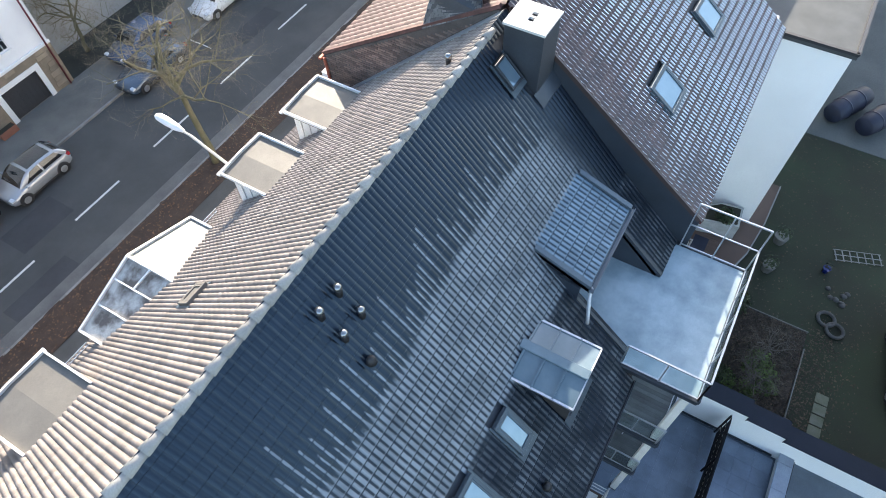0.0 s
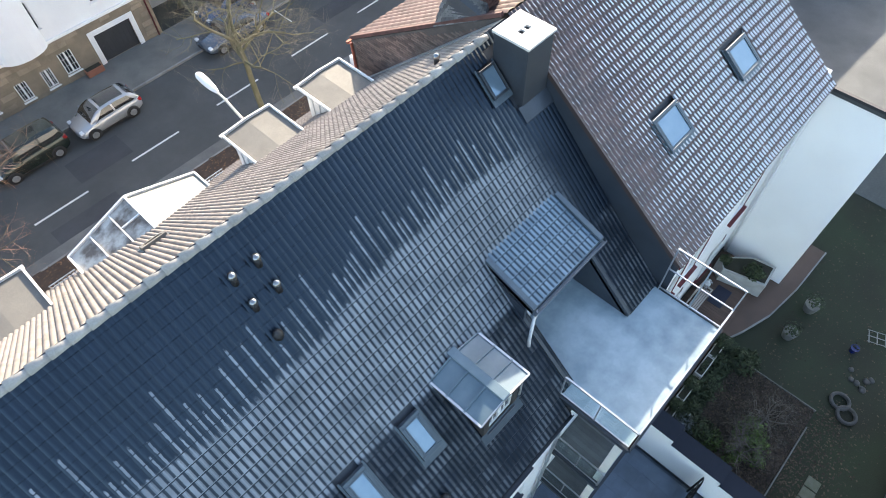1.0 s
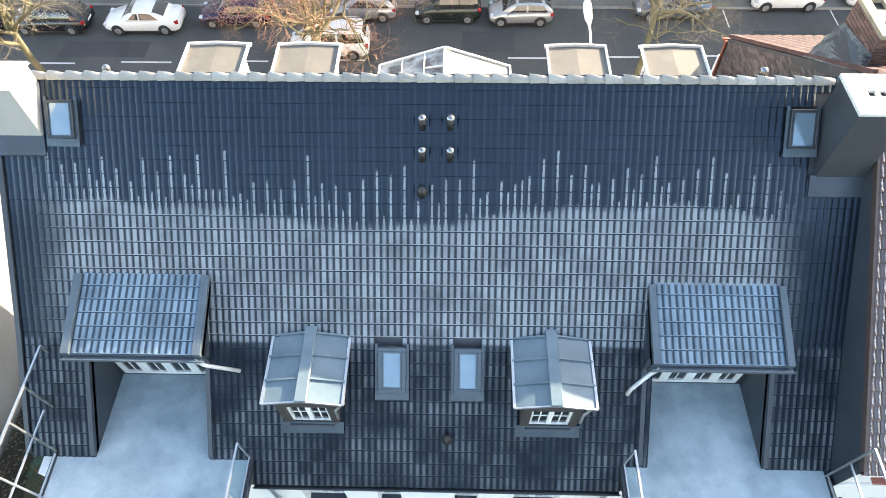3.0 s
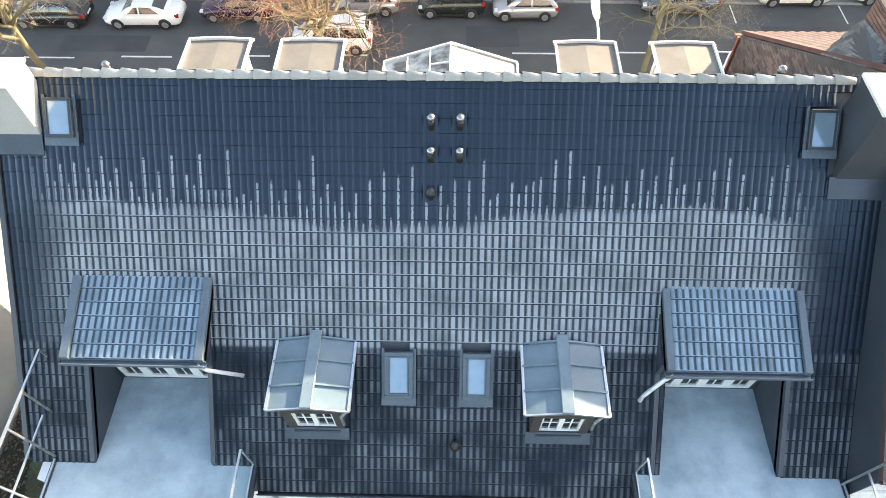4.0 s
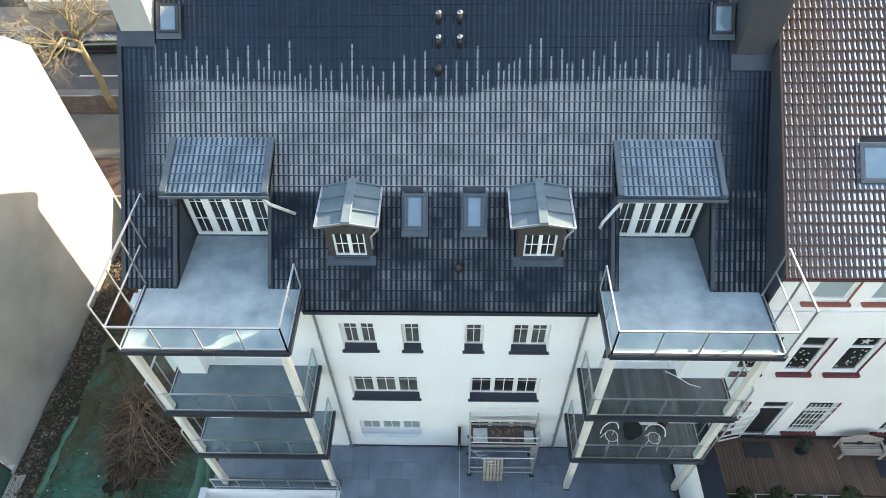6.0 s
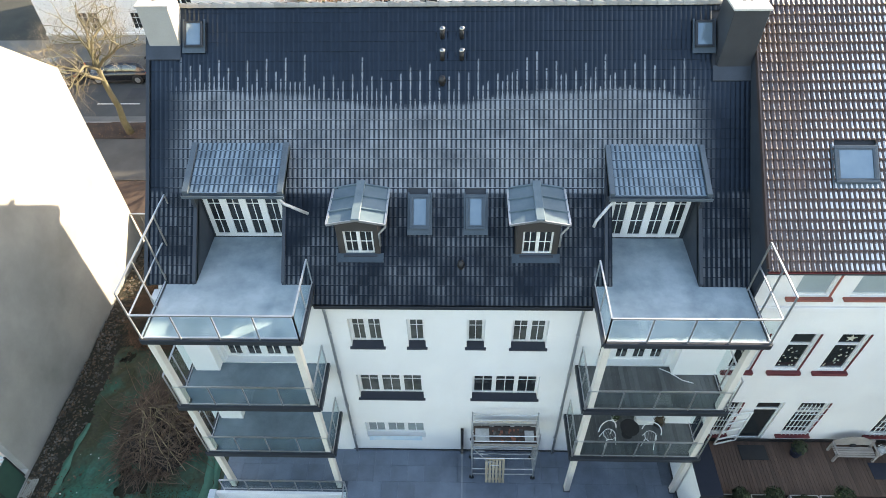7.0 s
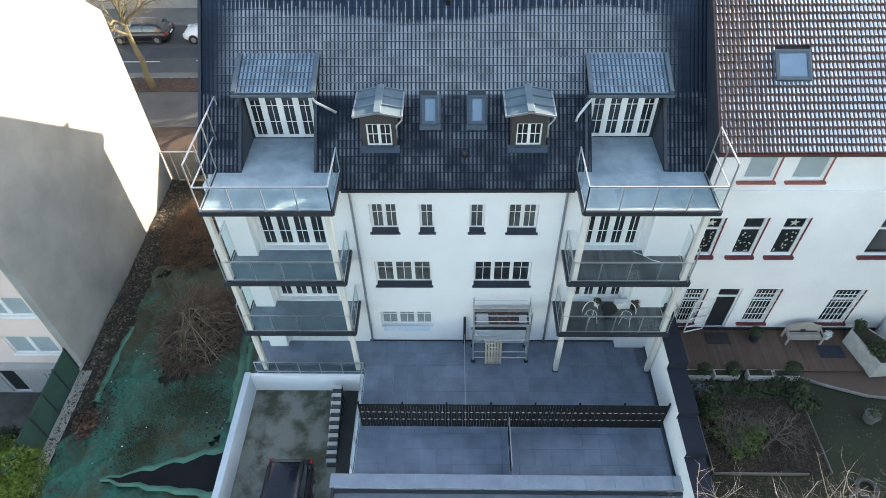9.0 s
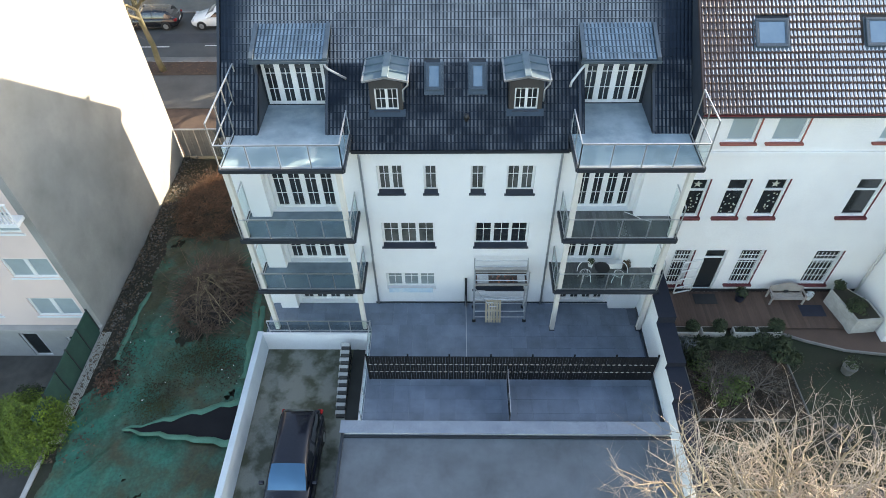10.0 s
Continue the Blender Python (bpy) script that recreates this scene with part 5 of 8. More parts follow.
# white wall to the neighbour, stepped, with a dark cap
b = B()
for y0, y1, zt in ((-2.55, 0.0, 2.30), (-4.40, -2.55, 1.95), (-5.75, -4.40, 1.70), (-14.0, -5.75, 1.40)):
    box(b, 7.74, 7.98, y0, y1, -1.4, zt)
rw = structure("yard_wall_east", b, M_PLASTER, "white rendered wall stepping down to the rear", "wall")
b = B()
for y0, y1, zt in ((-2.55, 0.2, 2.34), (-4.40, -2.55, 1.99), (-5.75, -4.40, 1.74), (-14.0, -5.75, 1.44)):
    box(b, 7.98, 8.40, y0, y1, 0.0, zt)
    box(b, 7.70, 7.98, y0, y1, zt - 0.04, zt + 0.003)
    if y0 > -10:
        box(b, 7.705, 8.395, y0 - 0.015, y0 - 0.001, zt - 0.40, zt + 0.002)
part("wall_cap", b, mat("blue_black_cap", (0.012, 0.016, 0.026), (0.018, 0.022, 0.034), 1.5, 0.8, bump=0.05, spec=0.25), rw, "dark metal wall cap")
b = B()
box(b, 7.70, 7.74, -5.9, 0, 0.0, 0.10)
part("skirting", b, M_METAL_DK, rw)

# ---- house next door, to the east ----
NE_Y, NE_Z, NR_Y, NR_Z = -0.02, 9.95, 5.73, 14.31
NK = (NR_Z - NE_Z) / (NR_Y - NE_Y)
nz = lambda y: NE_Z + NK * (y - NE_Y)
east = thing("neighbour_house", "white house with red window trim and a brown tiled roof", "house")
NW = [(9.12, 10.12, 8.60, 9.74), (10.66, 11.72, 8.60, 9.74), (14.3, 15.3, 8.60, 9.74), (8.42, 9.16, 5.06, 6.92), (9.84, 10.62, 5.06, 6.92), (11.22, 12.04, 5.06, 6.92), (14.56, 15.5, 5.06, 6.92),
      (8.80, 9.60, 1.0, 3.14), (11.5, 12.45, 1.06, 3.14), (14.55, 15.65, 1.06, 3.10)]
ND = [(10.08, 10.98, 0.60, 3.14)]
part("wall", facade(B(), 7.99, 17.2, 0.0, 10.12, 0.25, 0.6, NW + ND), M_PLASTER2, east)
b = B()
box(b, 8.0, 17.2, 0.6, 12.0, -1.3, 9.9)
part("core", b, M_PLASTER2, east)
part("string_course", cbox(8.02, 17.2, 0.17, 0.249, 8.02, 8.20, 0.015), M_PLASTER2, east)
for i, (x0, x1, z0, z1) in enumerate(NW):
    up = z0 > 8
    low = z0 < 2
    w = window(east, x0, x1, z0, z1, 0.25, 1, 1, 1, bars=False, frame=0.075, pmat=M_BLIND if up else M_PANE, transom=0 if up else z0 + (z1 - z0) * 0.7)
    tm = M_ORTRIM if up else M_REDTRIM
    part("sill", cbox(x0 - 0.14, x1 + 0.10, 0.12, 0.262, z0 - (0.10 if low else 0.09 if up else 0.13), z0 - 0.01, 0.012), tm, w)
    part("reveal_trim", cbox(x1 - 0.0, x1 + 0.05, 0.225, 0.252, z0, z1), tm, w)
    if low:
        for k in range(7):
            gx = x0 + (x1 - x0) * (k + 0.5) / 7
            part("window_bar", bar(B(), (gx, 0.20, z0 + 0.02), (gx, 0.20, z1 - 0.02), 0.018), M_WHITE, w)
        for k in range(5):
            gz = z0 + (z1 - z0) * (k + 0.5) / 5
            part("cross_bar", bar(B(), (x0, 0.19, gz), (x1, 0.19, gz), 0.022), M_WHITE, w)
for x0, x1, z0, z1 in ND:
    w = window(east, x0, x1, z0, z1, 0.25, 1, 1, 1, bars=False, frame=0.07, transom=2.65, name="garden_door")
    leaf = B()
    for p, q in (((x0, 0.22, z0 + 0.05), (x0 - 0.80, 0.02, z0 + 0.05)), ((x0, 0.22, 2.6), (x0 - 0.80, 0.02, 2.6)), ((x0, 0.22, z0 + 0.05), (x0, 0.22, 2.6)), ((x0 - 0.80, 0.02, z0 + 0.05), (x0 - 0.80, 0.02, 2.6)), ((x0, 0.22, 1.5), (x0 - 0.80, 0.02, 1.5)), ((x0, 0.22, 2.05), (x0 - 0.80, 0.02, 2.05)), ((x0, 0.22, 1.0), (x0 - 0.80, 0.02, 1.0))):
        bar(leaf, p, q, 0.045)
    part("grille_leaf", leaf, M_WHITE, w, "white barred door grille standing open")
    part("door_mat", cbox(x0 + 0.05, x1 + 0.1, -0.5, 0.05, 0.565, 0.58), M_PLASTICDK, w)
# window decorations behind the panes of the middle row
M_PAPER = mat("paper_ornament", (0.55, 0.55, 0.5), (0.4, 0.36, 0.25), 9, 0.8)
for i, (x0, x1, z0, z1) in enumerate(NW[3:6]):
    r1 = random.Random(i)
    for k in range(14):
        px, pz = r1.uniform(x0 + 0.15, x1 - 0.15), r1.uniform(z0 + 0.15, z0 + 1.1)
        part("window_ornament", cbox(px - 0.025, px + 0.025, 0.33, 0.334, pz - 0.03, pz + 0.03), M_PAPER, east, "pale paper window ornament")
    if i != 1:
        cxs, czs = (x0 + x1) / 2, z1 - 0.3
        pts = [(cxs + (0.17 if k % 2 == 0 else 0.07) * math.sin(k * math.pi / 5), czs + (0.17 if k % 2 == 0 else 0.07) * math.cos(k * math.pi / 5)) for k in range(10)]
        part("window_star", prism(B(), pts, 1, 0.325, 0.335), M_PAPER, east, "pale paper star")
b = B()
prism(b, [(NE_Y, nz(NE_Y) - 0.05), (NR_Y, nz(NR_Y) - 0.05), (NR_Y, nz(NR_Y) - 0.3), (NE_Y, nz(NE_Y) - 0.2)], 0, 7.97, 17.0)
nroof = part("roof", b, M_SLATE, east, "brown glazed tile roof")
NTW, NTL = 0.262, 0.262
nproto = wave_tile(NTW, NTL, 0.048, 0.046, 2, 16, 1.0)
pl, y = [], NE_Y - 0.04
STOPN = [(9.70, 10.86, 1.72, 2.56), (13.3, 14.4, 1.72, 2.56)]
while y < NR_Y - 0.1:
    for c in range(int(9.0 / NTW)):
        x = 7.98 + c * NTW
        if not any(p < x + 0.13 < q and r < y + 0.1 < s for p, q, r, s in STOPN):
            pl.append(slope_pose(x, y, nz(y) + rnd.uniform(-0.004, 0.004), NK, rnd.uniform(-0.4, 0.4)))
    y += NTL / math.sqrt(1 + NK * NK)
tile_field(pl, nproto, M_TILE_NB_GLINT, nroof, lambda p: p.x < 11.4 and 0.4 < p.y < 4.9, "glossy brown roof tiles")
skylight(east, 9.74, 10.82, 1.74, 2.52, nz, NK)
skylight(east, 13.34, 14.38, 1.74, 2.52, nz, NK)
x = 8.2
while x < 17:
    ob = new("ridge_tile", ridge_me)
    ob.parent = nroof
    ob.matrix_basis = pose(x, NR_Y + 0.03, NR_Z - 0.08)
    x += 0.345
# clad party wall above the lower roof
b = B()
prism(b, [(-0.0, 8.4), (-0.02, nz(-0.02) - 0.02), (5.7, nz(5.7) - 0.02), (5.7, 12.0)], 0, XR, 8.0)
part("party_wall", b, MATS["blue_black_cladding"], east, "dark clad party wall")
b = B()
bar(b, (XR + 0.02, NE_Y, nz(NE_Y) + 0.03), (XR + 0.02, NR_Y, nz(NR_Y) + 0.03), 0.05, 0.12)
part("verge", b, mat("brown_verge", (0.07, 0.045, 0.04), None, 2, 0.5), nroof)
part("eaves_trim", cbox(7.98, 17.0, -0.07, -0.03, 9.86, 9.905), M_REDTRIM, nroof)
# red brick firewall, front roof and chimney towards the street
b = B()
prism(b, [(11.72, 8.3), (11.72, 10.66), (6.0, 14.18), (5.8, 12.0)], 0, 7.97, 8.3)
fw = part("fire_wall", b, M_MORTAR_DK, east, "weathered brick fire wall")
V, F = [], []
z, row = 8.7, 0
while z < 14.1:
    y = 5.9 + (0.125 if row % 2 else 0)
    while y < 11.46:
        if z + 0.07 < 10.62 + (11.72 - y - 0.24) * 0.615:
            i = len(V)
            d = rnd.uniform(0.004, 0.012)
            V += [(7.97 - d * k, yy, zz) for k in (0, 1) for yy, zz in ((y + 0.006, z + 0.005), (y + 0.238, z + 0.005), (y + 0.238, z + 0.066), (y + 0.006, z + 0.066))]
            F += [(i + 4, i + 7, i + 6, i + 5), (i, i + 4, i + 5, i + 1), (i + 1, i + 5, i + 6, i + 2), (i + 2, i + 6, i + 7, i + 3), (i + 3, i + 7, i + 4, i)]
        y += 0.25
    z += 0.078
    row += 1
part_data("wall_bricks", V, F, M_BRICK_OLD, fw, "soot-dark weathered bricks", kind="stuff")
kf = (14.30 - 10.55) / (12.0 - 5.9)
fz = lambda y: 14.30 - kf * (y - 5.9)
b = B()
prism(b, [(5.9, 14.25), (11.76, fz(11.76) - 0.05), (11.76, fz(11.76) - 0.3), (5.9, 13.9)], 0, 8.3, 17.0)
froof = part("front_roof", b, M_TILE_RED, east, "red tiled roof slope")
pl, y = [], 11.8
while y > 6.0:
    for c in range(31):
        pl.append(slope_pose(16.9 - c * 0.285, y, fz(y), -kf, rnd.uniform(-0.4, 0.4)))
    y -= 0.30 / math.sqrt(1 + kf * kf)
tile_field(pl, wave_tile(0.285, 0.30, 0.03, 0.028, 1, 8, 1.0), M_TILE_RED, froof, lambda p: False, "red clay roof tiles", stuff_name="red_tiles")
part("verge", bar(B(), (8.02, 11.76, fz(11.76) + 0.02), (8.02, 6.0, fz(6.0) + 0.02), 0.10, 0.10), mat("red_verge", (0.13, 0.06, 0.05), (0.08, 0.042, 0.036), 3, 0.8), froof)
part("copper_downpipe", tube(B(), [(7.93, 11.7, 10.6), (7.93, 11.66, 10.2), (7.92, 11.6, 9.1)], 0.05, 8), mat("copper", (0.40, 0.13, 0.08), (0.33, 0.11, 0.075), 3, 0.5, 0.4), froof)
part("copper_gutter", cbox(7.86, 17.0, 11.78, 11.88, 10.52, 10.60, 0.01), MATS["copper"], froof)
# sheet flashing where the lower roof meets the fire wall
b = B()
prism(b, [(RID_Y + 0.1, roof_z(RID_Y + 0.1) + 0.03), (FRONT_Y, FRONT_Z + 0.03), (FRONT_Y, FRONT_Z + 0.11), (RID_Y + 0.1, roof_z(RID_Y + 0.1) + 0.11)], 0, 7.70, 7.945)
part("wall_flashing", b, M_PIPE, roof, "grey sheet metal flashing")
# brick chimney, laid brick by brick, on a slate-clad saddle
CX0, CX1, CY0, CY1, CTOP = 8.28, 8.82, 6.70, 7.96, 14.46
ch = part("chimney", cbox(CX0 + 0.02, CX1 - 0.02, CY0 + 0.02, CY1 - 0.02, 12.8, CTOP - 0.01), M_MORTAR, east, "old red brick chimney stack")
bl, z, row = [], 12.90, 0
while z < CTOP - 0.06:
    for side in range(4):
        L_ = CX1 - CX0 if side % 2 == 0 else CY1 - CY0
        u = -0.12 if row % 2 else 0.0
        while u < L_ - 0.02:
            a, c = max(u, 0) + 0.004, min(u + 0.235, L_) - 0.004
            if c - a > 0.05:
                q = ((CX0 + a, CX0 + c, CY0, CY0 + 0.04), (CX1 - 0.04, CX1, CY0 + a, CY0 + c), (CX0 + a, CX0 + c, CY1 - 0.04, CY1), (CX0, CX0 + 0.04, CY0 + a, CY0 + c))[side]
                bl.append((*q, z, z + 0.066))
            u += 0.245
    z += 0.078
    row += 1
for q in bl[-298:]:
    part("brick", cbox(*q), M_BRICK, ch)
b = B()
for q in bl[:-298]:
    box(b, *q)
tagged(part("bricks", b, M_BRICK, ch), "weathered red bricks of the stack", kind="stuff")
b = B()
facade(b, CX0 - 0.03, CX1 + 0.03, -CY1 - 0.03, -CY0 + 0.03, 0.0, 0.08, [(CX0 + 0.15, CX1 - 0.15, -CY0 - 0.40, -CY0 - 0.14), (CX0 + 0.15, CX1 - 0.15, -CY1 + 0.16, -CY1 + 0.48)])
for v in b.verts:
    v.co = (v.co.x, -v.co.z, CTOP + 0.08 - v.co.y)
bmesh.ops.recalc_face_normals(b, faces=b.faces[:])
part("chimney_cap", b, mat("yellowed_cap", (0.33, 0.29, 0.21), (0.22, 0.19, 0.14), 3, 0.85), ch)
part("flue", cbox(CX0 + 0.10, CX1 - 0.10, CY0 + 0.10, CY1 - 0.12, CTOP - 0.05, CTOP + 0.004), M_PLASTICDK, ch)
M_SCALE = mat("weathered_slate_scales", (0.17, 0.17, 0.165), (0.05, 0.048, 0.048), 1.4, 0.7, island=0.45)
b = B()
for p in ((7.98, 8.15, 12.85), (7.98, 6.45, 13.88), (8.27, 7.98, 13.90), (8.27, 6.62, 14.10), (8.27, 8.3, 12.85), (8.27, 6.4, 13.4), (7.98, 6.45, 13.4)):
    b.verts.new(p)
bmesh.ops.convex_hull(b, input=b.verts[:])
saddle = part("saddle", b, M_SLATE, ch, "slate-clad saddle beside the stack")
b = B()
A0, A1, B0, B1 = (Vector(p) for p in ((7.98, 8.15, 12.88), (7.98, 6.45, 13.90), (8.275, 7.98, 13.92), (8.275, 6.62, 14.12)))
for r in range(8):
    for c in range(11):
        u0, u1, v0, v1 = (c + 0.5 * (r % 2)) / 11.5, (c + 0.92 + 0.5 * (r % 2)) / 11.5, r / 8, (r + 1.25) / 8
        at = lambda u, v: A0.lerp(A1, u).lerp(B0.lerp(B1, u), min(v, 1))
        up = Vector((-0.03, 0, 0.012))
        b.faces.new([b.verts.new(p) for p in (at(u0, v0) + up, at(u1, v0) + up, at(u1, v1) + up * 0.3, at(u0, v1) + up * 0.3)])
tagged(part("slate_cladding", b, M_SCALE, saddle, "overlapping grey slate scales"), kind="stuff")
# rear wing
b = B()
box(b, 17.2, 26, -2.35, 6.0, 0.0, 9.45)
wing = part("rear_wing", b, mat("fresh_white_paint", (0.87, 0.86, 0.84), (0.82, 0.81, 0.79), 0.8, 0.85, bump=0.2, fine=90), east, "white rendered rear wing")
b = B()
box(b, 17.1, 26.1, -2.45, 6.1, 9.45, 9.62)
part("wing_roof", b, mat("wing_felt", (0.072, 0.076, 0.076), (0.040, 0.045, 0.048), 0.8, 0.6, bump=0.2, spec=0.35), wing)
b = B()
bar(b, (17.14, -2.45, 9.64), (17.14, 6.1, 9.64), 0.12, 0.10)
bar(b, (17.1, -2.42, 9.64), (26, -2.42, 9.64), 0.12, 0.10)
part("wing_edge", b, mat("dark_wing_edge", (0.030, 0.030, 0.034), None, 2, 0.5), wing)
part("plinth", cbox(8.62, 17.19, 0.20, 0.249, 0.56, 0.70), M_PLASTICDK, east)
tb = B()
tube(tb, [(17.1, 0.1, 9.3), (17.1, 0.1, 5.0), (17.1, 0.1, 0.6)], 0.05)
part("downpipe", tb, M_WHITE, east, smooth=True)

# unseen terraced row further along, added to shade the rear patio
shade_row = thing("neighbour_house", "unseen white terraced row added to shade the rear patio", "house")
RH = [(27.5 + 3.1 * k, 28.6 + 3.1 * k, z, z + 1.6) for k in range(10) for z in (1.3, 4.6, 7.6)]
part("wall", facade(B(), 26.12, 58, 0.0, 9.9, 0.25, 0.6, RH), M_PLASTER2, shade_row)
part("core", cbox(26.12, 58, 0.6, 12, -1.3, 9.8), M_PLASTER2, shade_row)
for q in RH:
    window(shade_row, *q, 0.25, 2, 1, 1, bars=False, sill=(0.06, 0.1), sill_mat=M_WHITE)
part("roof", prism(B(), [(-0.1, 9.85), (5.9, 14.2), (12.2, 9.8)], 0, 26.12, 58), M_TILE_NB, shade_row)
# garden next door
GZ = 0.30
b = B()
prism(b, rect(8.402, 40, -30, 0.26), 2, -1.4, GZ)
structure("garden_ground", b, M_LAWN, "dull winter lawn of the neighbouring garden", "ground")
sheet("rear_patio", rect(24.2, 45, -20, -2.6), GZ + 0.03, mat("grey_cobbles", (0.10, 0.105, 0.10), (0.075, 0.078, 0.074), 0.5, 0.85, bump=0.6, fine=12), "grey cobbled yard behind the wing", "patio", 0.03)
rough_sheet("garden_bed", 8.75, 13.05, -5.85, -2.75, 40, 40, lambda x, y: GZ + 0.06 + 0.06 * noise.noise((x * 2, y * 2, 5)), M_SOIL, "planted garden bed with bare soil", "ground")
b = B()
box(b, 8.42, 17.2, -1.72, 0.24, 0.2, 0.50)
deck = structure("wood_deck", b, mat("deck_under", (0.05, 0.035, 0.03), None, 2, 0.9), "brown boarded garden deck", "deck")
bd = mesh_from("deck_board", cbox(0, 0.118, -1.0, 0.95, 0.0, 0.045, 0.004), M_DECK)
x = 8.43
while x < 17.1:
    ob = new("deck_board", bd)
    ob.parent = deck
    ob.matrix_basis = pose(x, -0.74, 0.505)
    x += 0.123
b = B()
pts = [(12.9, -1.75), (14.2, -2.3), (15.6, -2.75), (17.5, -3.0), (20, -3.1), (20, -1.7), (17.2, -1.72)]
prism(b, pts, 2, GZ, 0.45)
structure("garden_path", b, M_DECK, "reddish garden path", "path")
b = B()
for p, q in zip([(12.9, -1.77), (14.2, -2.32), (15.6, -2.77), (17.5, -3.02)], [(14.2, -2.32), (15.6, -2.77), (17.5, -3.02), (20, -3.12)]):
    bar(b, (*p, 0.42), (*q, 0.42), 0.06, 0.12)
structure("path_edging", b, M_KERB, "pale path edging", "edging")

# ---- house next door, to the west ----
west = thing("neighbour_house", "tall house with a bare grey gable wall and pale pink rear", "house")
WX = -16.35
PW = [(-18.75, -16.75, 2.2, 3.4), (-18.93, -16.85, -0.42, 0.84), (-18.9, -17.0, 4.85, 6.0), (-22.6, -20.6, 2.2, 3.4), (-22.6, -20.6, -0.42, 0.84)]
b = B()
prism(b, [(-0.45, -1.5), (12.1, -1.5), (12.1, 8.75), (5.8, 14.7), (-0.45, 8.8)], 0, WX - 0.35, WX)
part("gable_wall", b, M_GREYWALL, west, "bare grey rendered gable wall")
part("wall", facade(B(), -28, WX - 0.352, -1.1, 8.8, -0.45, -0.1, PW), M_PINK, west, "pale pink rendered rear wall")
part("core", cbox(-28, WX - 0.36, -0.09, 12.1, -1.5, 8.7), M_PINK, west)
b = B()
prism(b, [(-0.6, 8.7), (5.8, 14.75), (12.3, 8.6), (12.3, 8.4), (-0.6, 8.5)], 0, -28, WX - 0.36)
part("roof", b, M_TILE_NB, west)
for x0, x1, z0, z1 in PW:
    window(west, x0, x1, z0, z1, -0.45, 2, 1, 1, bars=False, frame=0.09, sill=(0.08, 0.1), sill_mat=M_WHITE, pmat=M_BLIND)
b = B()
box(b, -28, WX, -0.75, -0.45, -1.28, -1.12)
part("plinth_ledge", b, M_RENDER_LT, west)
bal = part("balcony", cbox(-20, -16.5, -0.98, -0.46, 5.68, 5.84), M_PLASTER, west)
for k in range(22):
    part("baluster", bar(B(), (-19.95 + k * 0.162, -0.93, 5.84), (-19.95 + k * 0.162, -0.93, 6.75), 0.07, 0.03), M_WHITE, bal)
part("handrail", bar(B(), (-20, -0.93, 6.77), (-16.5, -0.93, 6.77), 0.09, 0.05), M_WHITE, bal)
# the neighbour's sunken yard, with the basement wall behind it
PZ0 = ST - 2.5
sheet("neighbour_patio", rect(PIT[0], PIT[1], PIT[2], PIT[3] + 0.3), PZ0, mat("patio_slab", (0.10, 0.092, 0.078), (0.045, 0.042, 0.037), 0.9, 0.85, bump=0.3), "worn paved yard below the house", "patio", 0.1)
CELLAR = [(-20.75, -19.85, PZ0 + 0.02, -1.95), (-18.62, -17.95, -3.05, -2.2), (-23.6, -22.4, -3.0, -2.1)]
part("basement_wall", facade(B(), PIT[0] + 0.1, WX - 0.16, PZ0 - 0.2, -1.13, -0.33, -0.10, CELLAR), M_RENDER_LT, west, "grey rendered basement wall")
for k, q in enumerate(CELLAR):
    window(west, *q, -0.33, 1 if k < 2 else 2, 1, 1, bars=False, frame=0.09, sill=None if k == 0 else (0.05, 0.08), sill_mat=M_WHITE, name="basement_door" if k == 0 else "basement_window")
b = B()
box(b, PIT[1], PIT[1] + 0.2, PIT[2], PIT[3] + 0.2, PZ0 - 0.2, ST + 0.02)
box(b, PIT[0] - 0.2, PIT[0], PIT[2], PIT[3] + 0.2, PZ0 - 0.2, ST + 0.02)
box(b, PIT[0], PIT[1], PIT[2] - 0.2, PIT[2], PZ0 - 0.2, ST + 0.02)
structure("yard_retaining_wall", b, M_RENDER_LT, "grey retaining wall round the sunken yard", "wall")
# gate between the houses
gate = thing("yard_gate", "pale corrugated metal gate between the houses", "gate")
for i in range(22):
    part("gate_panel", cbox(-16.2 + i * 0.34, -15.88 + i * 0.34, 12.0, 12.0 + (0.03 if i % 2 else 0.05), -1.2, 0.72), mat("pale_sheet_steel", (0.22, 0.205, 0.185), (0.15, 0.14, 0.13), 2, 0.6), gate)
part("gate_frame", bar(bar(B(), (-16.3, 11.96, 0.75), (-8.6, 11.96, 0.75), 0.07), (-14.0, 11.95, -1.2), (-14.0, 11.95, 0.75), 0.08), M_STEEL, gate)


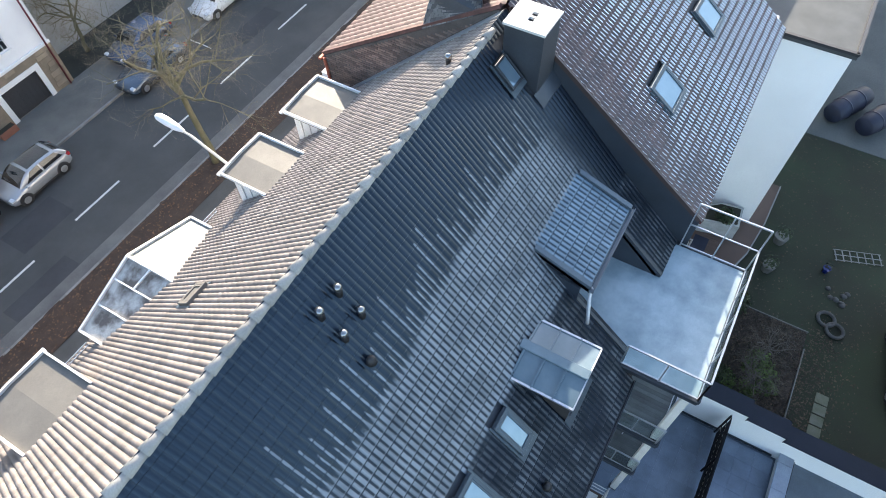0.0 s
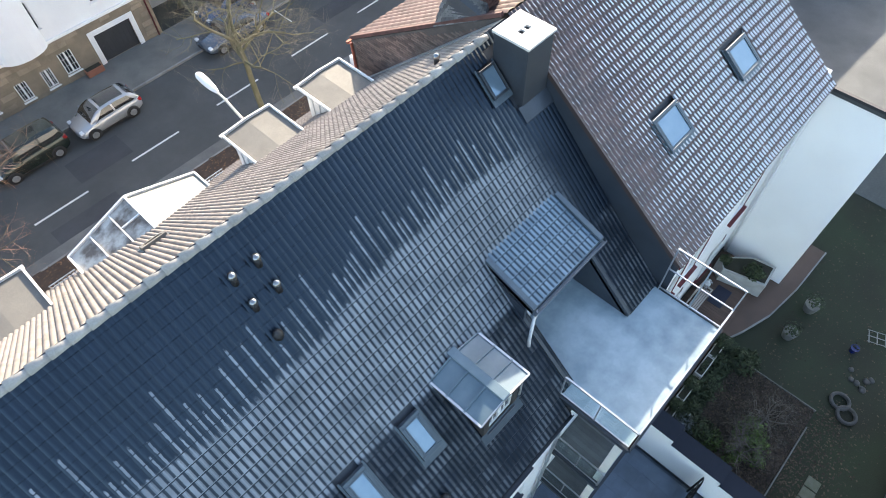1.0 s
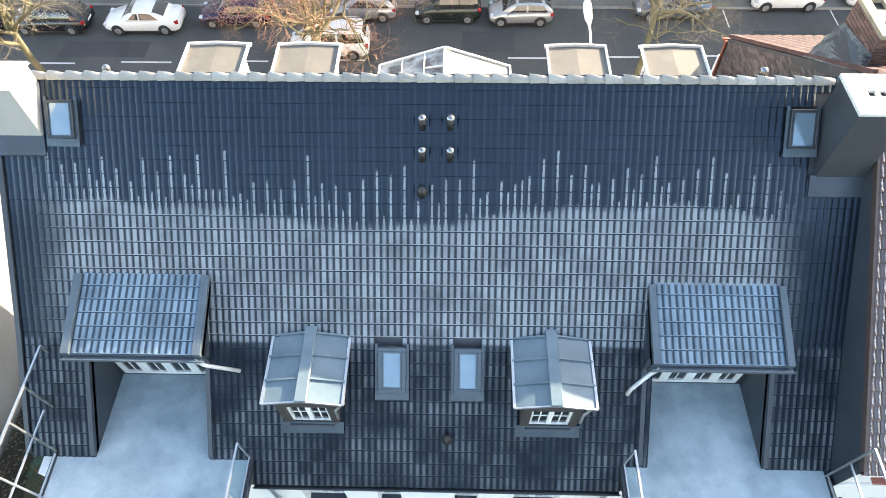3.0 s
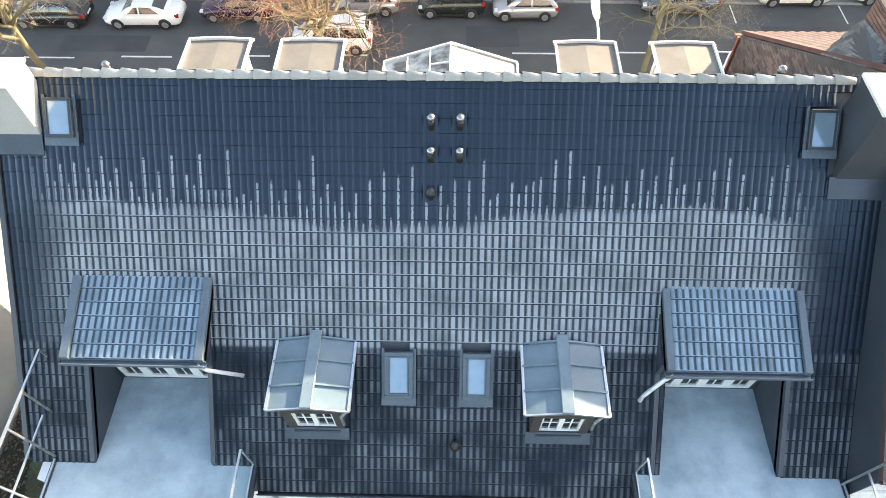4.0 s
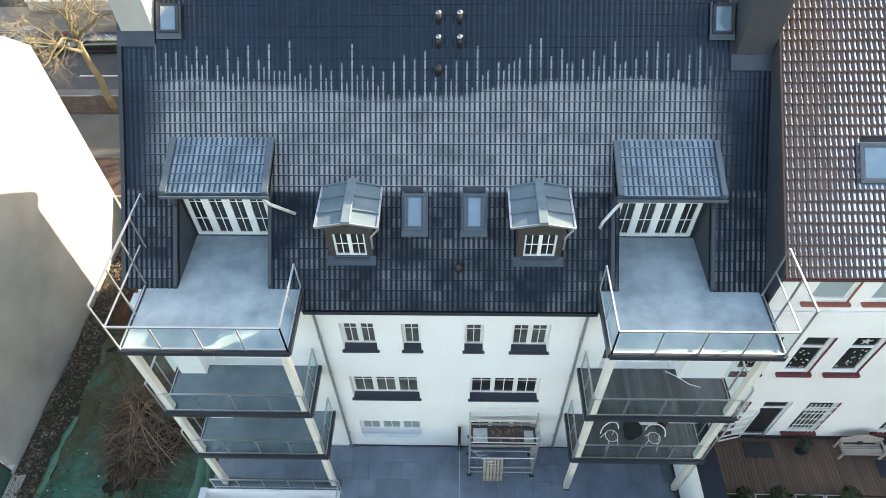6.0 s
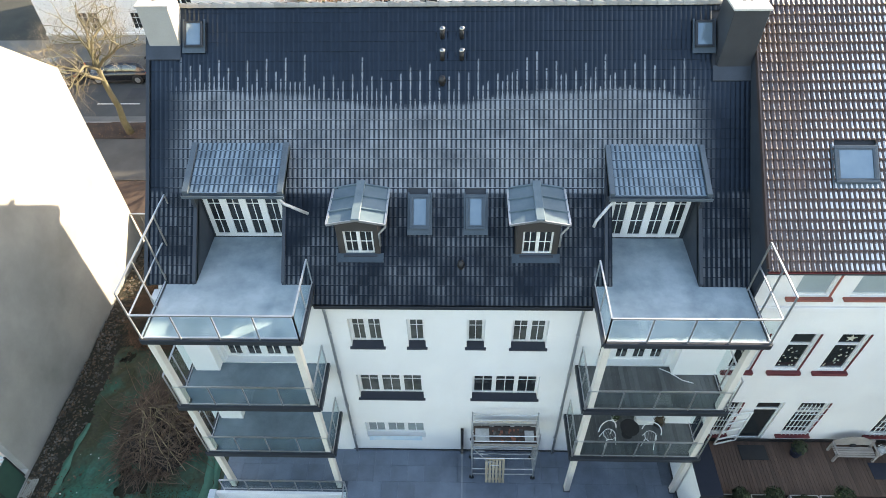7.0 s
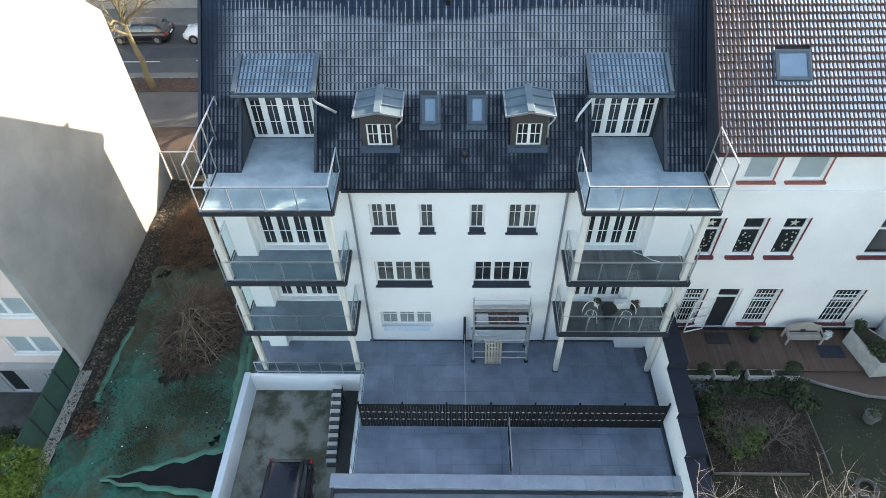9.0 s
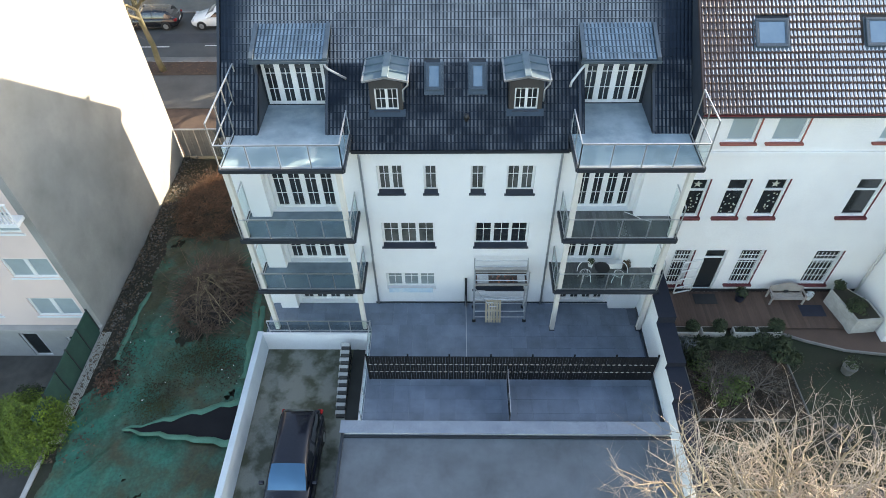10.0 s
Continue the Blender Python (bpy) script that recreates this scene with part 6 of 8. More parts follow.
# ---- across the street ----
def street_house(x0, x1, y, label, wallm, basem, zbase, holes, ztop=11.0, doors=(), fmat=None):
    h = thing("street_house", label, "house")
    up = [q for q in holes if q[2] >= zbase]
    lo = [q for q in holes if q[2] < zbase]
    part("wall", facade(B(), x0, x1, zbase, ztop, y, y + 0.35, up), wallm, h)
    part("base_wall", facade(B(), x0 - 0.02, x1 + 0.02, ST - 0.1, zbase, y - 0.06, y + 0.35, lo + [d[:4] for d in doors]), basem, h, "stone-faced ground floor")
    part("core", cbox(x0, x1, y + 0.5, y + 10, ST - 0.1, ztop), wallm, h)
    part("string_course", cbox(x0 - 0.04, x1 + 0.04, y - 0.14, y - 0.002, zbase - 0.01, zbase + 0.16, 0.02), M_PLASTER2, h)
    b = B()
    prism(b, [(y - 0.4, ztop), (y + 5, ztop + 4), (y + 10.4, ztop)], 0, x0 - 0.1, x1 + 0.1)
    part("roof", b, M_TILE_RED, h)
    for q in holes:
        window(h, *q[:4], y - (0.06 if q[2] < zbase else 0), 2, 2, 3, frame=0.06, sill=(0.06, 0.1), sill_mat=M_PLASTER2)
    for x_0, x_1, z_0, z_1 in doors:
        d = part("garage_door", cbox(x_0, x_1, y + 0.10, y + 0.16, z_0, z_1), mat("dark_garage_door", (0.03, 0.032, 0.035), (0.04, 0.042, 0.046), 2, 0.5), h, "dark garage door in a white surround")
        fr = B()
        box(fr, x_0 - 0.3, x_0, y - 0.10, y + 0.05, z_0, z_1 + 0.3)
        box(fr, x_1, x_1 + 0.3, y - 0.10, y + 0.05, z_0, z_1 + 0.3)
        box(fr, x_0, x_1, y - 0.10, y + 0.05, z_1, z_1 + 0.3)
        part("surround", fr, M_WHITE, d)
        for k in range(8):
            part("door_board", cbox(x_0 + (x_1 - x_0) * k / 8 + 0.01, x_0 + (x_1 - x_0) * (k + 1) / 8 - 0.01, y + 0.085, y + 0.10, z_0 + 0.02, z_1), MATS["dark_garage_door"], d)
    return h


hA = street_house(-1.6, 10.2, 33.7, "white house with a sandstone ground floor and garage", M_PLASTER2, M_STONE, 1.45,
                  [(-0.7, 0.2, -0.75, 0.62), (1.45, 2.1, -0.95, 0.2), (2.95, 3.55, -0.95, 0.2), (4.2, 5.0, -0.75, 0.62), (7.2, 8.3, 2.3, 3.9), (3.2, 4.3, 2.3, 3.9), (0.2, 1.3, 2.3, 3.9)], doors=((6.45, 8.7, ST + 0.08, 0.62),))
part("sign", cbox(-1.3, -1.02, 33.58, 33.62, 0.35, 0.55), M_SIGN, hA, "small plain red sign")
b = B()
n = 10
pts = [(2.9 + 1.25 * math.cos(math.pi + math.pi * k / n), 33.7 + 0.75 * math.sin(math.pi + math.pi * k / n)) for k in range(n + 1)]
prism(b, pts, 2, 1.47, 9.0)
part("bay", b, M_PLASTER2, hA, "rounded white bay")
tb = B()
tube(tb, [(9.95, 33.55, 8), (9.95, 33.55, ST + 0.1)], 0.05)
part("downpipe", tb, M_REDTRIM, hA, smooth=True)
street_house(-31.0, -12.5, 33.2, "long pale house front with a grey plinth", M_PLASTER2, M_RENDER_LT, -0.5, [(-28.2, -26.6, -0.1, 1.2), (-24.2, -22.8, -0.1, 1.2), (-20.9, -19.3, 0.3, 2.4), (-17.0, -15.6, 0.1, 1.4)], doors=())
street_house(-11.2, -2.9, 34.4, "set-back pale house behind bare trees", M_PLASTER2, M_RENDER_LT, 0.2, [(-9.8, -8.6, 1.0, 2.4), (-6.2, -5.0, 1.0, 2.4)])
# unseen houses, added to keep the low sun off the road
for hx0, hx1, hl in ((13.8, 27.5, "pale house row added across the street to shade the road"), (29.5, 44.0, "tall pale house added across the street to shade the road"), (46.5, 66.0, "long house row added up the street to shade the road")):
    street_house(hx0, hx1, 37.2 if hx0 < 20 else 34.5, hl, M_PLASTER2, M_RENDER_LT, 1.0, [(hx0 + 2.0 + 3.2 * k, hx0 + 3.2 + 3.2 * k, 2.0, 3.6) for k in range(int((hx1 - hx0 - 3) / 3.2))], ztop=12.5)
b = B()
box(b, 10.4, 40, 36.5, 36.8, ST - 0.1, 2.4)
structure("garden_wall_far", b, M_RENDER_LT, "pale garden wall across the street", "wall")
pot = thing("flower_trough", "brick-red flower trough beside the garage", "planter")
part("trough", cbox(5.0, 6.0, 33.1, 33.5, ST + 0.09, ST + 0.5, 0.02), M_TERRA, pot)
part("soil", cbox(5.05, 5.95, 33.14, 33.46, ST + 0.47, ST + 0.515), M_SOIL, pot)


# ---- parked cars ----
def car(x, y, yaw, paintm, label, L=4.0, W=1.72, H=1.45, belt=0.92, cab=(0.26, 0.95), top=(0.45, 0.84), hood=0.80, dark_roof=False, z=None, tail=None, screen=None):
    root = thing("car", label, "car", "cars at the kerb", pose(x, y, ST if z is None else z, 0, 0, yaw))
    hw = W / 2
    tail = tail or belt

    def ring(u, w, zb, zt):
        xx = u * L - L / 2
        return [(xx, w * 0.86, zb), (xx, w * 0.985, zb + 0.12), (xx, w, (zb + zt) / 2), (xx, w * 0.965, zt - 0.10), (xx, w * 0.86, zt), (xx, 0, zt + 0.035),
                (xx, -w * 0.86, zt), (xx, -w * 0.965, zt - 0.10), (xx, -w, (zb + zt) / 2), (xx, -w * 0.985, zb + 0.12), (xx, -w * 0.86, zb)]
    st = [(0.0, hw * 0.72, 0.34, 0.58), (0.025, hw * 0.86, 0.25, 0.66), (0.08, hw * 0.95, 0.2, 0.72), (0.16, hw, 0.2, hood), (cab[0], hw, 0.2, belt - 0.02), (0.5, hw, 0.2, belt), (0.75, hw, 0.2, belt + 0.02), (0.92, hw * 0.98, 0.2, tail), (0.975, hw * 0.92, 0.27, tail - 0.05), (1.0, hw * 0.84, 0.36, tail - 0.16)]
    b = B()
    rings = [[b.verts.new(p) for p in ring(*s)] for s in st]
    for r, s in zip(rings, rings[1:]):
        for k in range(10):
            b.faces.new((r[k], s[k], s[k + 1], r[k + 1]))
        b.faces.new((r[10], s[10], s[0], r[0]))
    b.faces.new(rings[0])
    b.faces.new(rings[-1][::-1])
    bmesh.ops.recalc_face_normals(b, faces=b.faces[:])
    body_ = part("body", b, paintm, root, smooth=True)
    # cabin: one curved shell, with the panes let into it
    x0, x1, t0, t1 = cab[0] * L - L / 2, cab[1] * L - L / 2, top[0] * L - L / 2, top[1] * L - L / 2
    wb, wt = hw * 0.92, hw * 0.70
    low = belt - 0.03

    def roof_line(x_):
        if x_ < t0:
            u = (x_ - x0) / (t0 - x0)
            return low + (H - 0.03 - low) * math.sin(u * math.pi / 2) ** 0.85
        if x_ > t1:
            u = (x1 - x_) / (x1 - t1)
            return low + (H - 0.06 - low) * math.sin(max(u, 0) * math.pi / 2) ** 0.8
        u = (x_ - t0) / (t1 - t0)
        return H - 0.03 * (1 - u) - 0.06 * u + 0.05 * math.sin(math.pi * u)

    def shell(x_, v, out=0.0):
        zt, a = roof_line(x_), abs(v)
        f = max(0.0, (zt - low) / (H - low))
        w0 = wb * (1 - 0.10 * max(0, (x0 + 0.35 - x_) / 0.35) - 0.12 * max(0, (x_ - x1 + 0.45) / 0.45))
        w1 = w0 + (wt - wb) * f
        if a > 0.62:
            g = (1 - a) / 0.38
            y_, z_, ny, nz_ = w0 + (w1 - w0) * g + 0.03 * math.sin(math.pi * g) * f, low + (zt - 0.06 * f - low) * g, 1.0, 0.35
        else:
            g = a / 0.62
            y_, z_, ny, nz_ = w1 * g, zt - 0.06 * f * g ** 3, 0.2 * g, 1.0
        return (x_, math.copysign(y_ + out * ny, v) if v else 0.0, z_ + out * nz_)

    def patch_of(xa, xb, va, vb, nx_, nv, out, xa2=None, xb2=None):
        """A piece of the shell between two stations and two lines along it; xa2 and xb2 slant its upper ends."""
        pb = B()
        g = []
        for i in range(nx_ + 1):
            row_ = []
            for k in range(nv + 1):
                w = k / nv
                a_, c_ = xa + ((xa if xa2 is None else xa2) - xa) * w, xb + ((xb if xb2 is None else xb2) - xb) * w
                row_.append(pb.verts.new(shell(a_ + (c_ - a_) * i / nx_, va + (vb - va) * w, out)))
            g.append(row_)
        for i in range(nx_):
            for k in range(nv):
                pb.faces.new((g[i][k], g[i + 1][k], g[i + 1][k + 1], g[i][k + 1]))
        bmesh.ops.recalc_face_normals(pb, faces=pb.faces[:])
        if sum((f.normal.z for f in pb.faces)) < 0:
            bmesh.ops.reverse_faces(pb, faces=pb.faces[:])
        return pb
    part("cabin", patch_of(x0, x1, -1, 1, 18, 18, 0.0), paintm, root, smooth=True)
    part("windscreen", patch_of(x0 + 0.04, t0 - 0.05, -0.60, 0.60, 6, 8, 0.012), screen or M_CARGLASS, root, smooth=True)
    part("rear_window", patch_of(t1 + 0.06, x1 - (x1 - t1) * 0.25, -0.56, 0.56, 6, 8, 0.012), M_CARGLASS, root, smooth=True)
    if dark_roof:
        part("glass_roof", patch_of(t0 + 0.10, t1 - 0.12, -0.54, 0.54, 6, 8, 0.010), M_CARGLASS, root, smooth=True)
    mid, quarter = x0 + (t1 - x0) * 0.60, x1 - (x1 - t1) * 0.55
    for s in (-1, 1):
        part("side_window", patch_of(x0 + 0.42, mid - 0.05, s * 0.95, s * 0.67, 6, 3, 0.010, t0 + 0.06, mid - 0.05), M_CARGLASS, root, smooth=True)
        part("side_window", patch_of(mid + 0.05, quarter, s * 0.95, s * 0.67, 6, 3, 0.010, mid + 0.05, t1 - 0.02), M_CARGLASS, root, smooth=True)
        part("door_seam", bar(B(), (mid, s * (hw + 0.002), 0.32), (mid, s * (wb + 0.012), belt - 0.04), 0.012, 0.012), M_PLASTICDK, root)
        part("sill_strip", cbox(-L * 0.28, L * 0.26, s * hw * 0.97 - 0.02, s * hw * 0.97 + 0.02, 0.20, 0.30), M_PLASTICDK, root)
        for u in (0.185, 0.80):
            part("wheel_arch", tube(B(), [(u * L - L / 2, s * (hw - 0.16), 0.33), (u * L - L / 2, s * (hw + 0.004), 0.33)], 0.365, 20), M_PLASTICDK, root)
    for u in (0.185, 0.80):
        for s in (-1, 1):
            cx, cy = u * L - L / 2, s * (hw - 0.075)
            b = B()
            tube(b, [(cx, cy - 0.10, 0.31), (cx, cy - 0.075, 0.31), (cx, cy + 0.075, 0.31), (cx, cy + 0.10, 0.31)], [0.28, 0.315, 0.315, 0.28], 18)
            wh = part("wheel", b, M_TYRE, root, smooth=False)
            b = B()
            tube(b, [(cx, cy + s * 0.085, 0.31), (cx, cy + s * 0.108, 0.31)], [0.21, 0.19], 14)
            part("rim", b, M_RIM, wh)
    for s in (-1, 1):
        part("headlight", box(B(), -L / 2 + 0.06, -L / 2 + 0.28, s * hw * 0.74 - 0.14, s * hw * 0.74 + 0.14, 0.60, 0.715, 0.03), M_LAMPCLR, root)
        part("tail_light", box(B(), L / 2 - 0.22, L / 2 - 0.01, s * hw * 0.80 - 0.10, s * hw * 0.80 + 0.10, tail - 0.26, tail - 0.07, 0.02), M_LAMPRED, root)
        part("mirror", box(B(), x0 + 0.25, x0 + 0.37, s * (hw + 0.09) - 0.09, s * (hw + 0.09) + 0.09, belt - 0.02, belt + 0.11, 0.02), paintm, root)
    part("bumper_grille", cbox(-L / 2 - 0.012, -L / 2 + 0.05, -hw * 0.5, hw * 0.5, 0.36, 0.5), M_PLASTICDK, root)
    part("plate", cbox(L / 2 - 0.012, L / 2 + 0.012, -0.26, 0.26, 0.55, 0.66), M_WHITE, root)
    return root


SILVER, WHITE_P, BLACK_P = paint("silver_paint", (0.42, 0.43, 0.44), 0.5), paint("white_car_paint", (0.72, 0.72, 0.71), 0), paint("black_car_paint", (0.012, 0.012, 0.015), 0)
GREY_P, BLUE_P, GREEN_P = paint("grey_blue_paint", (0.10, 0.13, 0.17), 0.5), paint("steel_blue_paint", (0.075, 0.115, 0.19), 0.4), paint("dark_green_paint", (0.02, 0.028, 0.022), 0.2)
car(4.0, 29.35, 0.8, SILVER, "silver small hatchback with a dark roof at the kerb", 3.75, 1.68, 1.46, dark_roof=True, cab=(0.20, 0.985), top=(0.42, 0.84))
car(-18.1, 28.45, 0.8, WHITE_P, "white saloon parked at the kerb", 4.45, 1.80, 1.42, cab=(0.26, 0.88), top=(0.44, 0.68), belt=0.95)
car(19.9, 30.95, 1.5, WHITE_P, "white estate parked at the kerb", 4.2, 1.76, 1.48, cab=(0.24, 0.985), top=(0.42, 0.88), belt=0.95)
car(25.7, 31.25, 1.5, WHITE_P, "white compact off-roader parked at the kerb", 4.4, 1.84, 1.62, belt=1.0, hood=0.92, cab=(0.25, 0.98), top=(0.42, 0.84))
car(31.5, 31.1, 1.5, SILVER, "silver car parked at the kerb", 4.3, 1.76, 1.48)
car(-5.3, 29.7, 0.8, SILVER, "silver small hatchback under bare branches", 3.9, 1.72, 1.48, cab=(0.20, 0.985), top=(0.42, 0.84))
car(-0.3, 29.6, 0.8, GREEN_P, "dark off-roader with a pale roof panel", 3.9, 1.72, 1.68, belt=1.05, hood=0.98, cab=(0.28, 0.98), top=(0.38, 0.94))
car(13.0, 30.05, 1.2, GREY_P, "grey-blue saloon parked at the kerb", 4.5, 1.78, 1.42, cab=(0.27, 0.86), top=(0.42, 0.70))
car(14.3, 32.3, 1.2, BLUE_P, "blue car parked on the footway", 4.1, 1.72, 1.45)
car(-23.6, 28.4, 0.8, BLACK_P, "black car parked at the kerb", 4.5, 1.8, 1.46)
car(-12.8, 29.1, 0.8, paint("dark_violet_paint", (0.035, 0.012, 0.045), 0.3), "dark violet car behind bare branches", 4.2, 1.75, 1.46)
car(-28.5, 28.1, 0.8, BLACK_P, "black car at the kerb", 4.4, 1.8, 1.5)
van = car(-6.9, 26.3, 1.5, WHITE_P, "white minibus on the road", 4.5, 1.84, 1.80, belt=1.04, hood=0.97, cab=(0.17, 0.99), top=(0.36, 0.93))
for s in (-0.55, 0.55):
    part("roof_bar", bar(B(), (-0.5, s, 1.84), (1.75, s, 1.83), 0.035), M_STEEL, van)
car(-6.20, -7.42, 90, paint("blue_black_paint", (0.006, 0.007, 0.014), 0.0, 0.25, 0.4), "blue-black estate car parked in the concrete yard", 4.65, 1.76, 1.47, cab=(0.28, 0.985), top=(0.47, 0.90), z=CY, screen=M_SCREEN)
car(13.2, -9.6, 8, BLACK_P, "black car parked beside the garden", 4.3, 1.78, 1.48, z=GZ)

# ---- street lamp ----
lamp = thing("street_lamp", "white street lamp on a slim grey mast", "street lamp")
part("mast", tube(B(), [(5.1, 14.1, ST), (5.1, 14.1, 6.2), (5.08, 14.35, 7.1), (5.0, 15.6, 7.95), (4.97, 16.0, 8.08)], [0.08, 0.06, 0.055, 0.045, 0.04], 10), M_POST, lamp, smooth=True)
hd = B()
st = [(15.85, 0.06, 8.05, 8.12), (16.1, 0.13, 8.05, 8.22), (16.5, 0.16, 8.12, 8.32), (16.85, 0.15, 8.2, 8.36), (16.98, 0.08, 8.25, 8.34)]
rings = []
for yy, w, z0, z1 in st:
    rings.append([hd.verts.new((4.97 + dx, yy, zz)) for dx, zz in ((-w, z0 + 0.05), (-w * 0.7, z0), (w * 0.7, z0), (w, z0 + 0.05), (w * 0.8, z1 - 0.02), (0, z1), (-w * 0.8, z1 - 0.02))])
for r, s in zip(rings, rings[1:]):
    for k in range(7):
        hd.faces.new((r[k], r[(k + 1) % 7], s[(k + 1) % 7], s[k]))
hd.faces.new(rings[0])
hd.faces.new(rings[-1][::-1])
bmesh.ops.recalc_face_normals(hd, faces=hd.faces[:])
part("lamp_head", hd, M_WHITE, lamp, smooth=True)


M_GREYTWIG = mat("grey_bush_twigs", (0.14, 0.12, 0.10), (0.08, 0.07, 0.06), 2.0, 0.9, island=0.3)


# ---- bare trees and shrubs ----
def grow(rn, p, d, length, r, depth, segs, spread, up, kids=3, bend=0.25, thin=0.62):
    steps = 3 if depth > 1 else 2
    cur = p.copy()
    for i in range(steps):
        d = (d + Vector((rn.gauss(0, bend), rn.gauss(0, bend), rn.gauss(0, bend) + up))).normalized()
        nxt = cur + d * (length / steps)
        r2 = r * (0.82 if depth else 0.5)
        segs.setdefault(depth, []).append((cur.copy(), nxt.copy(), r, r2))
        if depth > 0 and i >= 0:
            for k in range(kids if i == steps - 1 else max(1, kids - 2)):
                ax = d.orthogonal().normalized()
                ax.rotate(Matrix.Rotation(rn.uniform(0, 2 * math.pi), 3, d))
                nd = (d * rn.uniform(0.35, 0.9) + ax * spread * rn.uniform(0.6, 1.3)).normalized()
                grow(rn, cur.lerp(nxt, rn.uniform(0.3, 1.0)), nd, length * rn.uniform(0.55, 0.8), r2 * thin, depth - 1, segs, spread, up, kids, bend, thin)
        cur, r = nxt, r2


def bare_tree(base, trunk_h, lean, r, depth, seed, label, crown_len, spread=0.9, up=0.08, kids=3, bark=None, twig=None, limbs=5, group="street trees", thin=0.62, bend=0.25):
    rn = random.Random(seed)
    t = thing("bare_tree", label, "tree", group)
    base = Vector(base)
    top = base + Vector((lean[0], lean[1], trunk_h))
    pts = [base.lerp(top, k / 5) + Vector((rn.gauss(0, 0.05), rn.gauss(0, 0.05), 0)) * (0 < k < 5) for k in range(6)]
    part("trunk", tube(B(), pts, [r * 1.25, r, r * 0.92, r * 0.85, r * 0.78, r * 0.7], 9), bark or M_BARKMOSS, t, smooth=True)
    segs = {}
    for k in range(limbs):
        a = 2 * math.pi * (k + rn.uniform(-0.3, 0.3)) / limbs
        d = Vector((math.cos(a) * spread, math.sin(a) * spread, rn.uniform(0.5, 1.0))).normalized()
        p = base.lerp(top, rn.uniform(0.75, 1.0))
        grow(rn, p, d, crown_len * rn.uniform(0.8, 1.2), r * 0.55, depth, segs, spread, up, kids, bend, thin)
    grow(rn, top, (top - base).normalized(), crown_len, r * 0.62, depth, segs, spread, up, kids, bend, thin)
    V, F = branch_mesh([s for dd, ss in segs.items() if dd >= 2 for s in ss], 5)
    part_data("branch_work", V, F, bark or M_BARKMOSS, t, smooth=True)
    V, F = branch_mesh([s for dd, ss in segs.items() if dd < 2 for s in ss], 3)
    part_data("crown", V, F, twig or M_TWIG, t, "fine bare twigs")
    return t


bare_tree((-6.0, 22.1, ST), 4.6, (-0.9, 0.9), 0.22, 4, 11, "bare street tree with a wide russet crown", 3.3, 1.0, 0.05, 3, twig=M_TWIGRED, limbs=7)
bare_tree((9.4, 22.2, ST), 5.0, (0.35, 1.0), 0.17, 4, 5, "slender bare street tree with thin branches", 2.5, 0.95, 0.05, 3, limbs=6, thin=0.55)
bare_tree((-20.6, 21.6, ST), 4.6, (-0.5, 0.4), 0.20, 4, 21, "bare street tree with pale twigs", 2.7, 0.95, 0.06, 3)
bare_tree((25.5, 22.0, ST), 5.0, (0.2, 0.5), 0.2, 3, 8, "bare street tree beside the road", 2.2, 0.9, 0.06, 3)
bare_tree((12.5, 35.0, ST), 2.2, (0.3, 0.2), 0.12, 4, 31, "tangled bare tree by the far footway", 1.7, 1.0, 0.05, 3, twig=M_BARK, group="garden trees")
bare_tree((8.1, -13.7, ST - 0.1), 6.2, (-0.3, 0.4), 0.27, 4, 41, "tall spreading bare tree in low sun", 3.1, 0.85, 0.12, 3, bark=mat("sunny_bark", (0.32, 0.27, 0.20), (0.24, 0.205, 0.14), 2, 0.9), twig=mat("pale_twigs", (0.43, 0.365, 0.30), (0.28, 0.235, 0.19), 1.5, 0.9, island=0.3), limbs=13, group="garden trees", thin=0.68, bend=0.24)
bare_tree((10.6, -12.6, GZ), 4.5, (0.2, 0.4), 0.16, 4, 47, "bare garden tree with pale twigs", 2.1, 0.9, 0.10, 3, twig=MATS["pale_twigs"], limbs=6, group="garden trees", thin=0.8)
bare_tree((11.3, -4.7, GZ), 0.4, (0.1, 0.1), 0.05, 3, 51, "low tangled bare bush in the garden", 0.75, 1.1, 0.02, 3, bark=M_GREYTWIG, twig=M_GREYTWIG, limbs=7, group="garden trees")
bare_tree((9.6, -4.6, GZ), 0.4, (0.1, 0.1), 0.05, 3, 52, "low tangled bare bush in the garden", 0.7, 1.1, 0.02, 3, bark=M_GREYTWIG, twig=M_GREYTWIG, limbs=6, group="garden trees")
bare_tree((10.2, -4.4, GZ), 0.3, (0.1, 0.1), 0.04, 3, 53, "low tangled bare bush in the garden", 0.6, 1.1, 0.02, 3, bark=M_GREYTWIG, twig=M_GREYTWIG, limbs=6, group="garden trees")


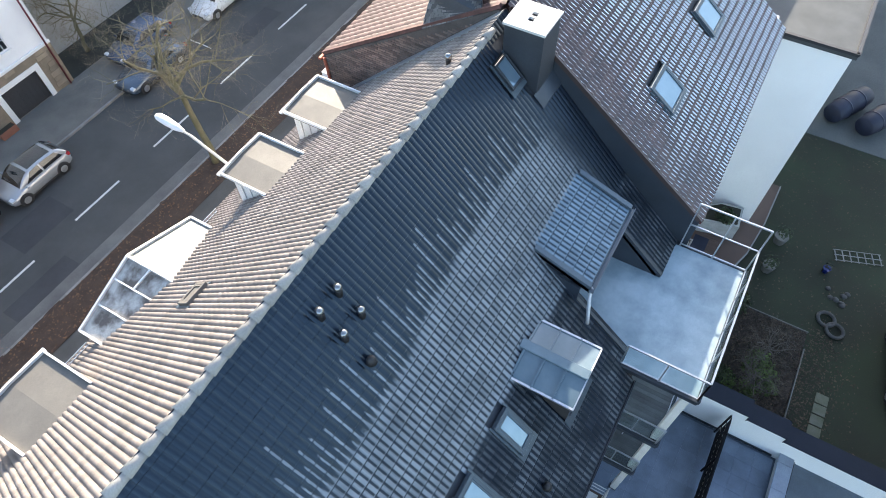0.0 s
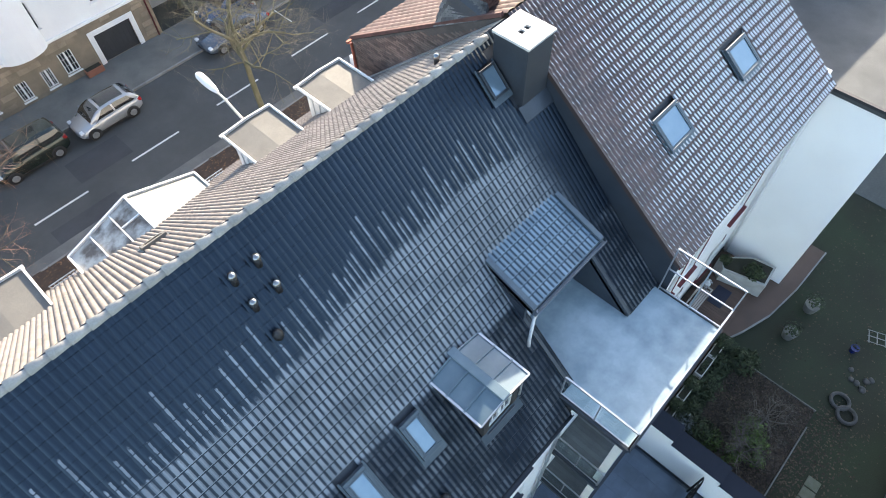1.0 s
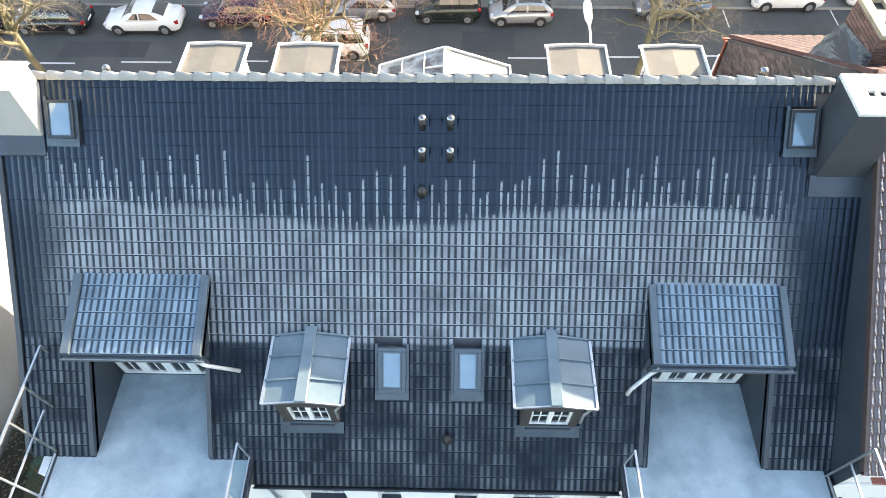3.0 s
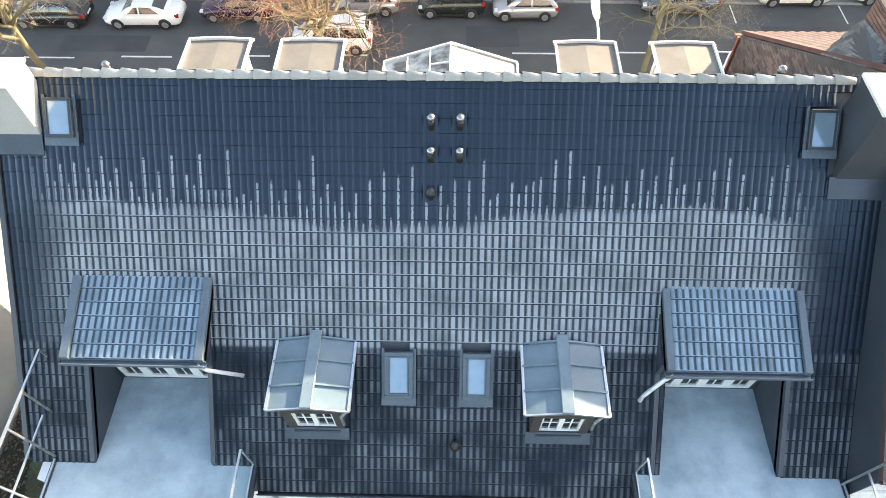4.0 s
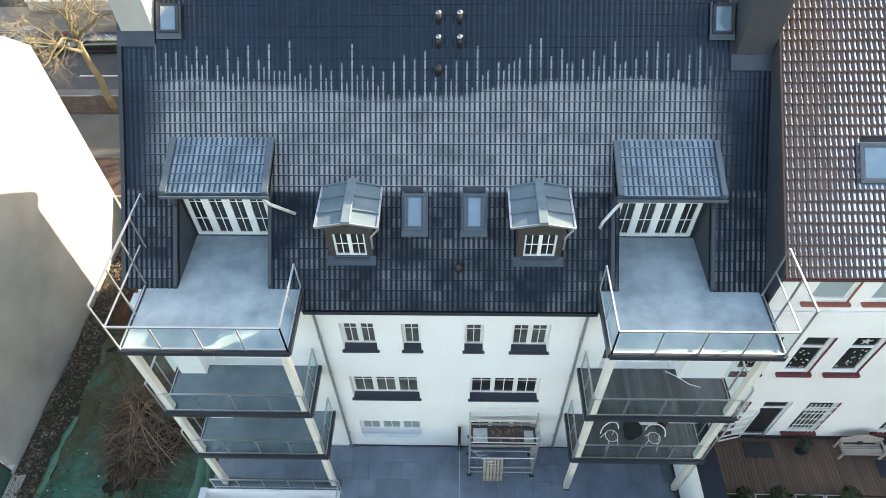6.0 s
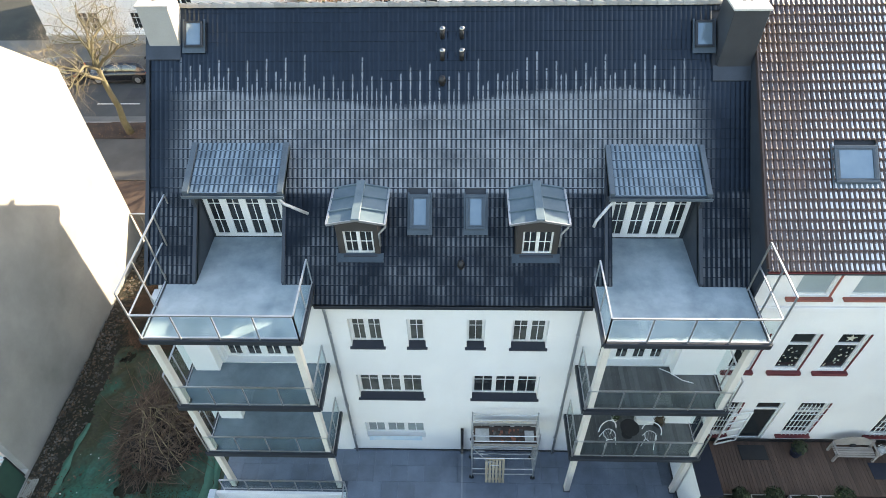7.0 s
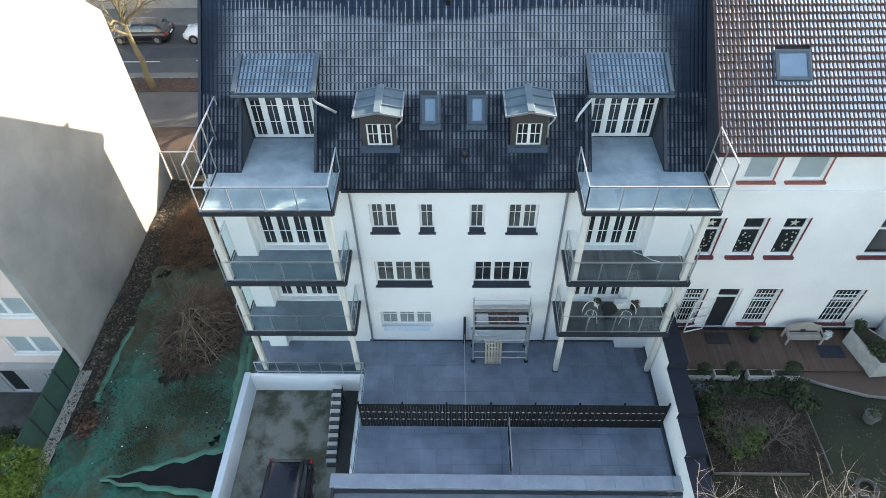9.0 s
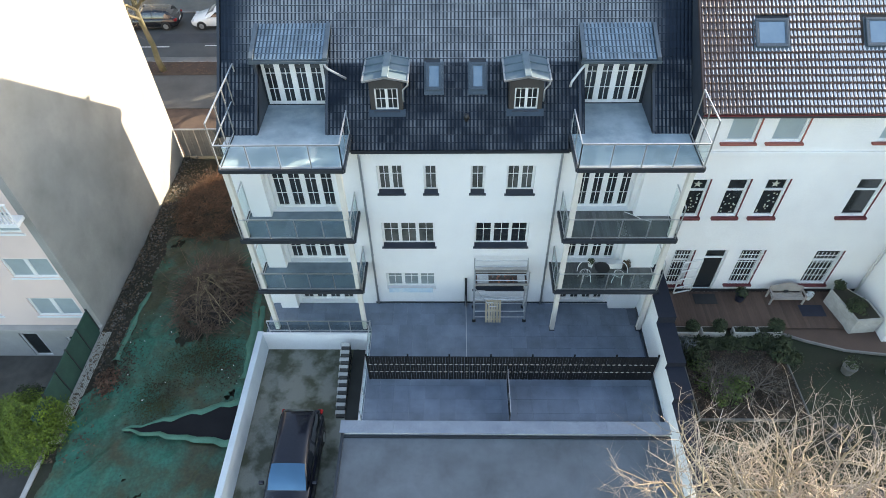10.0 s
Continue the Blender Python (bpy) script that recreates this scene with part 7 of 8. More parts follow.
def bush(name, c, rad, n, m, label, leaf=0.06, seed=1, cat="bush", group="", rough=0.35):
    rn = random.Random(seed)
    V, F = [], []
    for _ in range(n):
        d = Vector((rn.gauss(0, 1), rn.gauss(0, 1), rn.gauss(0, 1))).normalized()
        if d.z < -0.25:
            d.z = -d.z
        k = (rn.uniform(0.55, 1.0)) * (1 + rough * noise.noise(d * 2.3 + Vector((seed, 0, 0))))
        p = Vector(c) + Vector((d.x * rad[0], d.y * rad[1], d.z * rad[2])) * k
        nrm = (d + Vector((rn.gauss(0, 0.5), rn.gauss(0, 0.5), rn.gauss(0, 0.5)))).normalized()
        a = nrm.orthogonal().normalized()
        a.rotate(Matrix.Rotation(rn.uniform(0, 6.3), 3, nrm))
        o = nrm.cross(a)
        s = leaf * rn.uniform(0.6, 1.5)
        i = len(V)
        V += [tuple(p - a * s), tuple(p + o * s * 0.45 + nrm * s * 0.15), tuple(p + a * s * 1.1), tuple(p - o * s * 0.45 + nrm * s * 0.15)]
        F.append((i, i + 1, i + 2, i + 3))
    t = thing(name, label, cat, group)
    part("stem", tube(B(), [(c[0], c[1], c[2] - rad[2] * 0.3), (c[0], c[1], c[2] + rad[2] * 0.5)], [0.05, 0.02], 6), M_BARKMOSS, t)
    part_data("leaves", V, F, m, t)
    return t


bush("conifer", (-17.2, -5.75, ST - 0.1), (1.7, 1.6, 2.1), 21000, M_HEDGE, "yellow-green clipped conifer beside the fence", 0.048, 3, "conifer")
bush("shrub", (-19.2, -3.3, PZ0 + 0.6), (0.75, 0.8, 1.1), 2600, mat("dark_conifer", (0.03, 0.05, 0.014), (0.016, 0.028, 0.010), 2.0, 0.85, island=0.4), "dark evergreen bush in the sunken yard", 0.05, 91, "bush")
bush("shrub", (-17.1, -2.6, PZ0 + 0.3), (0.5, 0.9, 0.5), 900, M_GREYTWIG, "dry brown cuttings in the sunken yard", 0.07, 92, "cuttings")
bush("shrub", (10.7, -4.4, GZ + 0.1), (0.75, 0.5, 0.5), 700, mat("fresh_shrub_green", (0.10, 0.15, 0.03), (0.06, 0.09, 0.025), 3, 0.7, island=0.4), "leafy green garden shrub", 0.07, 5, "shrub", "garden shrubs")
bush("shrub", (9.5, -3.1, GZ + 0.1), (0.6, 0.7, 0.6), 700, M_SHRUB, "dark evergreen garden shrub", 0.06, 6, "shrub", "garden shrubs")
bush("shrub", (9.2, -2.6, GZ + 0.1), (0.7, 0.4, 0.4), 600, mat("grey_shrub", (0.16, 0.18, 0.18), (0.10, 0.12, 0.12), 3, 0.8, island=0.4), "silver-grey shrub in the garden bed", 0.05, 7, "shrub", "garden shrubs")
bush("shrub", (12.9, -2.9, GZ + 0.1), (0.6, 0.7, 0.6), 700, M_SHRUB, "dark evergreen garden shrub", 0.07, 8, "shrub", "garden shrubs")
bush("shrub", (12.4, -2.3, GZ + 0.1), (0.5, 0.4, 0.5), 400, M_SHRUB, "dark evergreen garden shrub", 0.06, 9, "shrub", "garden shrubs")
bush("shrub", (-15.0, -3.4, ST), (0.6, 0.8, 0.4), 400, mat("dead_leaves", (0.14, 0.08, 0.05), (0.09, 0.05, 0.035), 3, 0.9, island=0.4), "heap of dry brown cuttings", 0.09, 10, "cuttings", "yard heaps")


# brushwood heaps: tangles of thin twigs
rn = random.Random(77)


def heap_z(x, y, h=(-11.6, 1.35, 1.65, 2.0, 1.10)):
    d = math.hypot((x - h[0]) / h[2], (y - h[1]) / h[3]) * (1 + 0.35 * noise.noise((x * 0.8, y * 0.8, 3)))
    return ST + 0.24 + h[4] * max(0.0, 1 - d * d) * (1 + 0.35 * noise.noise((x * 1.7, y * 1.7, 8)))


def tangle(n, h, lift, size=(0.25, 1.0), thick=(0.003, 0.010)):
    segs = []
    for _ in range(n):
        a, rr = rn.uniform(0, 6.28), 1.12 * math.sqrt(rn.random())
        px, py = h[0] + rr * math.cos(a) * h[2], h[1] + rr * math.sin(a) * h[3]
        flow = 4.0 * noise.noise((px * 0.6, py * 0.6, 1)) + rn.gauss(0, 1.3)
        d = Vector((math.cos(flow), math.sin(flow), rn.gauss(0, lift))).normalized()
        l = rn.uniform(*size)
        p = Vector((px, py, heap_z(px, py, h) - abs(rn.gauss(0, 0.10)) + 0.05))
        k1 = p + d * l * 0.5 + Vector((rn.gauss(0, 0.07), rn.gauss(0, 0.07), rn.uniform(0, 0.08)))
        r = rn.uniform(*thick)
        segs += [(p, k1, r, r * 0.8), (k1, k1 + (d + Vector((rn.gauss(0, 0.4), rn.gauss(0, 0.4), rn.gauss(0, 0.2)))) * l * 0.5, r * 0.8, r * 0.4)]
    return segs


V, F = branch_mesh(tangle(3600, (-13.4, 7.6, 1.6, 2.5, 0.55), 0.5), 3)
tagged(part_data("bramble", V, F, mat("russet_bramble", (0.20, 0.105, 0.06), (0.09, 0.055, 0.035), 1.5, 0.9, island=0.4), None), "russet dry bramble along the passage", "bramble", kind="stuff")
segs = tangle(1500, (-11.6, 1.35, 1.55, 1.9, 1.10), 0.28, (0.5, 1.4), (0.008, 0.020)) + tangle(1900, (-11.6, 1.35, 1.6, 1.95, 1.05), 0.25, (0.25, 0.7), (0.004, 0.010))
V, F = branch_mesh(segs, 3)
heap = tagged(part_data("brushwood_heap", V, F, M_BRUSH, None), "heap of cut brown brushwood on the yard", "brushwood", kind="stuff")
# added dark sheet under the twigs, painting the shade between them
core = rough_sheet("heap_shade_sheet", -13.9, -9.6, -1.2, 3.8, 26, 30, lambda x, y: heap_z(x, y) - 0.10 if math.hypot((x + 11.6) / 1.7, (y - 1.35) / 2.05) < 1 else ST - 0.1, mat("heap_shade", (0.030, 0.021, 0.016), (0.018, 0.014, 0.011), 2.5, 0.95, bump=0.8, fine=20), "dark sheet added for the shade inside the brushwood heap", "brushwood")
stems = thing("cut_stems", "long pale cut stems lying on the brushwood heap", "cut branches")
for k in range(44):
    a = rn.gauss(-0.9, 0.75) if k % 2 else rn.gauss(1.9, 0.7)
    sx, sy = -11.5 + rn.gauss(0, 0.35), 1.6 + rn.gauss(0, 0.45)
    ln = rn.uniform(0.7, 2.0)
    pts = []
    for u in np.linspace(0, 1, 5):
        xx, yy = sx + math.cos(a) * ln * u + rn.gauss(0, 0.025), sy + math.sin(a) * ln * u + rn.gauss(0, 0.025)
        pts.append((xx, yy, heap_z(xx, yy) + 0.07 + 0.03 * u))
    r = rn.uniform(0.012, 0.026)
    part("stem", tube(B(), pts, [r, r * 0.95, r * 0.85, r * 0.75, r * 0.55], 6), mat("cut_stem", (0.24, 0.18, 0.11), (0.15, 0.12, 0.065), 2.0, 0.85, island=0.3), stems)

def ribbon(pts, widths, rise):
    """A creased strip of sheet along pts: two edges and a raised fold line."""
    V, F = [], []
    for k, p in enumerate(pts):
        a, c = Vector(pts[max(k - 1, 0)]), Vector(pts[min(k + 1, len(pts) - 1)])
        d = (c - a).normalized()
        side = Vector((-d.y, d.x, 0)).normalized()
        w, p = widths[k], Vector(p)
        for u, z in ((-1, -rise), (-0.35, rise * 0.7), (0.25, rise), (1, -rise)):
            n_ = 0.25 * noise.noise((p.x * 3 + u, p.y * 3, 4))
            V.append(tuple(p + side * w * (u + n_) + Vector((0, 0, z * (1 + n_)))))
        if k:
            i = 4 * (k - 1)
            F += [(i + j, i + j + 1, i + j + 5, i + j + 4) for j in range(3)]
    return V, F


# green tarpaulin with gaps, over the yard
V, F, idx = [], [], {}
nx, ny = 150, 330
tx0, tx1, ty0, ty1 = -15.9, -8.7, -10.5, 6.0


def tarp_in(x, y):
    v = noise.noise((x * 0.45, y * 0.45, 9)) + 0.5 * noise.noise((x * 1.4, y * 1.4, 4)) + 0.22 * noise.noise((x * 5, y * 5, 2))
    edge = -14.95 - 0.85 * min(1.0, max(0.0, (-3.2 - y) / 1.2)) + 0.30 * noise.noise((0, y * 0.9, 2)) + 0.08 * noise.noise((0, y * 5, 2))
    return v > -0.78 and x > edge and y < 5.2 + 1.2 * noise.noise((x * 0.8, 3, 1))


def tarp_z(x, y):
    f = abs(noise.noise((x * 1.1, y * 0.8, 7)))
    return ST + 0.10 + 0.10 * noise.noise((x * 0.7, y * 0.7, 0)) + 0.12 * max(0, 0.35 - f) * 2


tarp = thing("green_tarpaulin", "torn green tarpaulin sheets lying over the yard", "tarpaulin")
for s_lo, s_hi, s_lift in ((-11.0, -5.9, 0.0), (-5.9, -1.2, 0.012), (-1.2, 7.0, 0.024)):
    V, F, idx = [], [], {}
    for j in range(ny):
        for i in range(nx):
            xa, ya = tx0 + (tx1 - tx0) * i / nx, ty0 + (ty1 - ty0) * j / ny
            seam_y = ya + 0.25 * noise.noise((xa * 0.8, 1, 1))
            if s_lo <= seam_y < s_hi and tarp_in(xa, ya):
                q = []
                for di, dj in ((0, 0), (1, 0), (1, 1), (0, 1)):
                    key = (i + di, j + dj)
                    if key not in idx:
                        xx, yy = tx0 + (tx1 - tx0) * key[0] / nx, ty0 + (ty1 - ty0) * key[1] / ny
                        idx[key] = len(V)
                        V.append((xx + 0.03 * noise.noise((xx * 9, yy * 9, 1)), yy + 0.03 * noise.noise((xx * 9, yy * 9, 2)), tarp_z(xx, yy) + s_lift))
                    q.append(idx[key])
                F.append(tuple(q))
    part_data("tarp_sheet", V, F, M_TARP, tarp, smooth=True)
M_FOLD = mat("light_green_sheet", (0.055, 0.165, 0.11), (0.03, 0.11, 0.07), 2, 0.6)
for path_, w in ((((-14.8, 1.5), (-14.95, 0.2), (-15.1, -1.4), (-15.05, -2.6)), 0.13), (((-9.55, 1.6), (-9.35, -0.2), (-9.2, -1.8), (-9.15, -3.6)), 0.17), (((-9.15, 0.6), (-8.95, -1.2), (-8.95, -3.2), (-9.0, -4.3)), 0.13)):
    pts = []
    for a, c in zip(path_, path_[1:]):
        for u in (0, 0.2, 0.4, 0.6, 0.8):
            xx, yy = a[0] + (c[0] - a[0]) * u, a[1] + (c[1] - a[1]) * u
            xx += 0.07 * noise.noise((yy * 2, 4, w))
            pts.append((xx, yy, tarp_z(xx, yy) + w * 0.35 + 0.05 * noise.noise((xx * 2, yy * 2, 6))))
    V, F = ribbon(pts, [w * (1.1 + 0.8 * noise.noise((k * 0.6, w, 2))) for k in range(len(pts))], 0.05)
    part_data("fold", V, F, M_FOLD, tarp, "light green folded edge", True)
film = thing("film_opening", "black film triangle framed by folded green sheet", "pond film")
tri = [(-13.4, -5.75), (-9.0, -4.45), (-8.85, -6.25)]
b = B()
prism(b, tri, 2, ST + 0.20, ST + 0.40)
part("film", b, M_BLACKFILM, film)
for p, q, w in ((tri[0], tri[1], 0.30), (tri[0], tri[2], 0.26)):
    pts = []
    for k in range(13):
        u = k / 12
        pts.append((p[0] + (q[0] - p[0]) * u, p[1] + (q[1] - p[1]) * u + 0.06 * math.sin(k * 2.1), ST + 0.41 + 0.03 * math.sin(k * 1.7)))
    V, F = ribbon(pts, [0.03 + w * 0.55 * (k / 12) ** 0.7 for k in range(13)], 0.05)
    part_data("fold", V, F, M_FOLD, film, "", True)

# rubble along the grey gable wall
rn = random.Random(9)
V, F = [], []
for _ in range(1700):
    yy = rn.uniform(-3.0, 12)
    xx = -16.25 + abs(rn.gauss(0, 0.62))
    s = 0.012 + 0.05 * rn.random() ** 3
    c = Vector((xx, yy, ST + 0.06 + s * 0.4))
    i = len(V)
    for dz in (-1, 1):
        for dx, dy in ((-1, -1), (1, -1), (1, 1), (-1, 1)):
            V.append((c.x + dx * s * rn.uniform(0.5, 1), c.y + dy * s * rn.uniform(0.5, 1), c.z + dz * s * rn.uniform(0.3, 0.7)))
    F += [tuple(i + k for k in q) for q in ((3, 2, 1, 0), (4, 5, 6, 7), (0, 1, 5, 4), (1, 2, 6, 5), (2, 3, 7, 6), (3, 0, 4, 7))]
tagged(part_data("rubble_strip", V, F, M_GRAVEL, None), "strip of grey rubble and litter along the wall", "rubble", kind="stuff")

# privacy fence of the western neighbour
pf = thing("privacy_fence", "mesh fence with dark green privacy net", "fence")
for k in range(5):
    y0, y1 = -0.7 - k * 1.05, -1.75 - k * 1.05
    part("net_panel", cbox(-16.42, -16.38, y1 + 0.02, y0 - 0.02, ST + 0.02, 0.30), M_GREENNET, pf)
    part("fence_post", cbox(-16.44, -16.36, y0 - 0.03, y0 + 0.03, ST, 0.36), M_PLASTICDK, pf)
for k in range(6):
    part("slat", bar(B(), (-16.20 + k * 0.075, -0.8, ST + 0.12), (-16.20 + k * 0.075, -6.2, ST + 0.12), 0.045, 0.03), mat("pale_slat", (0.40, 0.40, 0.36), None, 2, 0.8), pf)

# ---- on the terrace: mobile scaffold ----
sc = thing("scaffold_tower", "rolling aluminium scaffold with planks and debris", "scaffold")
for xx in (0.62, 2.78):
    for yy in (-0.30, -1.05):
        part("upright", tube(B(), [(xx, yy, 0.12), (xx, yy, 3.25)], 0.026, 8), M_STEEL, sc)
        wb = B()
        tube(wb, [(xx, yy - 0.03, 0.09), (xx, yy + 0.03, 0.09)], 0.085, 12)
        part("castor", wb, M_PLASTICDK, sc)
    for zz in [0.3 + 0.3 * k for k in range(10)]:
        part("rung", tube(B(), [(xx, -0.30, zz), (xx, -1.05, zz)], 0.016, 6), M_STEEL, sc)
for yy in (-0.30, -1.05):
    for zz in (0.35, 0.75, 1.55, 2.75, 3.1):
        part("brace", tube(B(), [(0.62, yy, zz), (2.78, yy, zz)], 0.02, 6), M_STEEL, sc)
part("brace", tube(B(), [(0.62, -1.08, 2.3), (1.5, -1.08, 0.75)], 0.02, 6), M_STEEL, sc)
part("platform", cbox(0.66, 2.74, -1.0, -0.34, 2.36, 2.42), mat("stained_plywood", (0.10, 0.065, 0.05), (0.06, 0.045, 0.04), 3, 0.8), sc)
for yy in (-1.04, -0.31):
    part("toe_board", cbox(0.64, 2.76, yy - 0.012, yy + 0.012, 2.42, 2.55), mat("worn_toe_board", (0.24, 0.235, 0.23), None, 3, 0.7), sc)
rn = random.Random(3)
for k in range(26):
    px, py = rn.uniform(1.3, 2.3), rn.uniform(-0.9, -0.45)
    s = rn.uniform(0.02, 0.05)
    part("debris", box(B(), px - s, px + s, py - s, py + s, 2.42, 2.42 + s, 0.0), M_GRAVEL if k % 2 else M_TERRA, sc)
for bx0, bx1, by0, by1 in ((0.72, 1.18, -0.92, -0.44), (2.36, 2.66, -0.88, -0.50)):
    part("plaster_board", cbox(bx0, bx1, by0, by1, 2.421, 2.46, 0.004), mat("dusty_board", (0.50, 0.50, 0.48), (0.36, 0.36, 0.35), 4, 0.85), sc)
for k in range(5):
    part("ladder_rung", tube(B(), [(0.72 + 0.13 * k, -1.12, 2.2 - 0.26 * k), (1.02 + 0.13 * k, -1.12, 2.2 - 0.26 * k)], 0.014, 6), M_STEEL, sc)
pal = thing("slatted_pallet", "pale wooden slatted pallet hung on the scaffold", "pallet")
for k in range(6):
    part("slat", box(B(), 0, 0.085, -0.012, 0.012, 0, 1.15, 0.003), M_PLANK, pal).matrix_basis = pose(1.08 + k * 0.115, -1.38, 0.40, -20)
for zz in (0.1, 0.55, 1.0):
    part("cross_slat", box(B(), 0, 0.66, 0.012, 0.045, zz, zz + 0.08), M_PLANK, pal).matrix_basis = pose(1.08, -1.38, 0.40, -20)
b = B()

# ---- balcony furniture ----
def wire_chair(x, y, z, yaw, label="white wire chair with a round back"):
    c = thing("garden_chair", label, "chair", "balcony chairs", pose(x, y, z, 0, 0, yaw))
    part("seat", tube(B(), [(0.19 * math.cos(t), 0.19 * math.sin(t), 0.44) for t in np.linspace(0, 2 * math.pi, 17)], 0.012, 6, False), M_WHITE, c)
    for k in range(5):
        part("seat_wire", bar(B(), (-0.16 + 0.08 * k, -0.10 - 0.06 * (2 - abs(k - 2)) / 2, 0.44), (-0.16 + 0.08 * k, 0.10 + 0.06 * (2 - abs(k - 2)) / 2, 0.44), 0.008), M_STEEL, c)
    arc = [(0.30 * math.cos(t), 0.16 + 0.10 * math.sin(t), 0.44 + 0.42 * math.sin(t)) for t in np.linspace(0, math.pi, 11)]
    part("backrest", tube(B(), arc, 0.018, 6), M_WHITE, c)
    for sx, sy in ((-1, -1), (1, -1), (1, 1), (-1, 1)):
        part("leg", tube(B(), [(sx * 0.14, sy * 0.14, 0.44), (sx * 0.2, sy * 0.2, 0.0)], 0.014, 6), M_WHITE, c)
    return c


wire_chair(5.00, -0.95, 2.68, 15)
wire_chair(6.30, -1.00, 2.68, -20)
tab = thing("side_table", "dark round balcony table", "table", at=pose(5.68, -0.72, 2.68) @ Matrix.Diagonal((0.95, 0.95, 0.70, 1)))
part("tabletop", tube(B(), [(0, 0, 0.66), (0, 0, 0.69)], 0.32, 18), M_PLASTICDK, tab)
part("column", tube(B(), [(0, 0, 0.0), (0, 0, 0.66)], 0.03, 8), M_PLASTICDK, tab)
part("foot", tube(B(), [(0, 0, 0.0), (0, 0, 0.03)], [0.2, 0.18], 12), M_PLASTICDK, tab)


def potted(x, y, z, r, h, leafm, n, label, m=None, seed=0):
    p = thing("potted_plant", label, "potted plant", "potted plants", pose(x, y, z))
    b = B()
    tube(b, [(0, 0, 0), (0, 0, h), (0, 0, h - 0.03)], [r * 0.75, r, r * 0.9], 12)
    part("pot", b, m or M_TERRA, p)
    rn_ = random.Random(seed)
    V, F = [], []
    for _ in range(n):
        d = Vector((rn_.gauss(0, 1), rn_.gauss(0, 1), abs(rn_.gauss(0, 1)))).normalized()
        q = Vector((0, 0, h + r * 0.5)) + d * r * 1.25 * rn_.uniform(0.5, 1.1)
        a = d.orthogonal().normalized()
        o = d.cross(a)
        s = 0.04 * rn_.uniform(0.6, 1.4)
        i = len(V)
        V += [tuple(q - a * s), tuple(q + o * s), tuple(q + a * s), tuple(q - o * s)]
        F.append((i, i + 1, i + 2, i + 3))
    part_data("leaves", V, F, leafm, p)
    return p


potted(5.35, -0.20, 2.68, 0.12, 0.2, M_SHRUB, 90, "small green plant in a pale pot", M_WHITE, 1)
potted(6.75, -0.35, 2.68, 0.16, 0.22, mat("withered_leaves", (0.10, 0.07, 0.04), None, 3, 0.9), 120, "withered plant in a dark pot", M_PLASTICDK, 2)
bx = thing("storage_box", "white box on the balcony floor", "box", at=pose(6.3, -0.25, 2.68))
part("box_body", cbox(-0.3, 0.3, -0.12, 0.12, 0, 0.28, 0.015), M_WHITE, bx)
part("lid", cbox(-0.31, 0.31, -0.13, 0.13, 0.283, 0.31, 0.01), M_WHITE, bx)
hs = thing("hose", "pale hose lying on the upper balcony", "hose")
part("hose_line", tube(B(), [(6.2, -0.1, 5.62), (6.5, -0.25, 5.6), (6.8, -0.5, 5.6), (7.1, -0.6, 5.6)], 0.015, 6), M_WHITE, hs)

# ---- neighbour's deck ----
bench = thing("garden_bench", "pale wooden bench with a curved back", "bench", at=pose(13.95, -0.05, 0.55) @ Matrix.Diagonal((0.95, 0.9, 0.82, 1)))
for k in range(5):
    part("seat_slat", cbox(-0.72, 0.72, -0.52 + k * 0.09, -0.45 + k * 0.09, 0.40, 0.43, 0.004), M_WOOD, bench)
b = B()
pts = [(-0.75, 0.45), (0.75, 0.45), (0.75, 0.82), (0.5, 0.9), (0.25, 1.06), (0, 1.1), (-0.25, 1.06), (-0.5, 0.9), (-0.75, 0.82)]
prism(b, pts, 1, -0.03, 0.01)
part("backrest", b, M_WOOD, bench)
for sx in (-0.72, 0.72):
    part("armrest", cbox(sx - 0.04, sx + 0.04, -0.55, 0.0, 0.62, 0.66, 0.008), M_WOOD, bench)
    for yy in (-0.5, -0.03):
        part("leg", cbox(sx - 0.035, sx + 0.035, yy - 0.035, yy + 0.035, 0, 0.62), M_WOOD, bench)
part("cushion", box(B(), -0.1, 0.1, -0.12, -0.04, 0.44, 0.60, 0.02), M_PLASTICDK, bench)
for k, (px, ball) in enumerate(((9.35, 0.30), (10.45, 0.33), (11.75, 0.0), (12.75, 0.36))):
    tr = thing("flower_trough", "white planting trough on the deck edge" + (" with a clipped box ball" if ball else " with low plants"), "planter", "deck troughs", pose(px, -1.95, GZ + 0.05))
    part("trough", cbox(-0.48, 0.48, -0.16, 0.16, 0.0, 0.36, 0.015), mat("weathered_trough", (0.46, 0.45, 0.42), (0.34, 0.33, 0.30), 3, 0.8), tr)
    part("soil", cbox(-0.43, 0.43, -0.12, 0.12, 0.33, 0.364), M_SOIL, tr)
    bush("box_ball" if ball else "low_plant", (px + (0.2 if ball else -0.05), -1.95, GZ + (0.62 if ball else 0.42)), (ball or 0.34, ball or 0.14, ball or 0.12), 700 if ball else 160, M_SHRUB, "clipped round box ball in a trough" if ball else "low green trough plant", 0.045, 20 + k, "box ball" if ball else "plant", "trough plants", 0.08)
big = thing("raised_planter", "large white raised planter with ivy", "planter", at=pose(0, 0, 0))
V = [(15.6, -0.35), (16.05, 0.05), (16.95, -1.0), (17.1, -1.9), (16.0, -2.0)]
b = B()
prism(b, V, 2, 0.5, 1.35)
part("trough", b, MATS["weathered_trough"], big)
b = B()
prism(b, [(15.68, -0.36), (16.05, -0.05), (16.85, -1.0), (16.98, -1.82), (16.08, -1.9)], 2, 1.34, 1.365)
part("soil", b, M_SOIL, big)
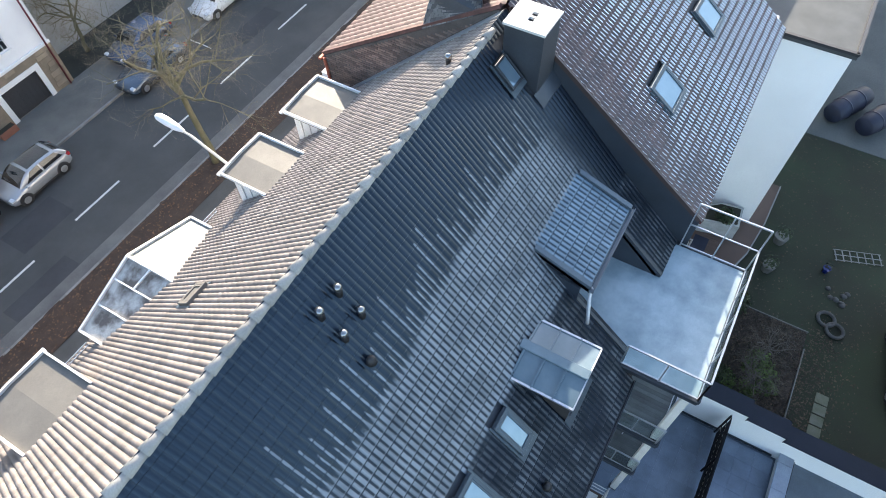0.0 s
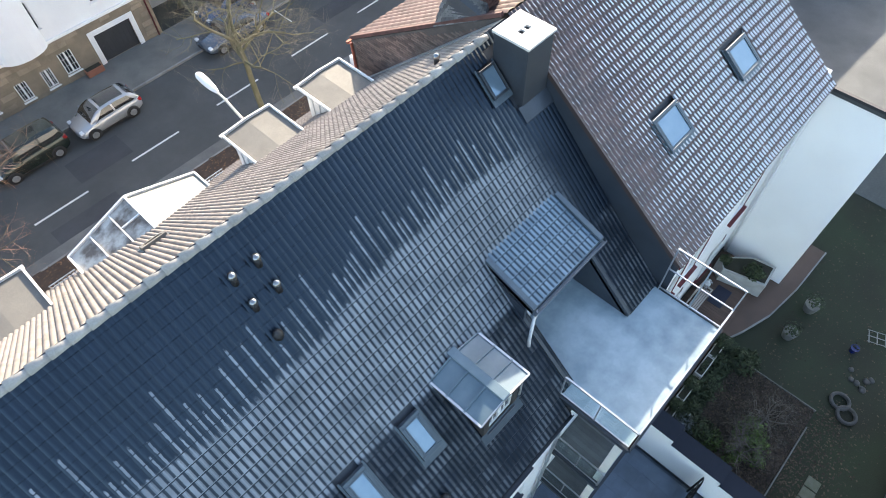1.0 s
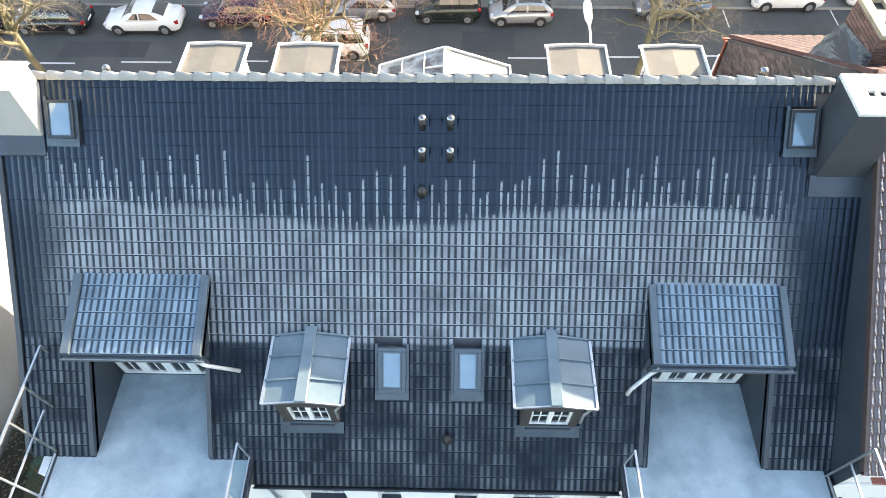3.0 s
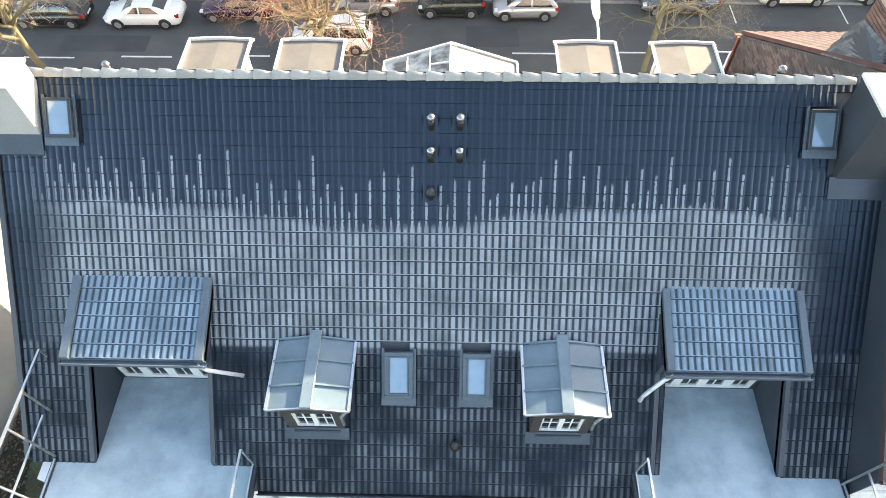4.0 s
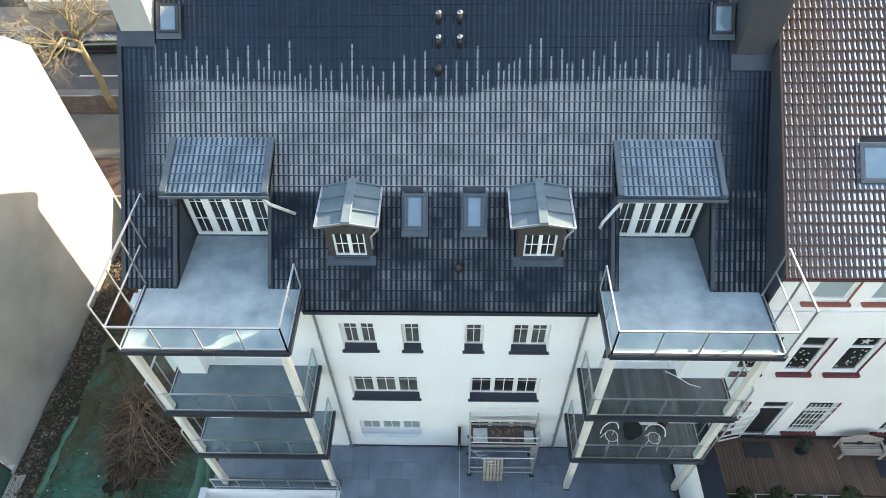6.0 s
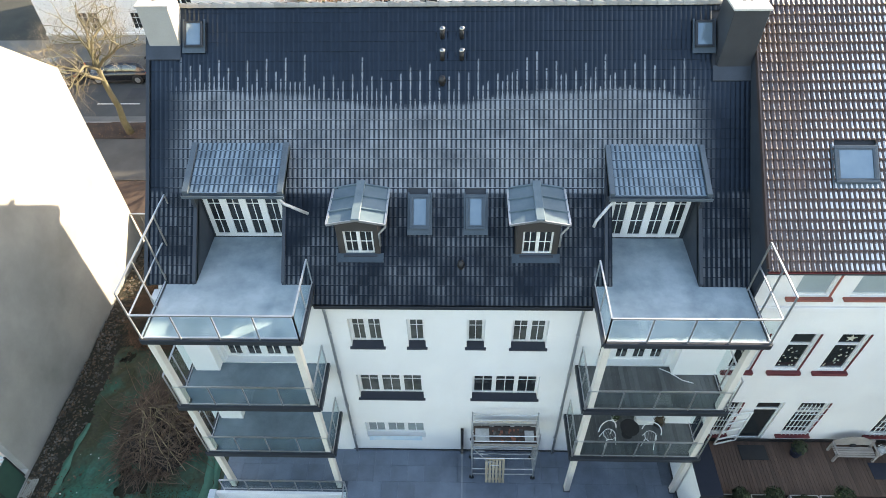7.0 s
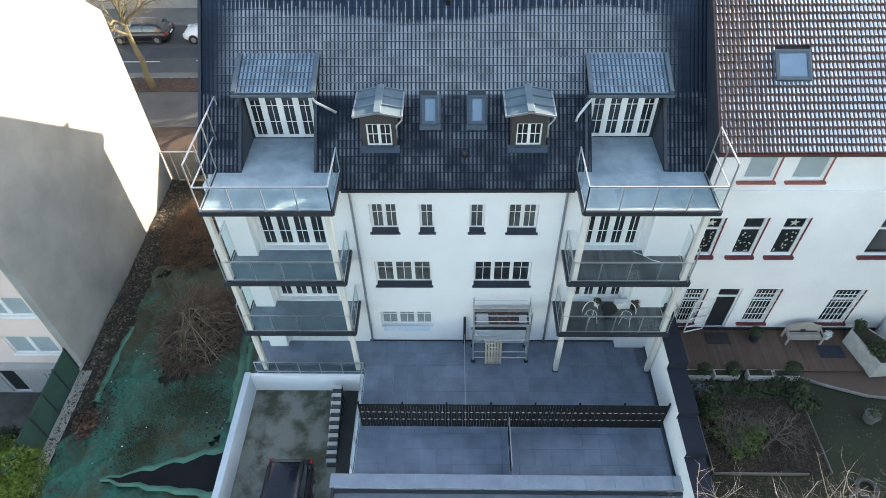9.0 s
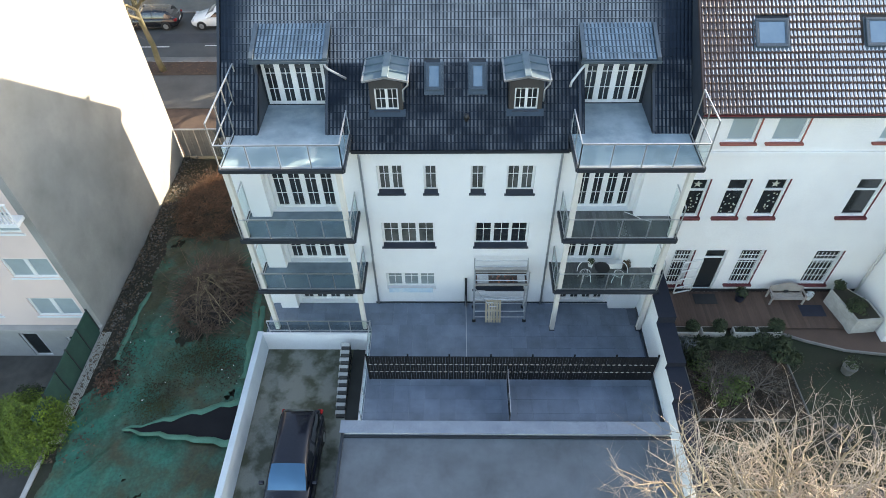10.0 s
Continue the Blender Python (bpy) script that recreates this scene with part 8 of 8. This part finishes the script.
bush("shrub", (16.2, -1.35, 1.35), (0.42, 0.42, 0.5), 600, M_SHRUB, "dark ivy spilling over the raised planter", 0.06, 31, "ivy", "garden shrubs")
bush("shrub", (16.0, -0.2, 1.4), (0.25, 0.25, 0.3), 250, M_SHRUB, "dark ivy spilling over the raised planter", 0.06, 33, "ivy", "garden shrubs")
potted(12.05, -0.25, 0.55, 0.22, 0.34, M_SHRUB, 260, "green plant in a dark pot by the wall", M_BLUE, 3)
potted(15.0, -0.2, 0.55, 0.13, 0.24, M_WHITE, 60, "pale ornament in a pot", M_WHITE, 4)
mt = thing("doormat", "dark mat on the deck", "mat", at=pose(14.95, -0.85, 0.552))
part("mat_sheet", cbox(-0.5, 0.5, -0.3, 0.3, 0, 0.012), M_BLUE, mt)
potted(15.3, -3.7, GZ, 0.28, 0.40, M_SHRUB, 120, "stone urn with a small plant", M_WALKWAY, 6)
potted(17.0, -3.8, GZ, 0.30, 0.42, M_SHRUB, 120, "stone urn with a small plant", M_WALKWAY, 7)
potted(16.4, -5.85, GZ, 0.17, 0.26, M_SOIL, 20, "blue glazed pot on the lawn", mat("blue_glaze", (0.012, 0.022, 0.12), None, 3, 0.25), 8)
for k, (tx, ty) in enumerate(((14.05, -6.35), (13.68, -6.75))):
    ty_ = thing("stone_ring", "pale stone planting ring", "planting ring", "planting rings", pose(tx, ty, GZ))
    ringp = [(0.32 * math.cos(a), 0.32 * math.sin(a), 0.09) for a in np.linspace(0, 2 * math.pi, 17)]
    part("ring", tube(B(), ringp, 0.07, 8, False), mat("pale_stone", (0.075, 0.072, 0.068), (0.05, 0.048, 0.045), 4, 0.85), ty_)
rn = random.Random(13)
for k in range(7):
    r1 = thing("stone", "grey boulder in the flower bed", "stone", "bed stones", pose(rn.uniform(14.9, 16.0), rn.uniform(-7.0, -6.0), GZ + 0.02))
    b = B()
    bmesh.ops.create_icosphere(b, subdivisions=2, radius=0.16)
    for v in b.verts:
        v.co *= 0.75 + 0.5 * noise.noise(v.co * 4 + Vector((k, 0, 0)))
        v.co.z *= 0.6
    part("rock", b, MATS["pale_stone"], r1, smooth=True)
tl = thing("lattice", "white garden lattice lying by the lawn", "lattice", at=pose(17.75, -6.9, GZ + 0.03, 0, 0, -70))
for k in range(7):
    part("slat", cbox(-0.9 + k * 0.3, -0.86 + k * 0.3, -0.3, 0.3, 0, 0.02), M_KERB, tl)
for k in range(3):
    part("cross_slat", cbox(-0.95, 0.98, -0.28 + k * 0.27, -0.25 + k * 0.27, 0.02, 0.04), M_KERB, tl)
for k, (ax, ay, bx_, by_) in enumerate(((25.4, -4.1, 27.6, -5.3), (25.2, -5.6, 27.2, -6.7))):
    cv = thing("water_barrel", "dark blue plastic barrel lying by the fence", "barrel", "garden barrels")
    p, q = Vector((ax, ay, GZ + 0.55)), Vector((bx_, by_, GZ + 0.55))
    part("drum", tube(B(), [tuple(p.lerp(q, u)) for u in (0, 0.03, 0.3, 0.5, 0.7, 0.97, 1)], [0.42, 0.48, 0.53, 0.54, 0.53, 0.48, 0.42], 18), M_BLUE, cv, smooth=True)
    for u in (0.3, 0.7):
        part("hoop", tube(B(), [tuple(p.lerp(q, u - 0.015)), tuple(p.lerp(q, u + 0.015))], 0.552, 18), M_BLUE, cv, smooth=True)
b = B()
for p, q in (((8.95, -2.85), (8.95, -5.85)), ((13.05, -3.0), (13.05, -5.85)), ((8.95, -5.87), (12.25, -5.87))):
    bar(b, (*p, GZ + 0.1), (*q, GZ + 0.1), 0.04, 0.16)
structure("bed_edging", b, M_WALKWAY, "pale edging of the garden bed", "edging")
sp = thing("stepping_stones", "row of mossy stepping stones", "stepping stones")
for k in range(4):
    part("stone_slab", cbox(10.35 - k * 0.46, 10.77 - k * 0.46, -7.15, -6.7, GZ, GZ + 0.05, 0.01), mat("mossy_slab", (0.13, 0.13, 0.10), (0.09, 0.10, 0.06), 3, 0.9), sp)

# fallen leaves and twigs on the beds and the yard
rn = random.Random(19)


def litter(name, label, m, n, where, size):
    V, F = [], []
    for _ in range(n):
        x, y, z = where(rn)
        a, s = rn.uniform(0, 6.28), size * rn.uniform(0.4, 1.3)
        w = s * rn.choice((0.12, 0.5, 0.7))
        ca, sa = math.cos(a), math.sin(a)
        i = len(V)
        V += [(x + ca * u * s - sa * t * w, y + sa * u * s + ca * t * w, z + rn.uniform(0.0, 0.03)) for u, t in ((-1, 0), (0, -1), (1, 0), (0, 1))]
        F.append((i, i + 1, i + 2, i + 3))
    return tagged(part_data(name, V, F, m, None), label, "litter", kind="stuff")


M_DEADLEAF = mat("brown_dead_leaf", (0.085, 0.058, 0.036), (0.04, 0.03, 0.02), 2.0, 0.9, island=0.5)
litter("bed_litter", "brown dead leaves and twigs on the garden bed", M_DEADLEAF, 4200, lambda r: (r.uniform(9.0, 13.0), r.uniform(-5.8, -2.85), GZ + 0.13), 0.045)
litter("soil_litter", "russet leaves on the soil behind the bed", M_DEADLEAF, 1500, lambda r: (r.uniform(8.7, 13.5), -5.95 - abs(r.gauss(0, 0.9)), GZ + 0.01), 0.05)
litter("lawn_litter", "scattered dead leaves on the lawn", M_DEADLEAF, 1800, lambda r: (r.uniform(13.3, 24.0), r.uniform(-9.0, -3.2), GZ + 0.005), 0.045)
litter("yard_litter", "dead leaves and splinters on the yard soil", mat("yard_chips", (0.14, 0.095, 0.06), (0.05, 0.04, 0.03), 2.0, 0.9, island=0.5), 2600, lambda r: (-16.2 + abs(r.gauss(0, 1.0)), r.uniform(-7.0, 11.5), ST + 0.13), 0.06)
litter("strip_litter", "russet leaves on the planting strip", mat("russet_leaf", (0.16, 0.085, 0.045), (0.07, 0.045, 0.03), 2.0, 0.9, island=0.5), 5200, lambda r: (r.uniform(-26, 30), r.uniform(21.05, 22.7), ST + 0.14), 0.06)
for k, (px, py, rr, n) in enumerate(((9.5, -3.6, 0.5, 420), (10.5, -4.75, 0.62, 620), (9.6, -4.4, 0.55, 480), (13.35, -3.15, 0.45, 360), (11.0, -2.5, 0.4, 320), (12.3, -2.5, 0.4, 320), (9.95, -5.1, 0.4, 330), (10.2, -2.45, 0.4, 300))):
    bush("shrub", (px, py, GZ + 0.1), (rr, rr * 0.85, rr * 0.7), n, M_SHRUB if k in (3, 4, 5, 7) else MATS["fresh_shrub_green"], "low leafy shrub in the garden bed", 0.055, 60 + k, "shrub", "garden shrubs", 0.5)
litter("tarp_litter", "brown twigs and clods in patches on the tarpaulin", mat("yard_clods", (0.060, 0.042, 0.028), (0.026, 0.02, 0.014), 2.0, 0.95, island=0.5), 700, lambda r: (lambda x, y: (x, y, tarp_z(x, y) + 0.03))(*r.choice(((r.gauss(-9.9, 0.35), r.gauss(-2.75, 0.5)), (r.gauss(-14.5, 0.3), r.gauss(-2.2, 0.5)), (r.gauss(-14.6, 0.35), r.gauss(-3.2, 0.4))))), 0.05)
litter("moss_cover", "brown-green moss and weeds grown over the tarpaulin", mat("tarp_moss", (0.040, 0.046, 0.013), (0.030, 0.024, 0.012), 1.0, 0.95, island=0.4), 9000, lambda r: (lambda x, y: (x, y, tarp_z(x, y) + 0.026))(*r.choice(((r.gauss(-11.6, 0.8), r.gauss(-2.4, 0.8)), (r.gauss(-12.6, 0.5), r.gauss(-4.3, 0.6)), (r.gauss(-10.6, 0.6), r.gauss(-2.2, 0.5))))), 0.030)
litter("pale_scraps", "small pale scraps lying on the tarpaulin", M_WHITE, 30, lambda r: (lambda x, y: (x, y, tarp_z(x, y) + 0.05))(r.uniform(-14.8, -9.0), r.gauss(-1.8, 2.2)), 0.035)
litter("ivy_cover", "dark ivy leaves along the garden edge", M_SHRUB, 2200, lambda r: (r.uniform(8.5, 13.6), -2.45 + r.gauss(0, 0.22), GZ + 0.08 + 0.2 * r.random() ** 2), 0.06)
litter("brown_leaf_cover", "matted brown leaves over the garden bed", mat("matted_leaf", (0.062, 0.044, 0.032), (0.028, 0.022, 0.017), 1.2, 0.95, island=0.55), 7000, lambda r: (r.uniform(9.0, 13.0), r.uniform(-5.8, -2.8), GZ + 0.08 + 0.1 * r.random()), 0.055)
# sandstone blocks of the house across the street
skip = [(-0.7, 0.2, -0.75, 0.62), (1.45, 2.1, -0.95, 0.2), (2.95, 3.55, -0.95, 0.2), (4.2, 5.0, -0.75, 0.62), (6.15, 9.0, ST, 0.92)]
base_wall = next(o for o in hA.children if o.name.startswith("base_wall"))
rn = random.Random(23)
z, row = ST - 0.02, 0
while z < 1.35:
    h_ = (0.34, 0.28, 0.31)[row % 3]
    x = -1.6 - rn.uniform(0, 0.3)
    while x < 10.2:
        w = rn.uniform(0.45, 0.85)
        a, c = max(x, -1.6) + 0.008, min(x + w, 10.2) - 0.008
        if c - a > 0.1 and not any(a < q[1] + 0.06 and c > q[0] - 0.06 and z < q[3] + 0.06 and z + h_ > q[2] - 0.1 for q in skip):
            part("stone_block", cbox(a, c, 33.63 - rn.uniform(0.012, 0.03), 33.638, z + 0.008, min(z + h_, 1.43) - 0.008), M_STONE, base_wall)
        x += w
    z += h_
    row += 1
